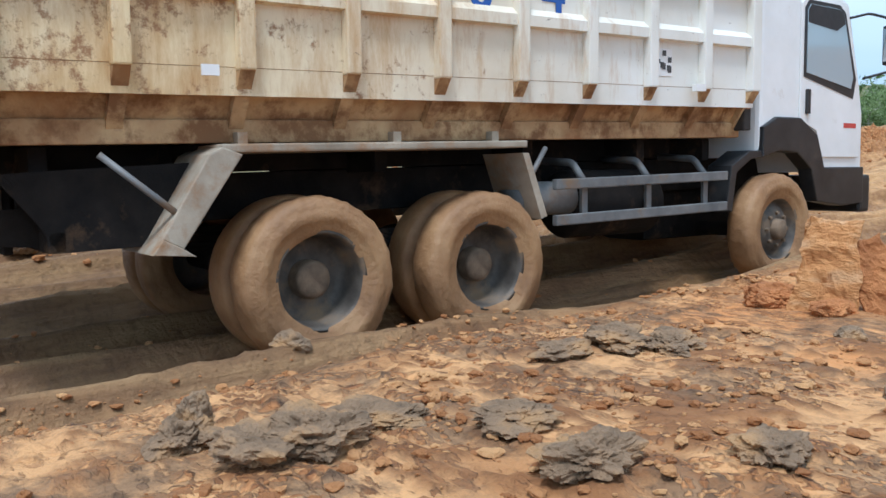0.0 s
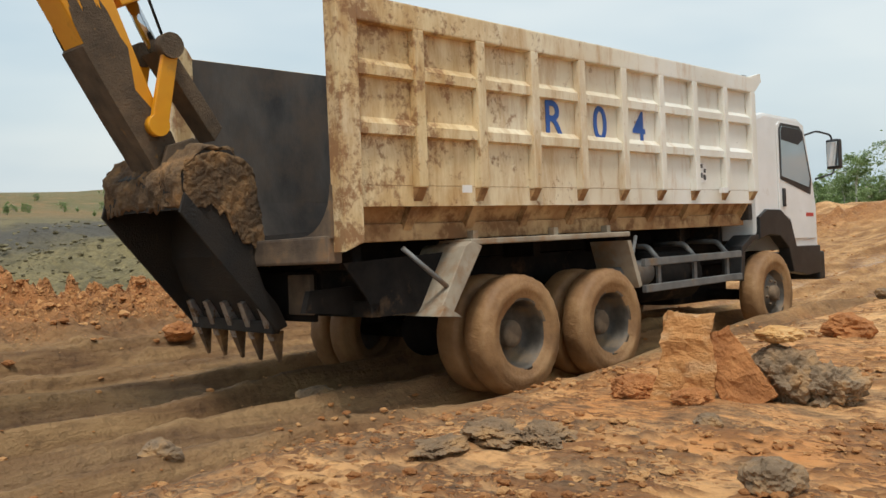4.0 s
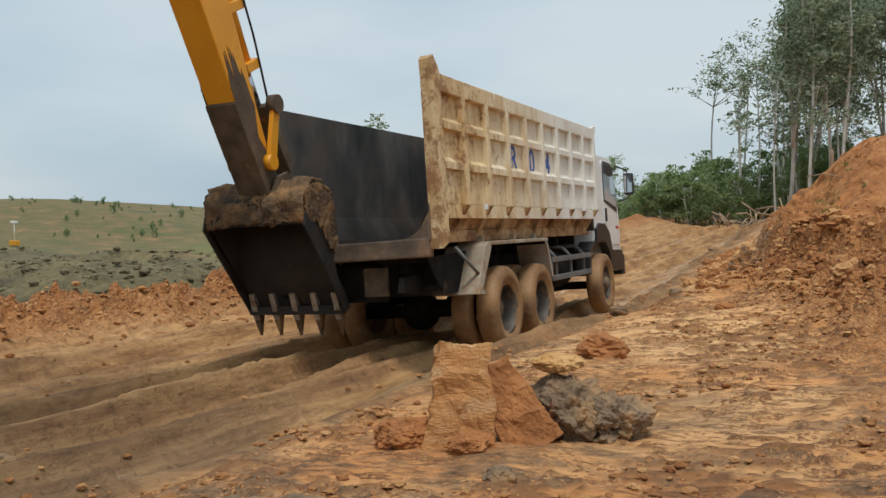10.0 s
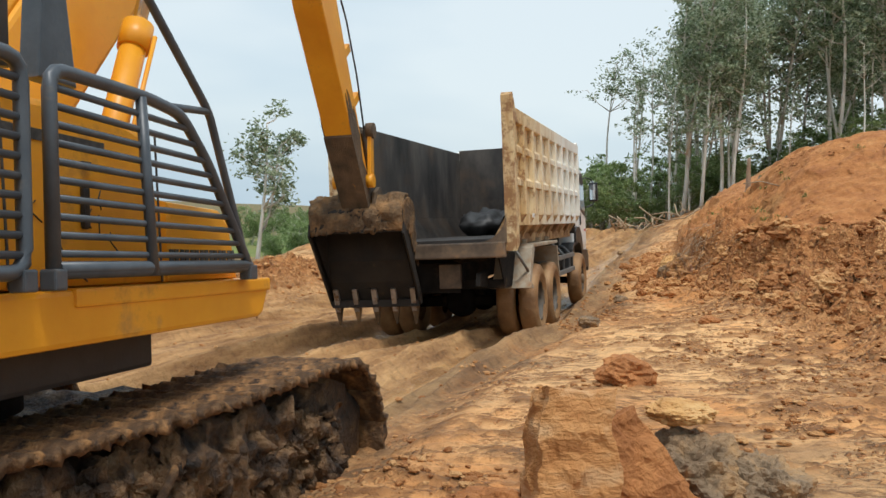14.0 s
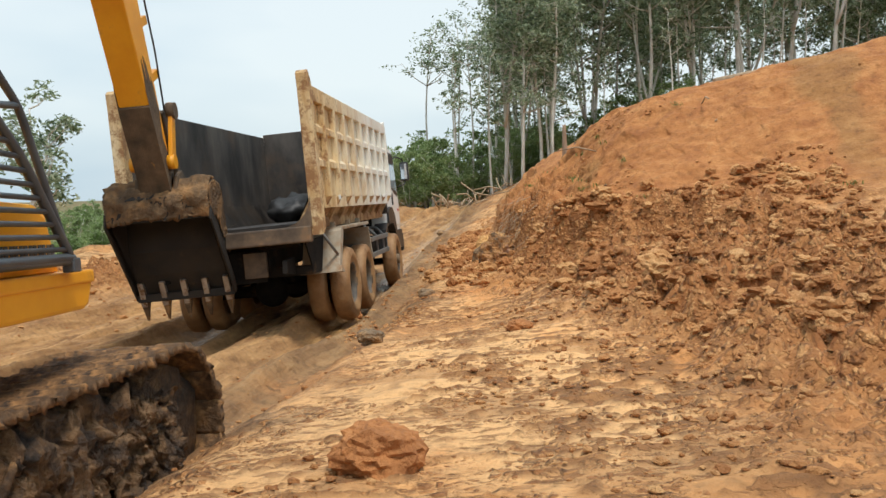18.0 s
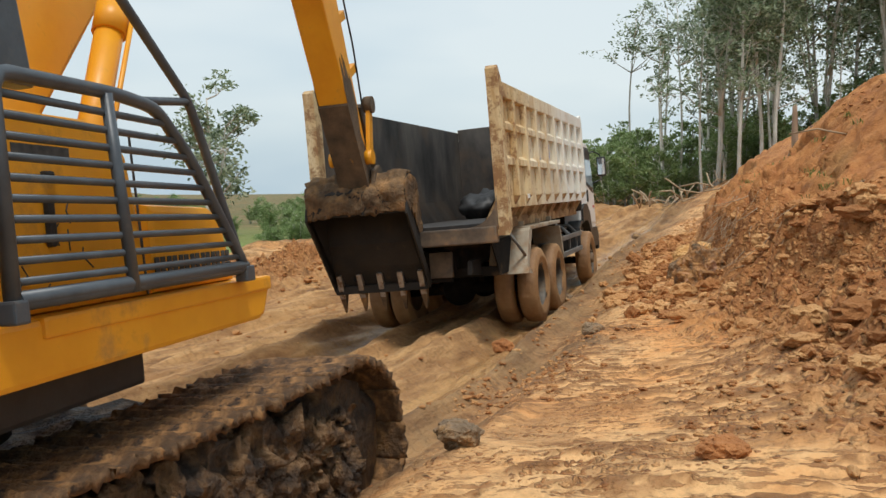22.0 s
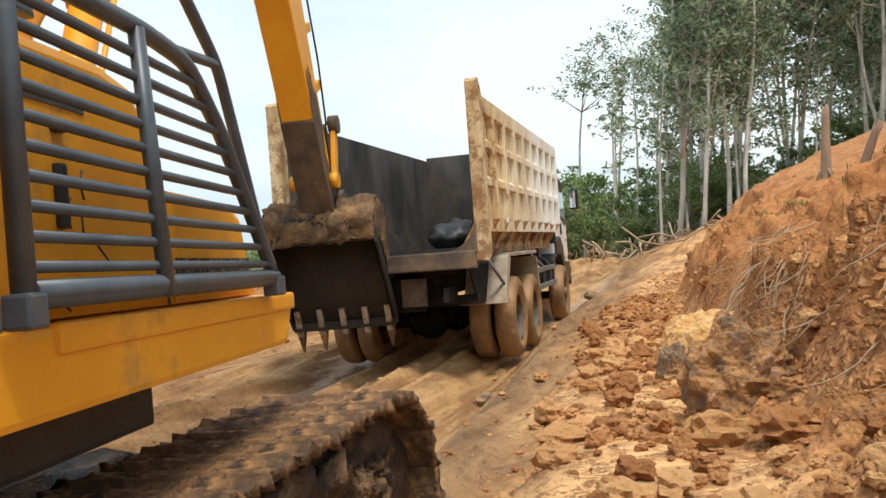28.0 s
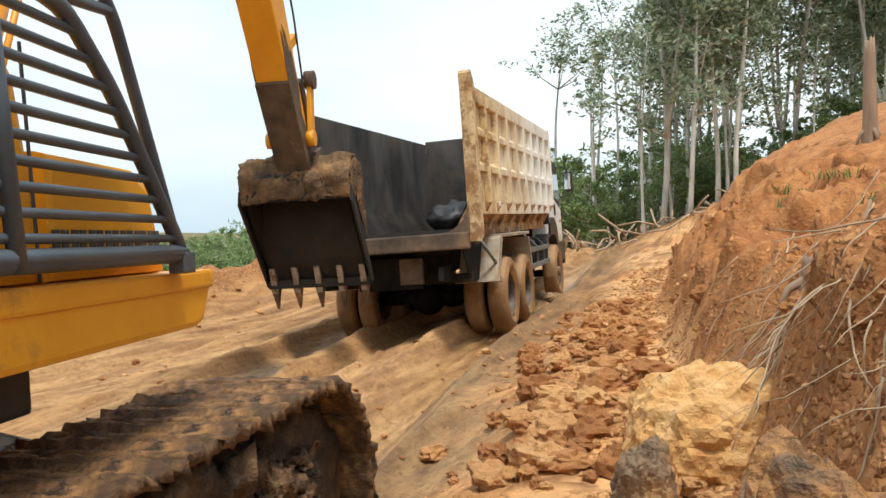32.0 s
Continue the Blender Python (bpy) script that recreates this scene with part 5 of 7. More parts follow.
shoe_kinds = [shoe_mesh(k) for k in range(8)]
SHOE_OBS = []
for s in (1, -1):
    for k in range(SHOES):
        ob = new("track_shoe", shoe_kinds[(k * 5 + (s > 0) * 3) % 8])
        ob.parent = digger
        SHOE_OBS.append((ob, s * TRACK_X, k * LOOP / SHOES))
    # frame, idler, sprocket and the clay packed between
    bm = prism([(-1.55, 0.2), (-1.6, 0.66), (-1.2, 0.74), (1.2, 0.74), (1.62, 0.62), (1.6, 0.24), (1.3, 0.1), (-1.3, 0.1)], s * TRACK_X - 0.2, s * TRACK_X + 0.24)
    bmesh.ops.subdivide_edges(bm, edges=bm.edges[:], cuts=9, use_grid_fill=True)
    bmesh.ops.triangulate(bm, faces=[f for f in bm.faces if len(f.verts) > 4])
    for again in range(4):
        bmesh.ops.subdivide_edges(bm, edges=[e for e in bm.edges if e.calc_length() > 0.035], cuts=1)
        bmesh.ops.triangulate(bm, faces=bm.faces[:])
    rough(bm, 0.3, 0.1, 4.0 + s)
    rough(bm, 0.09, 0.07, 9.0 + s)
    rough(bm, 0.035, 0.035, 2.0 + s)
    part("track_frame", bm, M_trackmud, digger, "track frame buried in clay", True)
    # clods stuck all over the outer face
    random.seed(930 + s)
    bm = bmesh.new()
    for k in range(640):
        y, z = random.uniform(-1.55, 1.6), random.uniform(0.1, 0.67)
        r = random.choice((0.015, 0.022, 0.03, 0.038))
        bmesh.ops.create_icosphere(bm, subdivisions=2, radius=r, matrix=pose(s * (TRACK_X + 0.235 + random.uniform(-0.01, 0.03)), y, z, random.uniform(0, 90), random.uniform(0, 90), 0) @ Matrix.Diagonal((1, random.uniform(0.7, 1.8), random.uniform(0.5, 1.2), 1)))
    for v in bm.verts:
        v.co += Vector([noise.noise(v.co * 38 + Vector((k * 7, 0, 0))) + noise.noise(v.co * 15 + Vector((k * 7, 3, 0))) for k in range(3)]) * 0.026
    tagged(part("caked_clay", bm, M_trackmud, digger, "drying clay caked on the track frame"), "drying clay caked on the track frame", kind="stuff")
    for y, nm in ((Y_END, "idler"), (-Y_END, "sprocket")):
        bm = lathe([(-0.2, 0.0), (-0.2, 0.34), (-0.1, 0.37), (0.1, 0.37), (0.2, 0.34), (0.2, 0.0)], 28)
        part(nm, rough(bm, 0.15, 0.03, y), M_trackmud, digger, "", True, pose(s * TRACK_X, y, R_END + 0.03))
    for k in range(7):
        y = -1.25 + 2.5 * k / 6
        bm = lathe([(-0.22, 0.0), (-0.22, 0.1), (-0.12, 0.11), (0.12, 0.11), (0.22, 0.1), (0.22, 0.0)], 16)
        part("track_roller", bm, M_trackmud, digger, "", True, pose(s * TRACK_X, y, 0.12))
    bm = tube(rounded([(s * TRACK_X + 0.25, 0.1, 0.42), (s * TRACK_X + 0.29, 0.25, 0.66), (s * TRACK_X + 0.25, 0.4, 0.68), (s * TRACK_X + 0.2, 0.42, 0.6)], 0.06), 0.02, 8)
    part("frame_hook", bm, M_track, digger)
bm = box(-0.9, 0.9, -1.05, 1.05, 0.4, 0.8)
bmesh.ops.subdivide_edges(bm, edges=bm.edges[:], cuts=14, use_grid_fill=True)
part("carbody", rough(rough(bm, 0.4, 0.12, 3.0), 0.1, 0.05, 7.0), M_trackmud, digger, "carbody under dark mud", True)
part("slew_ring", lathe([(-0.16, 0.0), (-0.16, 0.62), (0.16, 0.62), (0.16, 0.0)], 40), M_chassis, digger, "", False, pose(0, 0, 0.98, 0, 90, 0))

# house
HX = 1.36
deck = prism([(-2.3, 1.17), (-2.35, 1.36), (1.13, 1.36), (1.135, 1.31), (1.06, 1.19), (1.0, 1.17)], -HX, HX, 0.02)
part("deck", deck, M_yellow, digger, "chipped yellow deck skirt", False, HOUSE)
part("deck_front_lip", box(HX - 0.3, HX + 0.012, -0.5, 1.135, 1.3, 1.365, 0.012), M_yellow, digger, "", False, HOUSE)
# plate drawn out and coloured near-black to stand for shade under the deck
part("belly_shade_plate", box(-1.12, 1.12, -2.2, 0.4, 1.0, 1.166, 0.02), M_hose_shade, digger, "", False, HOUSE)
hood = prism([(-2.2, 1.366), (-2.2, 1.98), (-0.1, 2.0), (0.06, 1.97), (0.14, 1.88), (0.235, 1.366)], 0.35, HX - 0.07, 0.03)
part("engine_housing", hood, M_yellow, digger, "yellow engine side panels", False, HOUSE)
part("engine_cover", prism([(-2.0, 2.0), (-2.0, 2.25), (-0.9, 2.3), (-0.7, 2.0)], -0.9, 0.9, 0.06), M_yellow, digger, "", False, HOUSE)
boxp = prism([(0.245, 1.366), (0.245, 1.71), (0.73, 1.7), (0.84, 1.65), (0.93, 1.366)], 0.4, HX - 0.072, 0.03)
part("tank_box", boxp, M_yellow, digger, "yellow tank box", False, HOUSE)
for y in (-1.55, -0.75, 0.16):
    part("panel_seam", prism([(y - 0.005, 1.97), (y + 0.005, 1.97), (y + 0.035, 1.37), (y + 0.025, 1.37)], HX - 0.071, HX - 0.066), M_ink, digger, "", False, HOUSE)
part("panel_latch", box(HX - 0.075, HX - 0.05, -0.35, -0.315, 1.57, 1.72, 0.01), M_black, digger, "black door latch", False, HOUSE)
part("panel_latch", box(HX - 0.075, HX - 0.05, -0.35, -0.3, 1.79, 1.81, 0.01), M_black, digger, "", False, HOUSE)
for k in range(7):
    random.seed(640 + k)
    y0, z0 = random.uniform(-0.6, 0.05), random.uniform(1.45, 1.9)
    part("paint_scratch", tube([(HX - 0.069, y0, z0), (HX - 0.069, y0 + random.uniform(-0.04, 0.04), z0 - 0.03), (HX - 0.069, y0 + random.uniform(-0.06, 0.06), z0 - 0.07)], 0.003, 4), M_ink, digger, "", False, HOUSE)
part("data_plate", box(HX - 0.081, HX - 0.075, -1.62, -1.4, 1.42, 1.5), M_label, digger, "", False, HOUSE)
# maker's and dealer's marks as plain dark bars
for k in range(7):
    for w0 in (0.26 + k * 0.091, 0.302 + k * 0.091):
        part("maker_mark_bar", box(HX - 0.073, HX - 0.067, w0, w0 + 0.03, 1.42, 1.505), M_ink, digger, "", False, HOUSE)
for w0, w1 in ((-0.74, -0.51), (-0.47, -0.2)):
    part("dealer_mark_bar", box(HX - 0.073, HX - 0.067, w0, w1, 1.852, 1.89), M_ink, digger, "", False, HOUSE)
part("counterweight", prism([(-2.78, 1.2), (-2.82, 1.9), (-2.6, 2.1), (-2.3, 2.1), (-2.3, 1.12), (-2.6, 1.1)], -1.34, 1.34, 0.1), M_yellow, digger, "rounded yellow counterweight", False, HOUSE)
part("exhaust", tube(rounded([(0.5, -1.6, 2.2), (0.5, -1.6, 2.75), (0.5, -1.75, 2.85)], 0.08), 0.06, 12), M_black, digger, "", False, HOUSE)
# cab on the far side
cabp = prism([(-0.75, 1.37), (-0.75, 2.9), (-0.65, 3.0), (0.75, 3.0), (0.98, 2.8), (1.1, 2.0), (1.1, 1.37)], -1.34, -0.4, 0.05)
part("operator_cab", cabp, M_yellow, digger, "yellow operator's cab", False, HOUSE)
part("cab_window", prism([(-0.55, 2.05), (-0.55, 2.85), (0.72, 2.85), (0.95, 2.05)], -0.399, -0.39), M_window, digger, "", False, HOUSE)

# cage of bars along the engine side
GX = HX + 0.05


def cage(y0, y1, top, front, bars):
    """A barred guard: a bent frame with round bars and an upright; front = list of (y, z) down its forward edge."""
    lo = 1.42
    edge = [(y0, lo), (y0, top)] + front
    frame_ = tube(rounded([(GX, y, z) for y, z in edge] + [(GX, y0, lo)], 0.07, 3), 0.024, 10)
    g = part("guard_frame", frame_, M_guardbar, digger, "dark grey guard frame bent from pipe", False, HOUSE)
    ys = [p[0] for p in front]
    zs = [p[1] for p in front]
    for k in range(bars):
        z = lo + (top - lo) * (k + 1) / (bars + 1)
        yend = float(np.interp(-z, [-v for v in zs], ys))
        part("guard_bar", rod((GX, y0, z), (GX, yend, z - 0.005), 0.0125, 8), M_guardbar, g)
    return g


g1 = cage(-0.67, 0.8, 2.06, [(-0.1, 2.07), (0.16, 2.05), (0.38, 1.88), (0.63, 1.6), (0.79, 1.42)], 10)
part("guard_upright", rod((GX + 0.012, -0.1, 1.4), (GX + 0.012, -0.16, 2.06), 0.021, 10), M_guardbar, g1)
part("guard_sill_rail", rod((GX + 0.004, -0.66, 1.43), (GX + 0.004, 0.78, 1.43), 0.024, 10), M_guardbar, g1)
part("guard_foot", box(GX - 0.03, GX + 0.03, 0.74, 0.82, 1.362, 1.43, 0.008), M_guardbar, g1)
g2 = cage(-2.25, -0.8, 2.06, [(-0.8, 2.06), (-0.8, 1.42)], 10)
part("guard_upright", rod((GX + 0.012, -1.5, 1.4), (GX + 0.012, -1.5, 2.05), 0.021, 10), M_guardbar, g2)
part("guard_foot", box(GX - 0.03, GX + 0.03, -0.84, -0.78, 1.362, 1.43, 0.008), M_guardbar, g2)
part("guard_foot", box(GX - 0.03, GX + 0.03, -0.7, -0.64, 1.362, 1.43, 0.008), M_guardbar, g1)
part("handrail", tube(rounded([(GX - 0.02, 0.83, 1.37), (GX - 0.02, 0.76, 1.52), (GX - 0.02, 0.45, 2.11), (GX - 0.05, -0.3, 2.72), (GX - 0.1, -0.75, 2.75), (GX - 0.1, -0.75, 2.05)], 0.06), 0.019, 10), M_guardbar, digger, "dark grey handrail", False, HOUSE)
part("handrail_stay", rod((GX, 0.02, 2.06), (GX - 0.02, 0.45, 2.11), 0.016, 8), M_guardbar, digger, "", False, HOUSE)
for s in (1, -1):
    part("boom_ram", rod((s * 0.44, 1.0, 1.7), (s * 0.44, 1.5, 2.84), 0.075, 18), M_yellow, digger, "yellow boom ram", True, HOUSE)
    part("boom_ram_collar", rod((s * 0.44, 1.44, 2.7), (s * 0.44, 1.51, 2.86), 0.09, 18), M_yellow, digger, "", False, HOUSE)
    part("boom_ram_rod", rod((s * 0.44, 1.5, 2.84), (s * 0.44, 2.05, 4.1), 0.042, 14), M_chrome, digger, "bright chromed ram rod", True, HOUSE)
    part("ram_pipe", rod((s * 0.55, 1.1, 1.9), (s * 0.55, 1.5, 2.78), 0.014, 8), M_yellow, digger, "", False, HOUSE)
part("lamp_stalk", prism([(-0.42, 2.1), (-0.36, 2.75), (-0.3, 2.75), (-0.2, 2.1)], GX - 0.3, GX - 0.22, 0.01), M_guardbar, digger, "", False, HOUSE)

# boom, stick and bucket are keyed as the machine reaches
FOOT, L1, L2 = (0.35, 1.9), 6.02, 2.95


def beam(outline, half, name, material, label, parent=None):
    bm = prism(outline, -half, half, 0.03)
    return part(name, bm, material, parent or digger, label)


# boom: its own space has y along foot to tip, z over it
boom = beam([(-0.12, -0.2), (0.25, -0.3), (2.3, 0.55), (3.0, 0.72), (6.2, 0.0), (6.5, -0.14), (6.63, 0.0), (6.5, 0.2), (4.2, 0.98), (2.9, 1.32), (2.1, 1.22), (-0.05, 0.22)], 0.21, "boom", M_yellow, "arched yellow boom")
part("boom_pin", rod((-0.32, 6.45, 0.0), (0.32, 6.45, 0.0), 0.09, 14), M_yellow, boom)
for s in (1, -1):
    part("boom_hose", tube(rounded([(s * 0.1, 0.2, 0.34), (s * 0.1, 2.1, 1.34), (s * 0.1, 2.95, 1.42), (s * 0.1, 5.3, 0.55)], 0.3), 0.025, 8), M_hose_shade, boom)
    part("boom_pipe", tube(rounded([(s * 0.16, 0.4, 0.42), (s * 0.16, 2.1, 1.3), (s * 0.16, 2.95, 1.38)], 0.3), 0.022, 8), M_yellow, boom)
stick_ram = rod((0, 2.7, 1.62), (0, 4.3, 1.2), 0.085, 16)
part("stick_ram", stick_ram, M_yellow, boom, "", True)
part("stick_ram_rod", rod((0, 4.3, 1.2), (0, 5.35, 0.9), 0.05, 12), M_chrome, boom, "", True)
# stick: y down from the boom pin to the bucket pin, z ahead of it
stick = part("stick", prism([(-0.75, 0.06), (-0.7, 0.2), (-0.1, 0.3), (0.15, 0.3), (2.2, 0.14), (2.95, 0.1), (3.05, 0.0), (2.95, -0.1), (2.2, -0.16), (0.2, -0.26), (-0.15, -0.2)], -0.17, 0.17, 0.02), M_yellow, digger, "tapering yellow stick")
part("stick_mud_sleeve", prism([(1.62, 0.06), (1.9, 0.12), (2.2, 0.02), (2.45, 0.1), (2.6, 0.14), (2.98, 0.115), (3.07, 0.0), (2.97, -0.115), (2.3, -0.175), (1.78, -0.21)], -0.176, 0.176, 0.005), M_arm_mud, stick, "lower stick blackened with mud")
for k in range(9):
    random.seed(700 + k)
    z0, L = -0.19 + 0.03 * k, random.uniform(0.05, 0.42)
    for s in (1, -1):
        part("mud_tongue", prism([(1.85, z0), (1.85, z0 + 0.05), (1.66 - L * 0.5, z0 + 0.045), (1.6 - L, z0 + 0.025), (1.66 - L * 0.4, z0)], s * 0.172, s * (0.1745 + 0.0006 * (k % 3))), M_arm_mud, stick)
part("bucket_ram", rod((0, 0.0, 0.44), (0, 1.6, 0.41), 0.085, 16), M_yellow, stick, "yellow bucket ram", True)
part("bucket_ram_rod", rod((0, 1.6, 0.41), (0, 2.0, 0.42), 0.05, 12), M_chrome, stick, "", True)
for z, y in ((0.44, 0.05), (0.42, 0.95), (0.41, 1.56)):
    part("pipe_clamp", box(-0.14, 0.14, y - 0.05, y + 0.05, z - 0.16, z + 0.11, 0.01), M_yellow, stick)
part("grease_pipe", tube(rounded([(0.15, -0.2, 0.36), (0.16, 0.6, 0.52), (0.16, 1.3, 0.5), (0.13, 2.0, 0.45)], 0.1), 0.012, 6), M_hose_shade, stick)
for s in (1, -1):
    part("tipping_link", prism([(1.9, 0.44), (2.02, 0.5), (2.56, 0.09), (2.5, -0.03), (2.42, 0.02)], s * 0.19, s * 0.24, 0.01), M_yellow, stick, "worn yellow tipping link")
    part("link_boss", rod((s * 0.17, 2.0, 0.42), (s * 0.27, 2.0, 0.42), 0.1, 16), M_arm_mud, stick)
    part("link_boss", rod((s * 0.17, 2.5, 0.03), (s * 0.26, 2.5, 0.03), 0.085, 16), M_yellow, stick)
part("bucket_rod_link", prism([(2.0, 0.36), (2.0, 0.5), (2.75, 0.62), (2.82, 0.5)], -0.12, 0.12, 0.01), M_arm_mud, stick)

# bucket: its own space at the pin; y ahead (towards the lorry), z up; mouth faces the machine
bucket = bmesh.new()
shell = [(-0.2, -0.25), (-0.22, 0.02), (-0.05, 0.2), (0.2, 0.22), (0.36, 0.08), (0.41, -0.2), (0.41, -0.6), (0.52, -0.86), (0.7, -1.16)]
BW = 0.6
rows_out = [[bucket.verts.new((x, y, z)) for y, z in shell] for x in (-BW, BW)]
inner = [(-0.17, -0.24), (-0.18, 0.0), (-0.04, 0.15), (0.18, 0.17), (0.32, 0.05), (0.37, -0.21), (0.37, -0.6), (0.48, -0.88), (0.66, -1.15)]
rows_in = [[bucket.verts.new((x, y, z)) for y, z in inner] for x in (-BW + 0.03, BW - 0.03)]
for r0, r1 in ((rows_out[0], rows_out[1]), (rows_in[1], rows_in[0])):
    for i in range(8):
        bucket.faces.new((r0[i], r0[i + 1], r1[i + 1], r1[i]))
bucket.faces.new(rows_out[0][::-1])
bucket.faces.new(rows_out[1])
bucket.faces.new(rows_in[0])
bucket.faces.new(rows_in[1][::-1])
for k in (0, 8):
    bucket.faces.new((rows_out[0][k], rows_in[0][k], rows_in[1][k], rows_out[1][k]))
bmesh.ops.recalc_face_normals(bucket, faces=bucket.faces[:])
bucket_ob = part("bucket", bucket, M_bucket, digger, "black-worn toothed bucket, mouth towards the machine")
for s in (1, -1):
    part("side_cutter", prism([(-0.24, -0.27), (-0.2, -0.12), (0.62, -0.98), (0.72, -1.16), (0.62, -1.2)], s * BW, s * (BW + 0.025), 0.006), M_bucket, bucket_ob)
    bm = prism([(-0.16, 0.1), (-0.12, 0.26), (0.1, 0.34), (0.3, 0.22), (0.24, 0.1)], s * 0.2, s * 0.25, 0.01)
    part("bucket_ear", bm, M_arm_mud, bucket_ob)
bm = box(-BW, BW, 0.58, 0.66, -1.22, -1.12, 0.01)
part("cutting_edge", bm, M_bucket, bucket_ob)
for k in range(5):
    x = -BW + 0.07 + (2 * BW - 0.14) * k / 4
    t = part("tooth_adapter", prism([(0.5, -0.98), (0.55, -0.96), (0.72, -1.24), (0.62, -1.28)], x - 0.035, x + 0.035, 0.008), M_tooth, bucket_ob, "scoured steel tooth shank")
    bm = bmesh.new()
    q0 = [bm.verts.new((x + dx, 0.6 + dy, -1.2)) for dx, dy in ((-0.05, 0), (0.05, 0), (0.05, 0.11), (-0.05, 0.11))]
    q1 = [bm.verts.new((x + dx, 0.7 + dy, -1.46)) for dx, dy in ((-0.012, 0), (0.012, 0), (0.012, 0.02), (-0.012, 0.02))]
    bm.faces.new(q0)
    bm.faces.new(q1[::-1])
    for i in range(4):
        bm.faces.new((q0[i], q1[i], q1[(i + 1) % 4], q0[(i + 1) % 4]))
    bmesh.ops.recalc_face_normals(bm, faces=bm.faces[:])
    part("tooth", bm, M_bucketmud, bucket_ob, "pointed tooth with dry clay")
# clay smeared and hanging on the cheeks
for s in (1, -1):
    bm = bmesh.new()
    bmesh.ops.create_grid(bm, x_segments=30, y_segments=30, size=0.5)
    for v in bm.verts:
        u, w = v.co.x + 0.5, v.co.y + 0.5
        ragged = 0.16 * noise.fractal(Vector((u * 5, s * 3.0, 0)), 0.8, 2.0, 4)
        v.co = Vector((s * (BW + 0.012), -0.2 + 0.6 * u + 0.16 * (1 - w) * u, 0.2 - 0.1 * (2 * u - 1) ** 2 - (0.28 + 0.5 * u + ragged) * (1 - w)))
    bmesh.ops.solidify(bm, geom=bm.faces[:], thickness=0.008)
    rough(bm, 0.12, 0.016, 5.0 + s)
    rough(bm, 0.03, 0.012, 2.0 + s)
    part("cheek_mud", bm, M_bucketmud, bucket_ob, "brown clay smeared over the bucket's cheek", True)
bm = bmesh.new()
bmesh.ops.create_grid(bm, x_segments=44, y_segments=28, size=0.5)
for v in bm.verts:
    u, w = v.co.y + 0.5, v.co.x * 2 * (BW + 0.01)
    k_ = [0, 0.22, 0.42, 0.62, 0.8, 1]
    y = float(np.interp(u, k_, [-0.2, -0.22, -0.05, 0.2, 0.35, 0.4]))
    z = float(np.interp(u, k_, [-0.24, 0.02, 0.21, 0.23, 0.09, -0.2]))
    v.co = Vector((w, y, z))
bmesh.ops.solidify(bm, geom=bm.faces[:], thickness=0.03)
rough(bm, 0.3, 0.07, 8.0)
rough(bm, 0.05, 0.02, 3.0)
for v in bm.verts:
    v.co.z += 0.02
part("caked_mud", bm, M_bucketmud, bucket_ob, "orange clay caked over the bucket's back", True)


# ---- clods, boulders, bank roots ----
def clod(name, label, group, size, at, material, seed, sink=0.2, turn=0.0, tilt=0.0, detail=5, amount=0.3):
    """A lump of clay: a ball pushed out of shape, flat faces and crumbs."""
    bm = bmesh.new()
    bmesh.ops.create_icosphere(bm, subdivisions=detail, radius=0.5)
    off = Vector((seed * 5.1, seed * 2.3, seed))
    for v in bm.verts:
        p = v.co.copy()
        d = noise.fractal(p * 2.2 + off, 0.75, 2.1, 6) * amount + abs(noise.noise(p * 5 + off)) * 0.16 + abs(noise.noise(p * 11 + off)) * 0.1 + abs(noise.noise(p * 23 + off)) * 0.05 - 0.08
        v.co = p * (1 + d)
        v.co = Vector((v.co.x * size[0], v.co.y * size[1], v.co.z * size[2]))
    ob = link(name, bm, material)
    x, y = at[0], at[1]
    z = at[2] if len(at) > 2 else on_soil(x, y) + size[2] * (0.5 - sink)
    ob.matrix_basis = pose(x, y, z, tilt, 0, turn)
    return tagged(ob, label, "clay lump", group)


def slab(name, label, size, at, material, seed, turn, tilt, lean=0.0):
    """A sheet of clay stood on its end, its faces layered and its edges broken."""
    bm = bmesh.new()
    bmesh.ops.create_cube(bm, size=1.0)
    bmesh.ops.subdivide_edges(bm, edges=bm.edges[:], cuts=17, use_grid_fill=True)
    off = Vector((seed, seed * 2, 0))
    for v in bm.verts:
        p = v.co.copy()
        edge = max(abs(p.x), abs(p.z)) * 2
        n3 = Vector([noise.fractal(Vector((p.x * 2.5, p.y * 2, p.z * 5)) + off + Vector((9 * k, 0, 0)), 0.8, 2.1, 4) for k in range(3)])
        p.z += 0.03 * n3.z
        p.x *= 1.12 - 0.38 * (p.z + 0.5) + 0.12 * noise.noise(Vector((0, 0, p.z * 6)) + off)
        p.y *= 1 - 0.35 * max(0, edge - 0.7)
        v.co = Vector(((p.x + 0.08 * n3.x) * size[0], (p.y + 0.11 * n3.y + 0.05 * noise.noise(Vector((0, 0, p.z * 13)) + off)) * size[1], p.z * size[2]))
    ob = link(name, bm, material)
    ob.matrix_basis = pose(*at, tilt, lean, turn)
    return tagged(ob, label, "clay slab")


slab("clay_slab", "upright slab of fresh orange clay broken from the ground", (0.33, 0.24, 0.64), (3.27, 2.06, 0.73), M_orange, 1.0, 30, -12, 3)
slab("clay_slab", "leaning slab of tan clay beside the orange one", (0.26, 0.15, 0.46), (3.5, 2.17, 0.74), M_brown, 3.0, 34, -18, -30)
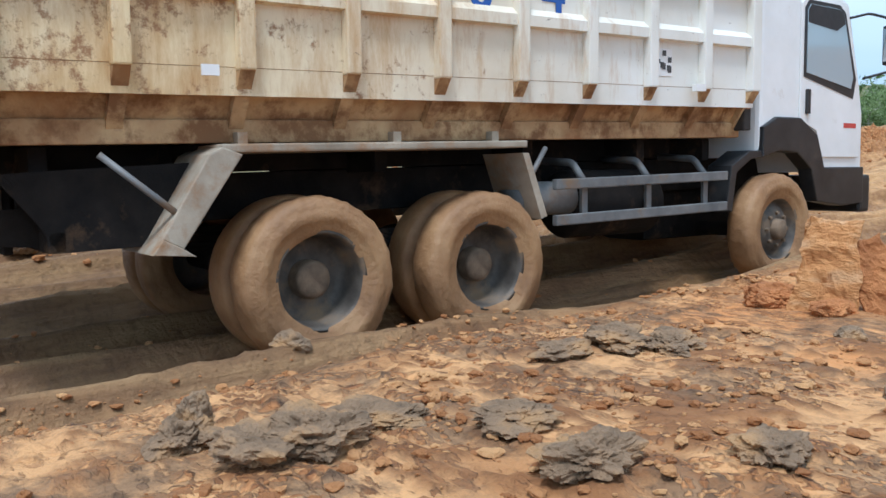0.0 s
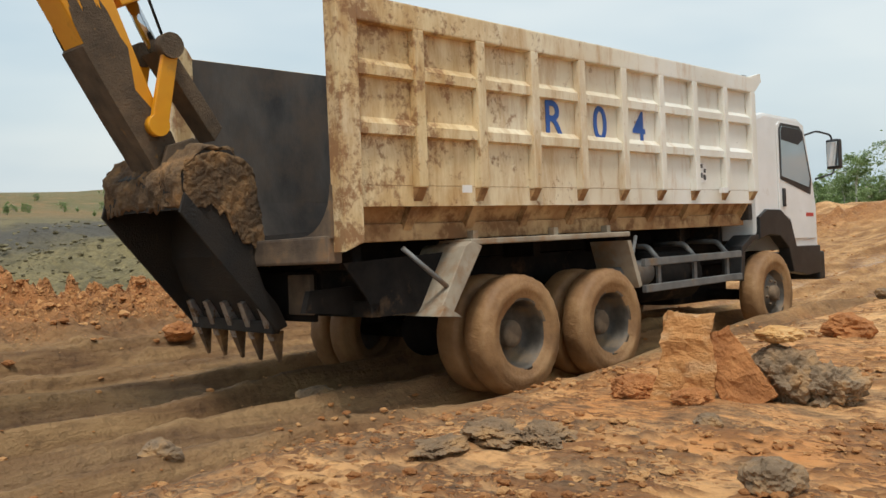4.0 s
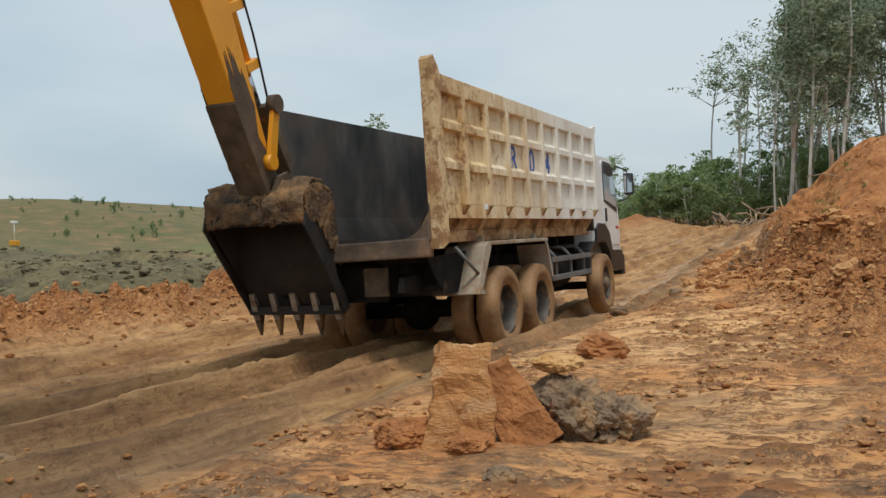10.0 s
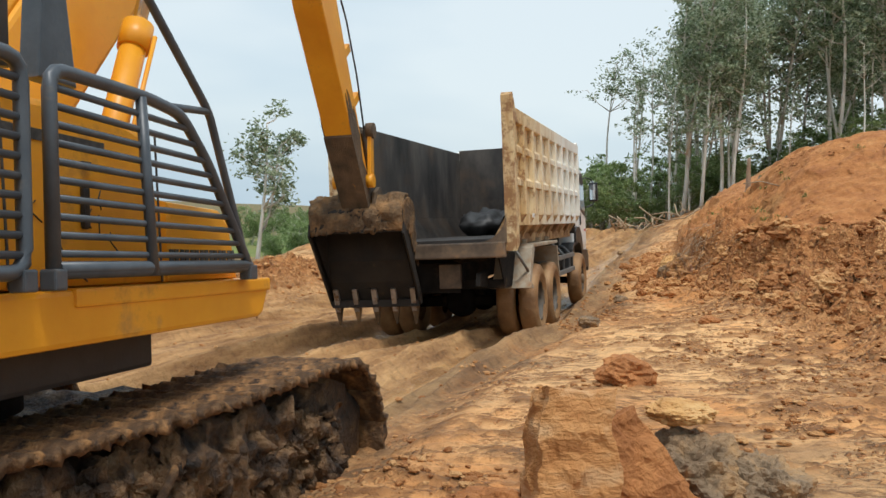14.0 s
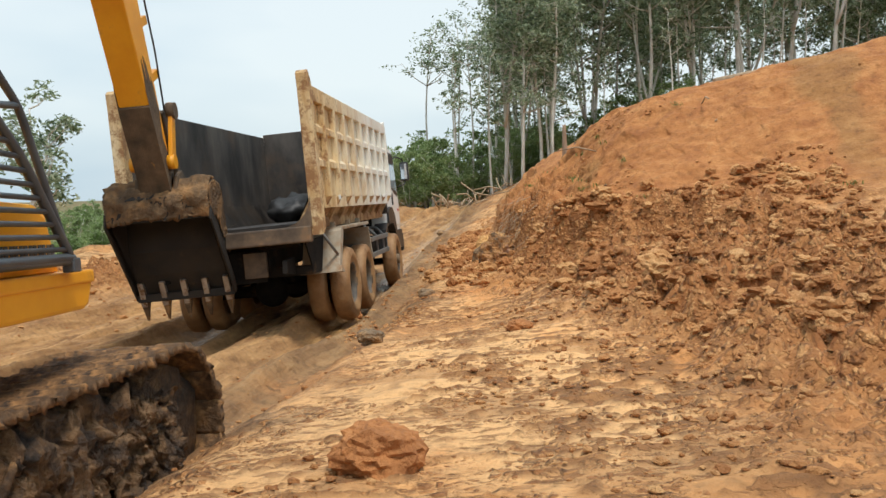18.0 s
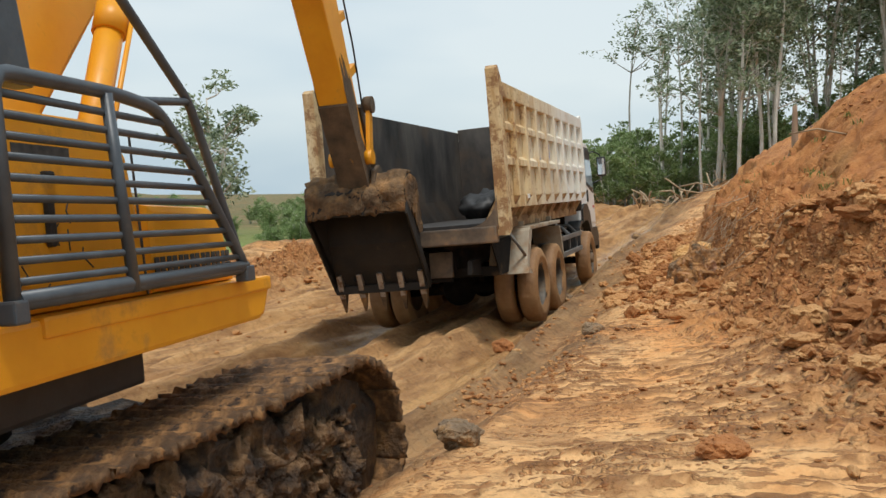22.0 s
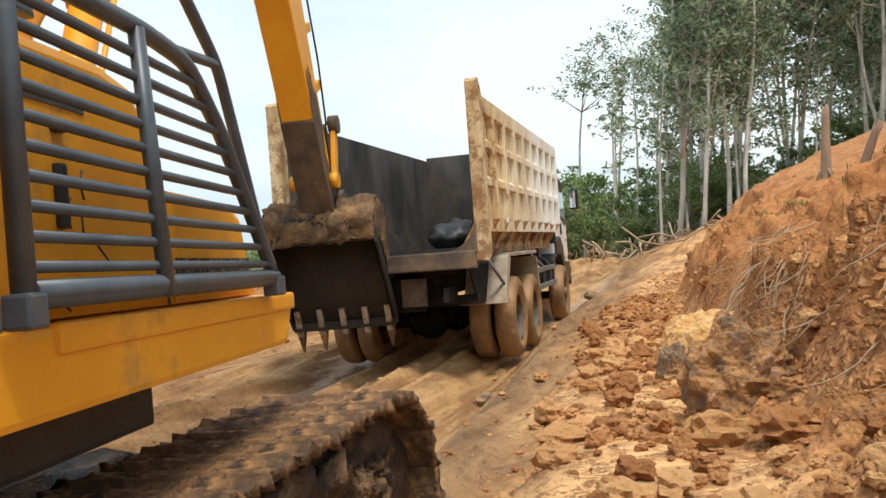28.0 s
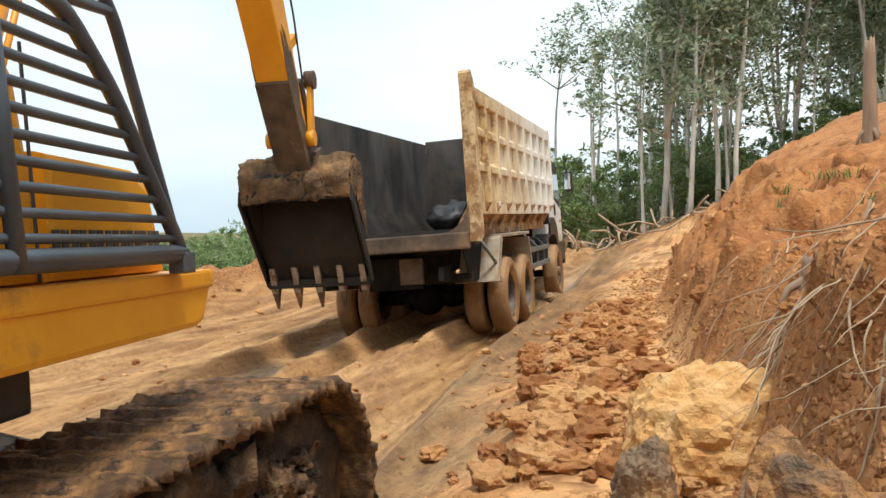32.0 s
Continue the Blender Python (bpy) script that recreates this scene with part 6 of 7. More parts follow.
M_pitted = plain("pitted_grey_orange_clay", [(0.36, (0.15, 0.105, 0.065)), (0.46, (0.31, 0.16, 0.068)), (0.56, (0.48, 0.24, 0.08)), (0.66, (0.47, 0.27, 0.17))], 6.5, 0.8, 0, 1.0, fine=22.0, dist=0.05)
LUMPS = "dark clay lumps round the slabs"
clod("clay_lump", "grey wet clay lump heaped under the slabs", LUMPS, (0.4, 0.36, 0.34), (3.68, 2.44), M_grey, 5.0, 0.2, 30, amount=0.6)
clod("clay_lump", "dark clay lump at the heap's edge", LUMPS, (0.36, 0.32, 0.26), (3.92, 2.5), M_grey, 6.0, 0.25, 80, amount=0.6)
clod("clay_lump", "orange and grey clay lump at the slab's foot", LUMPS, (0.36, 0.3, 0.2), (3.0, 2.0), M_brown, 7.0, 0.3, 10)
clod("clay_lump", "dark clay lump before the slabs", LUMPS, (0.22, 0.2, 0.12), (3.42, 1.88), M_brown, 8.0, 0.3, 50)
clod("clay_lump", "pale flat clay lump behind the slabs", LUMPS, (0.26, 0.2, 0.09), (3.62, 2.5, 0.92), M_tan, 9.0, 0.2, 20)
LOOSE = "loose clods on the road"
for k, (x, y, s, mat, what) in enumerate([
        (1.5, -0.3, 0.26, M_grey, "dark wet clod beside the rut"), (1.42, 1.65, 0.2, M_grey, "dark clod on the rut's lip"), (0.05, 1.75, 0.3, M_grey, "dark clod between the ruts"),
        (3.1, 5.0, 0.42, M_brown, "brown clod on the trodden clay"), (2.23, 8.5, 0.24, M_grey, "dark clod by the track edge"), (3.53, 8.2, 0.2, M_brown, "brown clod on pale clay"),
        (2.0, 12.7, 0.22, M_grey, "dark clod by the rut"), (0.3, 18.75, 0.26, M_grey, "round dark clod on the road"), (0.05, 27.3, 0.3, M_grey, "dark clod far up the road"),
        (0.92, 9.1, 0.3, M_brown, "brown clod in the road"), (3.77, 1.4, 0.14, M_grey, "grey clod pressed into clay"), (0.6, 14.2, 0.3, M_brown, "brown clod on the road's edge"),
        (4.5, 0.5, 0.24, M_grey, "grey clod on orange clay"), (-3.2, 2.2, 0.36, M_brown, "large brown clod by the spoil row"), (-3.6, -0.8, 0.55, M_grey, "dark lump in the spoil row")]):
    clod("clod", what, LOOSE, (s, s * 0.9, s * 0.62), (x, y), mat, 20.0 + k, 0.22, 40 * k, detail=4)
# flat grey cakes of clay near where the walk begins
CAKES = "flat cakes of grey clay"
M_cake = plain("pressed_grey_brown_clay", [(0.34, (0.17, 0.11, 0.06)), (0.5, (0.29, 0.185, 0.1)), (0.66, (0.46, 0.26, 0.105))], 5.0, 0.8, 0, 1.0, fine=30.0, dist=0.04)
for k, (x, y, s) in enumerate([(3.1, 0.6, 0.32), (3.35, -0.85, 0.3), (3.7, -0.55, 0.28), (3.0, 0.35, 0.26), (3.3, 0.75, 0.3), (2.99, -1.41, 0.26), (3.38, -1.33, 0.26), (3.43, -1.14, 0.30), (4.14, -0.66, 0.26), (4.43, -0.21, 0.22)]):
    clod("clay_cake", "flat grey clay cake pressed out by tyres", CAKES, (s, s * 0.8, s * (0.24 if k < 5 else 0.42)), (x, y), M_cake, 60.0 + k, 0.15, 33 * k, amount=0.55)
clod("clay_lump", "upright grey clay shard", CAKES, (0.1, 0.12, 0.2), (2.93, -1.35), M_grey, 66.0, 0.15, 20)
# boulder and lumps at the foot of the bank
BLD = "boulders under the bank"
clod("clay_boulder", "rounded tan clay boulder at the bank's foot", BLD, (0.74, 0.7, 0.72), (2.52, 17.6, 0.5), M_tan, 70.0, 0.22, 10, amount=0.12)
clod("clay_boulder", "pitted grey and orange clay boulder", BLD, (0.62, 0.62, 0.76), (2.76, 15.72, 0.55), M_pitted, 71.0, 0.2, 70)
clod("clay_boulder", "dark clay lump against the tan boulder", BLD, (0.26, 0.26, 0.44), (2.28, 17.05, 0.42), M_grey, 72.0, 0.2, 0)


def scatter(name, label, count, area, size, material, seed, fine=2, flat=0.52):
    """Many small crumbs of clay lying on the ground, one mesh."""
    rs = np.random.RandomState(seed)
    base = bmesh.new()
    bmesh.ops.create_icosphere(base, subdivisions=fine, radius=0.5)
    bv = np.array([v.co[:] for v in base.verts])
    bf = np.array([[v.index for v in f.verts] for f in base.faces])
    base.free()
    xs, ys = area(rs, count)
    zs = soil(xs, ys)[0]
    s = size[0] + (size[1] - size[0]) * rs.rand(len(xs)) ** 3.0
    n, k = len(xs), len(bv)
    kinds = []
    for q in range(24):
        off = Vector(rs.rand(3) * 50)
        kinds.append([1 + 0.42 * noise.fractal(Vector(p) * 3.2 + off, 0.5, 2.0, 4) for p in bv])
    v = bv[None] * np.array(kinds)[rs.randint(24, size=n)][:, :, None]
    v = v * (s[:, None] * np.stack([0.8 + 0.7 * rs.rand(n), 0.7 + 0.5 * rs.rand(n), flat * (0.7 + 0.6 * rs.rand(n))], 1))[:, None, :]
    a = rs.rand(n) * 6.28
    c, d = np.cos(a)[:, None], np.sin(a)[:, None]
    vx, vy = v[..., 0] * c - v[..., 1] * d, v[..., 0] * d + v[..., 1] * c
    vz = v[..., 2] + 0.18 * s[:, None]
    co = np.stack([vx + xs[:, None], vy + ys[:, None], vz + zs[:, None]], -1).reshape(-1, 3)
    fc = (bf[None] + (np.arange(n) * k)[:, None, None]).reshape(-1, 3)
    me = bpy.data.meshes.new(name)
    me.from_pydata(co.tolist(), [], fc.tolist())
    me.materials.append(material)
    return tagged(new(name, me), label, "clay crumbs", kind="stuff")


def band(x_of, y0, y1, wide):
    def area(rs, n):
        y = y0 + (y1 - y0) * rs.rand(n)
        return x_of(y) + wide * rs.randn(n), y
    return area


def patch(x0, x1, y0, y1):
    return lambda rs, n: (x0 + (x1 - x0) * rs.rand(n), y0 + (y1 - y0) * rs.rand(n))


def drifts(rs, n):
    """Crumbs gathered in drifts, with bare trodden clay between."""
    y = -2.0 + 18.5 * rs.rand(n)
    x = road_x(y) + 1.6 + 4.6 * rs.rand(n) ** 1.1
    d = fbm(x, y, 0.9, 92, 3) * 1.5 + 0.5 * fbm(x, y, 0.3, 192, 3) + 0.45 * step(2.8, 4.4, x - road_x(y)) * step(3, 6, y)
    keep = d > 0.24
    return x[keep], y[keep]


def heap_area(rs, n):
    y = 6.5 + 7.5 * rs.rand(n)
    lo = np.interp(y, [6.5, 9, 14], [5.0, 4.1, 2.8])
    return lo + (7.5 - lo) * rs.rand(n), y


def pit_area(rs, n):
    a, d = np.radians(40 + 40 * rs.rand(n)), 20 + 62 * rs.rand(n) ** 1.3
    return 4 - d * np.sin(a), d * np.cos(a)


M_spoil = leaf_material("grey_pit_spoil", (0.1, 0.08, 0.04), (0.155, 0.127, 0.066), (0.22, 0.185, 0.1))
M_spoil.node_tree.nodes["Mix Shader"].inputs[0].default_value = 0.0
M_spoil.node_tree.nodes["Principled BSDF"].inputs["Roughness"].default_value = 0.95
M_crumb = leaf_material("loose_red_clay_crumbs", (0.36, 0.145, 0.043), (0.5, 0.225, 0.075), (0.66, 0.36, 0.145))
M_crumb.node_tree.nodes["Mix Shader"].inputs[0].default_value = 0.0
M_crumb.node_tree.nodes["Principled BSDF"].inputs["Roughness"].default_value = 0.9
crumb_noise = noise_at(M_crumb.node_tree.nodes, M_crumb.node_tree.links, 38.0, 6.0, 0.7)
bumped(M_crumb.node_tree.nodes, M_crumb.node_tree.links, M_crumb.node_tree.nodes["Principled BSDF"], crumb_noise.outputs["Fac"], 1.0, 0.03)
scatter("spoil_row_clods", "row of loose red clay clods along the road", 3200, band(lambda y: road_x(y) - 4.6, -6, 27, 0.65), (0.012, 0.13), M_crumb, 1)
scatter("heap_clods", "churned heap of red-brown clods", 3400, heap_area, (0.015, 0.1), M_crumb, 2, 2, 0.7)
scatter("heap_chunks", "soft fist-sized chunks of orange-brown clay in the heap", 700, heap_area, (0.07, 0.24), M_crumb, 12, 3, 0.68)
scatter("pit_rubble", "grey-brown broken spoil lying in the pit", 5200, pit_area, (0.08, 0.42), M_spoil, 13)
scatter("walkway_crumbs", "small crumbs of clay on the trodden walkway", 17000, drifts, (0.01, 0.06), M_crumb, 3)
scatter("road_crumbs", "small lumps of clay on the road", 2600, patch(-3.8, 2.2, -4, 26), (0.01, 0.06), M_crumb, 4)
scatter("bank_foot_clods", "fallen clods at the foot of the bank", 3000, band(lambda y: bank_foot(y) - 0.2, 13, 30, 0.3), (0.008, 0.06), M_crumb, 5)
scatter("bank_foot_chunks", "soft orange-brown chunks fallen along the bank's foot", 520, band(lambda y: bank_foot(y) - 0.45, 12.5, 25, 0.38), (0.05, 0.24), M_crumb, 14, 3, 0.7)
scatter("bank_crumbs", "crumbs on the bank's face", 700, lambda rs, n: (2.5 + 6 * rs.rand(n), 13.5 + 12 * rs.rand(n)), (0.01, 0.045), M_crumb, 6)


# roots hanging from the bank, twigs, stumps, posts
def root(seed, a, length):
    random.seed(seed)
    p = Vector(a)
    d = Vector((-0.5 + 0.3 * random.random(), -0.6 * random.random(), -0.5)).normalized()
    pts = [p]
    for k in range(9):
        d = (d + Vector((random.uniform(-0.3, 0.3), random.uniform(-0.3, 0.3), random.uniform(-0.3, 0.25)))).normalized()
        p = p + d * length / 9
        pts.append(p)
    return tube(pts, 0.01, 5, None, False, [(0.0025 + 0.004 * (seed % 3) / 2) * (1 - 0.08 * k) for k in range(10)])


for k in range(135):
    random.seed(300 + k)
    y = random.choice((random.uniform(13.5, 20), random.uniform(15.8, 18.6), random.uniform(16.5, 18.3)))
    x = float(bank_foot(y)) + random.uniform(0.25, 0.6)
    ob = link("root", root(400 + k, (x, y, on_soil(x, y) + 0.03), random.uniform(0.25, 0.75)), M_root)
    tagged(ob, "thin pale root hanging from the cut bank", "root", "roots in the bank")


def stump(name, label, x, y, h, r, lean, seed):
    bm = bmesh.new()
    rings = []
    for k in range(9):
        t = k / 8
        rr = r * (1.25 - 0.5 * t) * (1 + 0.6 * max(0, 0.25 - t))
        ring = []
        for i in range(14):
            a = 6.283 * i / 14
            q = rr * (1 + 0.28 * noise.noise(Vector((math.cos(a) * 1.5, math.sin(a) * 1.5, t * 0.8 + seed))))
            top = h * t + (0.16 * h * noise.noise(Vector((a * 1.3, seed, 0))) if k == 8 else 0)
            ring.append(bm.verts.new((q * math.cos(a) + lean * t * h, q * math.sin(a), top)))
        rings.append(ring)
    for p, q in zip(rings, rings[1:]):
        for i in range(14):
            bm.faces.new((p[i], p[(i + 1) % 14], q[(i + 1) % 14], q[i]))
    bm.faces.new(rings[-1])
    for i in range(4):
        a = 1.5 * i + seed
        tube([(0.4 * r * math.cos(a), 0.4 * r * math.sin(a), 0.55 * min(h, 0.3)), (1.6 * r * math.cos(a), 1.6 * r * math.sin(a), 0.09), (2.6 * r * math.cos(a + 0.2), 2.6 * r * math.sin(a + 0.2), -0.04)], 0.02, 6, bm, False, [0.42 * r, 0.34 * r, 0.16 * r])
    ob = link(name, bm, M_wood)
    ob.matrix_basis = pose(x, y, on_soil(x, y) - 0.05, 0, 0, seed * 40)
    return tagged(ob, label, "tree stump", "stumps on the bank")


stump("tree_stump", "grey split stump sticking out of the bank", 2.92, 17.9, 0.24, 0.055, 0.1, 1.0)
stump("tree_stump", "tilted split post with torn orange wood", 3.86, 20.0, 0.85, 0.055, -0.3, 4.0)
stump("tree_stump", "sawn grey-brown wooden post set in red earth", 3.85, 22.4, 0.95, 0.055, 0.03, 3.0)
# felled log along the crest
bm = tube([(6.4 + 0.75 * k, 16.6 + 0.25 * math.sin(k), on_soil(6.4 + 0.75 * k, 16.6 + 0.25 * math.sin(k)) + 0.06) for k in range(12)], 0.06, 10)
tagged(link("felled_log", bm, M_root), "pale felled trunk lying on the mound's crest", "log")
for k in range(30):
    random.seed(800 + k)
    x, y = random.uniform(-2.5, 3.5), random.uniform(40, 44)
    z = on_soil(x, y) + 0.1
    a = random.uniform(0, 6.28)
    L = random.uniform(0.5, 1.6)
    bm = tube([(x, y, z), (x + L * 0.5 * math.cos(a), y + L * 0.5 * math.sin(a), z + random.uniform(0.1, 0.4)), (x + L * math.cos(a), y + L * math.sin(a), z + random.uniform(0.0, 0.7))], 0.035, 5)
    tagged(link("branch", bm, M_root), "dry felled branch at the wood's edge", "branch", "brushwood at the wood's edge")
for k in range(12):
    random.seed(900 + k)
    x, y = 6.2 + random.uniform(-0.5, 0.5), 22.6 + random.uniform(-0.4, 0.4)
    if k > 6:
        x, y = random.uniform(4, 6.5), random.uniform(14.5, 19)
    z = on_soil(x, y) + 0.04
    a = random.uniform(0, 6.28)
    L = random.uniform(0.3, 0.8)
    bm = tube([(x, y, z), (x + L * 0.5 * math.cos(a), y + L * 0.5 * math.sin(a), z + 0.08), (x + L * math.cos(a), y + L * math.sin(a), z + 0.03)], 0.012, 5)
    tagged(link("twig", bm, M_root), "dry twig on the bank", "twig", "twigs on the bank")


# tufts of weed on the bank, blades fanned from one root
def tuft(seed):
    rs_ = np.random.RandomState(seed)
    vs, fs = [], []
    for k in range(26):
        a, lean, L = rs_.rand() * 6.28, 0.3 + 1.0 * rs_.rand(), 0.04 + 0.09 * rs_.rand()
        dx, dy = math.cos(a), math.sin(a)
        base = rs_.randn(2) * 0.06
        w = 0.004
        p = [(base[0], base[1], 0), (base[0] + dx * L * lean * 0.4, base[1] + dy * L * lean * 0.4, L * 0.6), (base[0] + dx * L * lean, base[1] + dy * L * lean, L * (1 - 0.4 * lean))]
        q = len(vs)
        vs += [(p[0][0] - dy * w, p[0][1] + dx * w, 0), (p[0][0] + dy * w, p[0][1] - dx * w, 0), (p[1][0] + dy * w, p[1][1] - dx * w, p[1][2]), (p[1][0] - dy * w, p[1][1] + dx * w, p[1][2]), p[2]]
        fs += [(q, q + 1, q + 2, q + 3), (q + 3, q + 2, q + 4)]
    me = bpy.data.meshes.new("grass_tuft")
    me.from_pydata(vs, [], fs)
    me.materials.append(M_grass)
    return me


TUFTS = [tuft(k) for k in range(4)]
for k in range(46):
    random.seed(1200 + k)
    y = random.uniform(12.5, 21)
    x = float(bank_foot(y)) + random.choice((random.uniform(0.9, 1.6), random.uniform(0.8, 3.0)))
    ob = new("grass_tuft", TUFTS[k % 4])
    ob.matrix_basis = pose(x, y, on_soil(x, y) - 0.01, 0, 0, 50 * k)
    tagged(ob, "small green weed tuft on the red bank", "grass tuft", "weeds on the bank")


# ---- trees ----
def leaf_cloud(rs, centres, radii, per, size):
    """Leaves as small bent quads in clusters round the twig ends."""
    c = np.repeat(np.array(centres), per, 0)
    r = np.repeat(np.array(radii), per)
    k = len(c)
    q = c + rs.randn(k, 3) * np.array([1, 1, 0.62]) * r[:, None] * 0.5
    d = rs.randn(k, 3) * np.array([1, 1, 0.7])
    d /= np.linalg.norm(d, axis=1)[:, None] + 1e-6
    e = np.cross(d, rs.randn(k, 3))
    e /= np.linalg.norm(e, axis=1)[:, None] + 1e-6
    s = (size * (0.6 + 0.8 * rs.rand(k)))[:, None]
    b = np.cross(d, e) * s * 0.18
    v = np.stack([q - d * s, q + e * s * 0.42 + b, q + d * s, q - e * s * 0.42 + b], 1).reshape(-1, 3)
    me = bpy.data.meshes.new("crown")
    me.from_pydata(v.tolist(), [], np.arange(4 * k).reshape(-1, 4).tolist())
    return me


def tree_kind(seed, height, bare, spread, per, leaf, limbs, material=None, trunk_r=0.11, fork=0.0):
    """A swaying trunk, limbs that rise and part into twigs, leaves in loose clusters at their ends."""
    rs = np.random.RandomState(seed)
    bm = bmesh.new()
    lean = rs.randn(2) * 0.018
    ph = rs.rand(2) * 6
    stems = [[Vector((lean[0] * z + 0.16 * math.sin(z * 0.55 + ph[0]), lean[1] * z + 0.14 * math.cos(z * 0.45 + ph[1]), z)) for z in np.linspace(-0.3, height * 0.96, 12)]]
    tube(stems[0], 0.1, 8, bm, False, [trunk_r * (1.12 - k / 11.5) + 0.012 for k in range(12)])
    if fork:
        a = rs.rand() * 6.28
        i0 = max(1, int(11 * fork))
        p = stems[0][i0]
        up = height * (0.9 - fork)
        second = [p + Vector((math.cos(a), math.sin(a), 0)) * (up * 0.26 * u ** 0.8) + Vector((0.08 * math.sin(5 * u), 0.06 * math.cos(4 * u), up * u)) for u in np.linspace(0, 1, 9)]
        tube(second, 0.08, 7, bm, False, [trunk_r * 0.72 * (1.1 - k / 8.6) + 0.01 for k in range(9)])
        stems.append(second)
    cs, rr = [], []
    for k in range(limbs):
        pts = stems[k % len(stems)]
        t = bare + (1 - bare) * (k + rs.rand()) / limbs
        base = pts[min(len(pts) - 1, int(t * (len(pts) - 1) + 0.5))]
        a = rs.rand() * 6.28
        L = spread * (0.35 + 0.8 * rs.rand()) * (1.15 - 0.55 * abs(t - bare) / (1 - bare))
        end = base + Vector((L * math.cos(a), L * math.sin(a), L * (0.3 + 0.9 * rs.rand())))
        mid = base.lerp(end, 0.5) + Vector((0, 0, -0.1 * L))
        tube([base, mid, end], 0.03, 5, bm, False, [0.022 + 0.18 * trunk_r, 0.022, 0.008])
        for q in range(4):
            root_ = mid.lerp(end, rs.rand())
            tip = root_ + Vector(rs.randn(3) * np.array([1, 1, 0.6])) * (0.3 * L) + Vector((0, 0, 0.12 * L))
            tube([root_, tip], 0.01, 4, bm, False, [0.012, 0.005])
            cs.append(np.array(tip))
            rr.append(spread * 0.26 * (0.6 + 0.8 * rs.rand()))
    me = bpy.data.meshes.new("trunk")
    bm.to_mesh(me)
    bm.free()
    me.materials.append(M_bark)
    cr = leaf_cloud(rs, cs, rr, per, leaf)
    cr.materials.append(material or M_leaf)
    return me, cr


def tree(kind, x, y, scale, turn, label, group, name="rubber_tree"):
    t = thing(name, label, "tree", group, Matrix.Translation((x, y, on_soil(x, y) - 0.1)) @ pose(0, 0, 0, 0, 0, turn) @ Matrix.Scale(scale, 4))
    for nm, me in zip(("trunk", "crown"), kind):
        ob = new(nm, me)
        ob.parent = t
    return t


TALL = [tree_kind(s, 11.5, b, 2.2, 34, 0.115, 22, None, 0.085, f) for s, b, f in ((1, 0.4, 0.0), (2, 0.3, 0.3), (3, 0.5, 0.2), (4, 0.34, 0.0), (5, 0.45, 0.4))]
THIN = [tree_kind(s, 10.5, 0.66, 1.7, 15, 0.1, 12, None, 0.062, f) for s, f in ((11, 0.0), (12, 0.25), (13, 0.0))]
POLE = [tree_kind(s, 7.5, 0.6, 0.8, 9, 0.1, 7, None, 0.05) for s in (51, 52)]
BUSH = [tree_kind(s, 4.0, 0.08, 1.6, 40, 0.12, 16, M_scrub, 0.05, 0.15) for s in (21, 22, 23)]
rs = np.random.RandomState(77)
tree(THIN[2], -4.4, 52.3, 1.02, 200, "tall thin rubber tree standing clear of the wood", "trees of the wood")
for x, y, s in ((-2.6, 53.5, 1.06), (-1.7, 51.5, 1.0), (-0.9, 54.5, 1.08), (-0.2, 50.5, 0.98)):
    tree(THIN[1 + int(y) % 2], x, y, s, 97 * s * y, "half-bare thin tree at the wood's edge", "trees of the wood")
for x, y, s in ((0.6, 47.5, 0.95), (1.7, 44.0, 0.9), (2.4, 45.5, 0.98), (3.3, 44.6, 0.92)):
    tree(TALL[int(x * 2) % 5], x, y, s, 71 * y, "pale forked rubber tree at the wood's edge", "trees of the wood")
for k in range(50):
    x = 0.4 + 24 * rs.rand() ** 1.1
    y = 44 + 20 * rs.rand() + 0.05 * x
    tree(TALL[k % 5], x, y, 0.88 + 0.34 * rs.rand() + 0.012 * x, 360 * rs.rand(), "tall grey-barked rubber tree in the wood", "trees of the wood")
for k in range(26):
    x = -2.5 + 22 * rs.rand()
    tree(POLE[k % 2], x, 43.5 + 7 * rs.rand() + 0.1 * abs(x), 0.75 + 0.45 * rs.rand(), 360 * rs.rand(), "slim pale pole of a young tree at the wood's edge", "trees of the wood")
for k in range(90):
    x = -34 + 62 * rs.rand()
    y = 48 + 20 * rs.rand() + (6 if x < -6 else 0)
    tree(BUSH[k % 3], x, y, (0.6 + 0.55 * rs.rand()) * (0.72 if x < -6 else 1.0), 360 * rs.rand(), "dense green undergrowth at the wood's edge", "undergrowth of the wood", "shrub")
for k in range(40):
    x, y = -9 + 20 * rs.rand(), 46.5 + 8 * rs.rand()
    tree(BUSH[k % 3], x, y, (0.4 + 0.4 * rs.rand()) * (0.75 if x < -4.5 else 1.0), 360 * rs.rand(), "dense green undergrowth at the wood's edge", "undergrowth of the wood", "shrub")
NEAR = tree_kind(31, 5.6, 0.32, 1.3, 26, 0.1, 20, None, 0.07, 0.3)
tree(NEAR, -12.7, 25.9, 1.0, 40, "young rubber tree alone beside the field", "lone trees")
UMB = tree_kind(41, 9.0, 0.7, 2.2, 40, 0.14, 13, M_scrub, 0.12)
for x, y, s in ((-17.9, 63.7, 0.76), (-16.4, 69.5, 0.86), (-19.6, 66, 0.6)):
    tree(UMB, x, y, s, 70 * s, "flat-topped tree above the scrub", "flat-topped trees", "umbrella_tree")
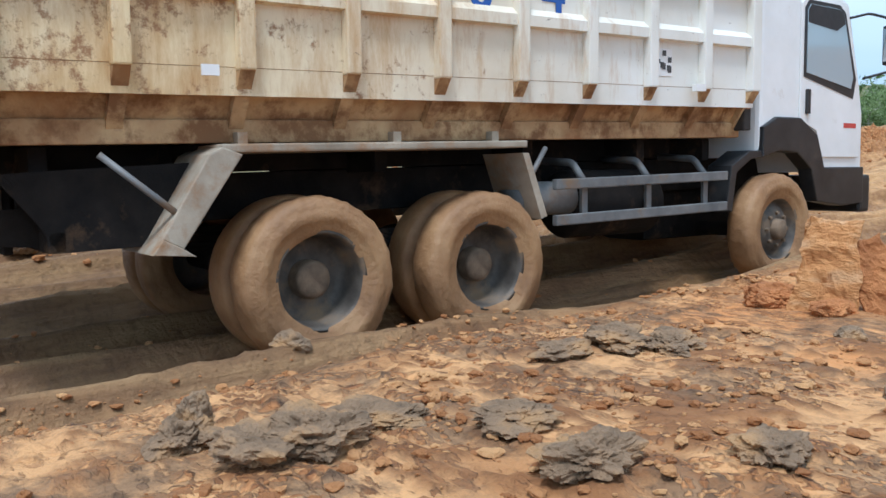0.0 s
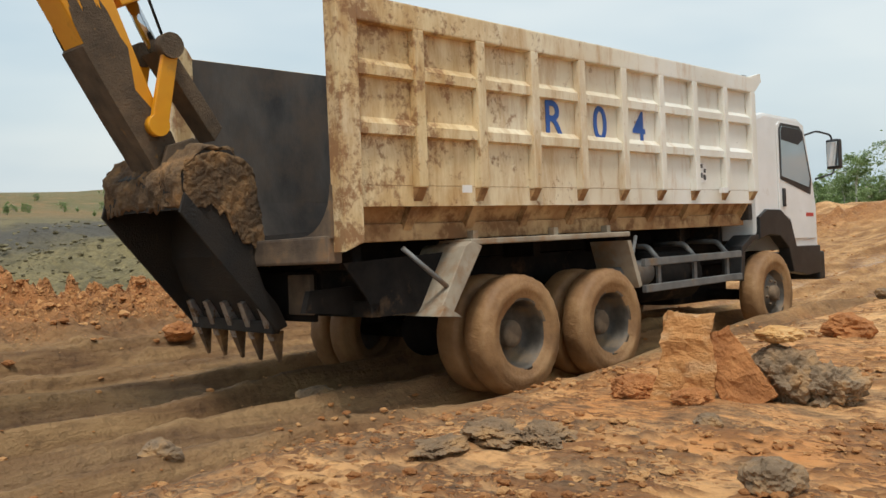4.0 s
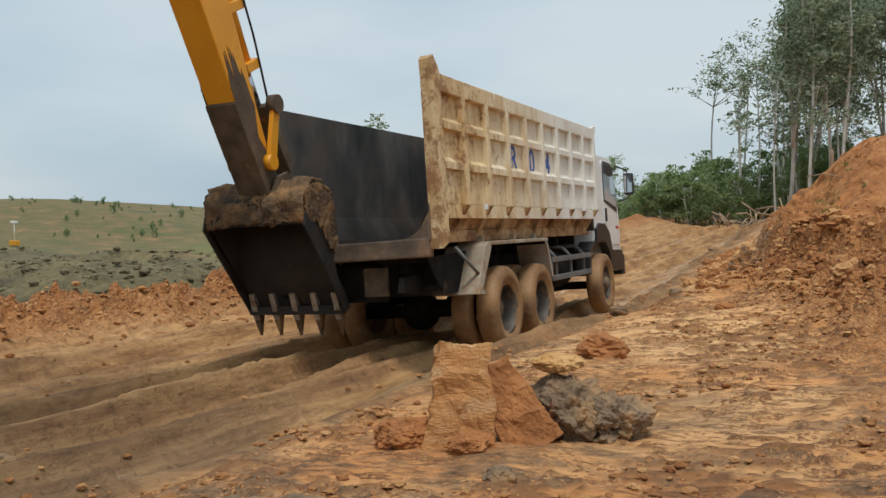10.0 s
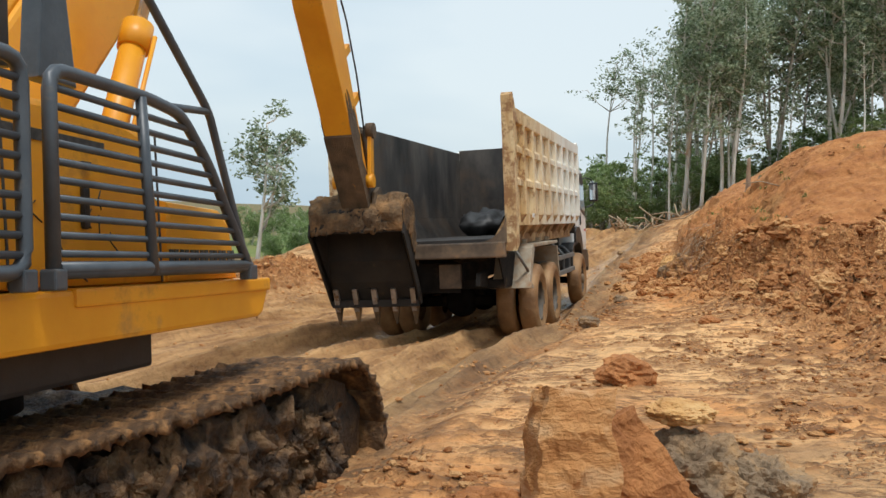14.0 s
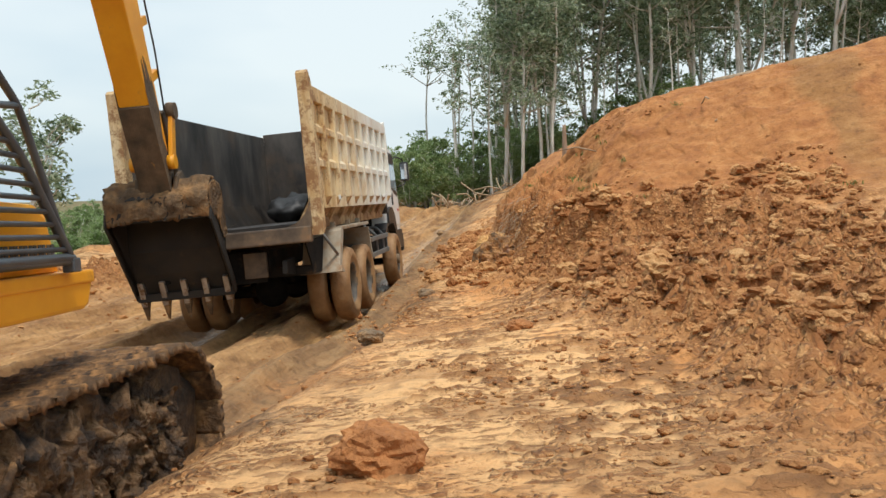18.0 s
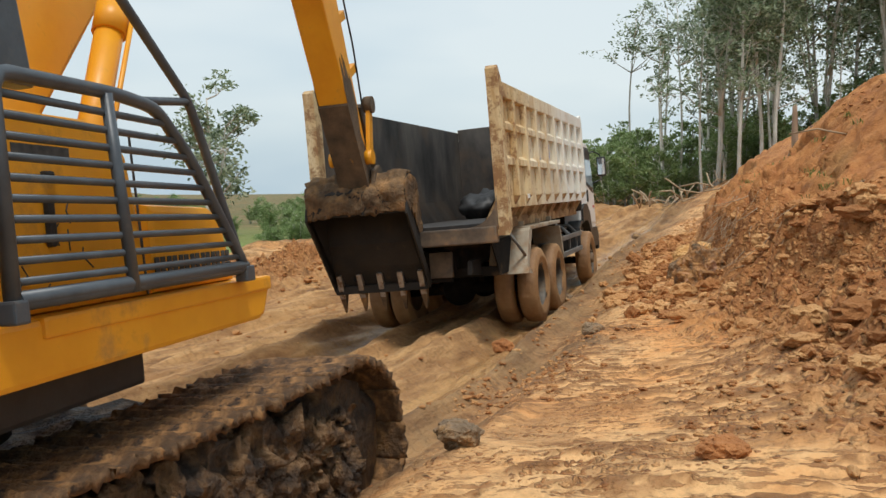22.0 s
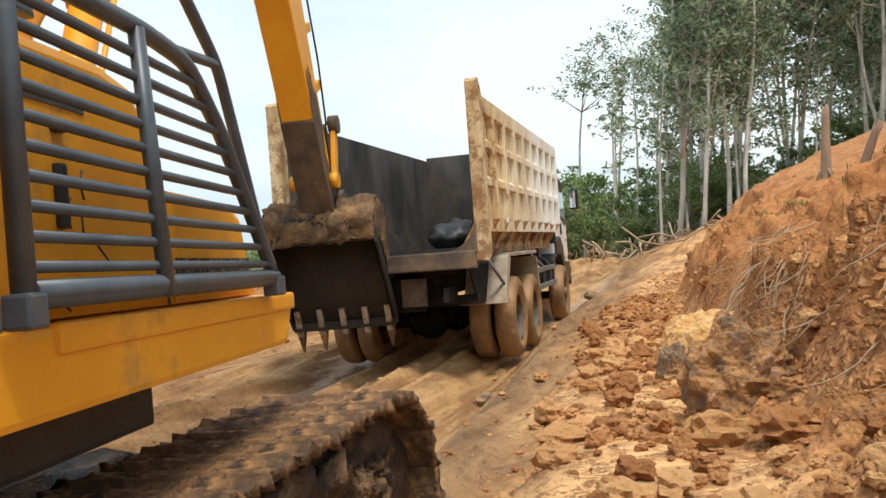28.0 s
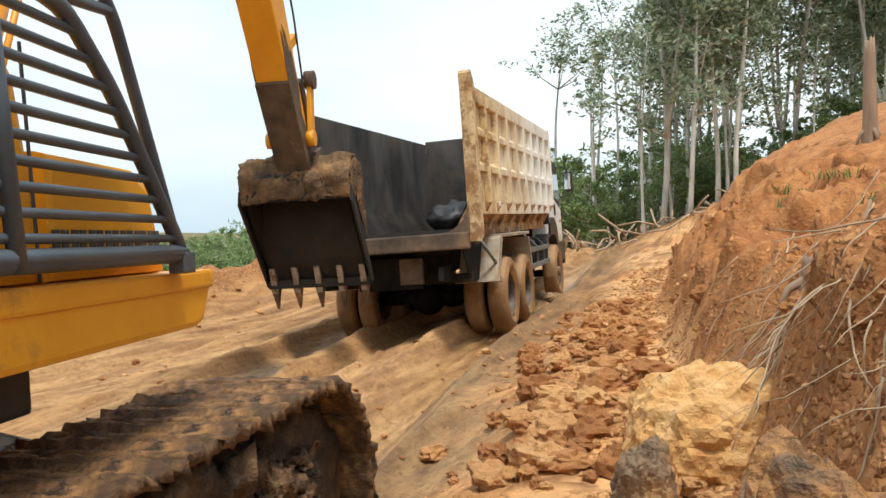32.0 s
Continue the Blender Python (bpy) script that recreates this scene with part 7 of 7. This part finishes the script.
for x, y, s in ((-5.2, 49.5, 0.8), (-6.3, 51.5, 0.75), (-7.4, 50.5, 0.6), (-3.6, 51.5, 1.0), (-8.6, 52.5, 0.55)):
    tree(BUSH[int(s * 10) % 3], x, y, s, 170 * s, "tall leafy thicket beside the wood", "undergrowth of the wood", "shrub")
for k in range(44):
    a, d = radians(13 + 15 * rs.rand()), 80 + 22 * rs.rand()
    tree(BUSH[k % 3], 5 - d * math.sin(a), d * math.cos(a), 1.05 + 0.35 * rs.rand(), 360 * rs.rand(), "green bushy tree beyond the road's crest", "far trees", "far_tree")
for k in range(56):
    a = radians(24 + 17 * rs.rand() if k < 44 else 64 + 10 * rs.rand())
    d = 105 + 50 * rs.rand()
    tree(BUSH[k % 3], -d * math.sin(a), d * math.cos(a), (0.5 + 0.6 * rs.rand()) * (1 if k < 44 else 0.35), 360 * rs.rand(), "far bushy tree on the skyline", "far trees", "far_tree")
for k in range(120):
    a, d = radians(43 + 25 * rs.rand()), 115 + 90 * rs.rand() ** 0.6
    tree(BUSH[k % 3], -d * math.sin(a), d * math.cos(a), 0.14 + 0.3 * rs.rand() ** 2, 360 * rs.rand(), "low scrub bush on the far grassy hill", "scrub on the hill", "far_bush")
# a lamp trailer out on the pit's edge
tl = thing("lighting_tower", "small yellow mast light trailer standing far off", "light tower", "", Matrix.Translation((-96, 71, on_soil(-96, 71))) @ Matrix.Scale(0.66, 4))
part("trailer", box(-0.9, 0.9, -0.6, 0.6, 0.3, 1.3, 0.1), M_yellow, tl)
part("mast", rod((0, 0, 1.2), (0, 0, 5.0), 0.08, 8), M_label, tl)
part("lamp_bar", box(-0.9, 0.9, -0.2, 0.2, 4.7, 5.2, 0.05), M_label, tl)


# ---- what moves ----
def haul_at(t):
    ts = [r[0] for r in HAUL]
    v = [float(np.interp(t, ts, [r[k] for r in HAUL])) for k in range(1, 7)]
    return pose(*v)


# where the digger's slew ring stands behind the lorry: seconds, across, along, depth, pitch, roll
STAND = [(0, -0.05, -9.59, -0.06, -1.18, 1.26), (12, -0.05, -9.59, -0.06, -1.18, 1.26), (13, -0.05, -9.59, -0.06, -1.18, 1.26), (13.5, 0.01, -9.75, -0.08, -1.15, 0.55), (14, 0.08, -9.85, -0.11, -1.11, -0.16), (14.5, 0.15, -9.96, -0.14, -1.08, -0.86), (15, 0.21, -9.85, -0.16, -1.05, -1.57), (15.5, 0.2, -9.66, -0.15, -0.94, -1.29), (17.5, 0.18, -9.38, -0.13, -0.52, -0.15), (18, 0.17, -9.25, -0.12, -0.41, 0.13), (18.5, 0.19, -9.23, -0.11, -0.29, 0.21), (19, 0.21, -9.25, -0.11, -0.17, 0.28), (20, 0.24, -9.3, -0.1, 0.07, 0.43), (21, 0.31, -9.46, -0.11, 0.21, 0.13), (22, 0.37, -9.41, -0.11, 0.34, -0.16), (23, 0.44, -9.27, -0.12, 0.48, -0.46), (24, 0.46, -9.18, -0.1, -0.08, -0.59), (25, 0.49, -9.23, -0.09, -0.64, -0.73), (25.5, 0.51, -9.39, -0.11, -0.46, -0.76), (27.5, 0.59, -9.26, -0.21, 0.25, -0.88), (28, 0.61, -9.28, -0.23, 0.43, -0.91), (29, 0.64, -9.44, -0.23, 0.57, -0.34), (30, 0.66, -9.69, -0.24, 0.71, 0.24), (31, 0.68, -9.93, -0.19, 0.49, 0.58), (32, 0.69, -10.27, -0.14, 0.28, 0.92)]
# the bucket pin at the lorry's tail: seconds, across, along, up
HOLD = [(0, -0.6, -2.45, 1.9), (2.5, -0.55, -2.45, 1.9), (6, -0.16, -2.45, 1.9), (9, -0.46, -2.45, 1.86), (11, -0.67, -2.45, 1.9), (13, -0.59, -2.45, 1.82), (15, -0.68, -2.45, 1.81), (18, -0.5, -2.45, 1.86), (20, -0.43, -2.45, 1.88), (21, -0.41, -2.45, 1.89), (23, -0.36, -2.45, 1.9), (25, -0.39, -2.45, 1.84), (28, -0.44, -2.45, 1.82), (30, -0.28, -2.7, 2.01), (32, -0.43, -3.15, 2.09)]


def stand_at(t):
    return [float(np.interp(t, [g[0] for g in STAND], [g[k] for g in STAND])) for k in (1, 2, 3, 4, 5)]


def grip_at(t):
    """The bucket pin in the space of the digger's level ring."""
    v = [float(np.interp(t, [h[0] for h in HOLD], [h[k] for h in HOLD])) for k in (1, 2, 3)]
    x, y, z, rx, ry = stand_at(t)
    return pose(x, y, z, rx, ry).inverted() @ Vector(v)


def digger_at(t):
    x, y, z, rx, ry = stand_at(t)
    g = grip_at(t)
    return haul_at(t) @ pose(x, y, z, rx, ry) @ pose(0, 0, 0, 0, 0, math.degrees(math.atan2(-g.x, g.y)) - SLEW)


def reach(t):
    """Boom, stick and bucket poses in the digger's space; the bucket keeps to the lorry's tail."""
    g = grip_at(t)
    r, h = math.hypot(g.x, g.y), g.z
    dy, dz = r - FOOT[0], h - FOOT[1]
    d = math.hypot(dy, dz)
    a = math.acos((L1 ** 2 + d ** 2 - L2 ** 2) / (2 * L1 * d))
    up = math.atan2(dz, dy) + a
    tip = (FOOT[0] + L1 * math.cos(up), FOOT[1] + L1 * math.sin(up))
    down = math.atan2(h - tip[1], r - tip[0])
    return (HOUSE @ pose(0, FOOT[0], FOOT[1], math.degrees(up)), HOUSE @ pose(0, tip[0], tip[1], math.degrees(down)), HOUSE @ pose(0, r, h))


def motions():
    walk(lorry, [(r[0], pose(*r[1:])) for r in HAUL])
    fine = [k * 0.5 for k in range(65)]
    gone, last, spins = 0.0, haul_at(0).translation, []
    for t in fine:
        p = haul_at(t).translation
        gone += (p - last).length
        last = p
        spins.append((t, gone))
    for ob, (x, y, z) in zip(WHEELS, WHEEL_AT):
        walk(ob, [(t, pose(x, y, z, -math.degrees(g / 0.525))) for t, g in spins])
    walk(digger, [(t, digger_at(t)) for t in fine])
    for k, ob in enumerate((boom, stick, bucket_ob)):
        walk(ob, [(t, reach(t)[k]) for t in fine])
    quick = [k * 0.25 for k in range(129)]
    gone, last, run = 0.0, digger_at(0).translation, []
    for t in quick:
        p = digger_at(t).translation
        gone += (p - last).length * (1 if p.y >= last.y else -1)
        last = p
        run.append((t, gone))
    for ob, x, s in SHOE_OBS:
        rows = []
        for t, g in run:
            y, z, a = on_loop(s + g)
            rows.append((t, pose(x, y, z, a)))
        walk(ob, rows)


motions()
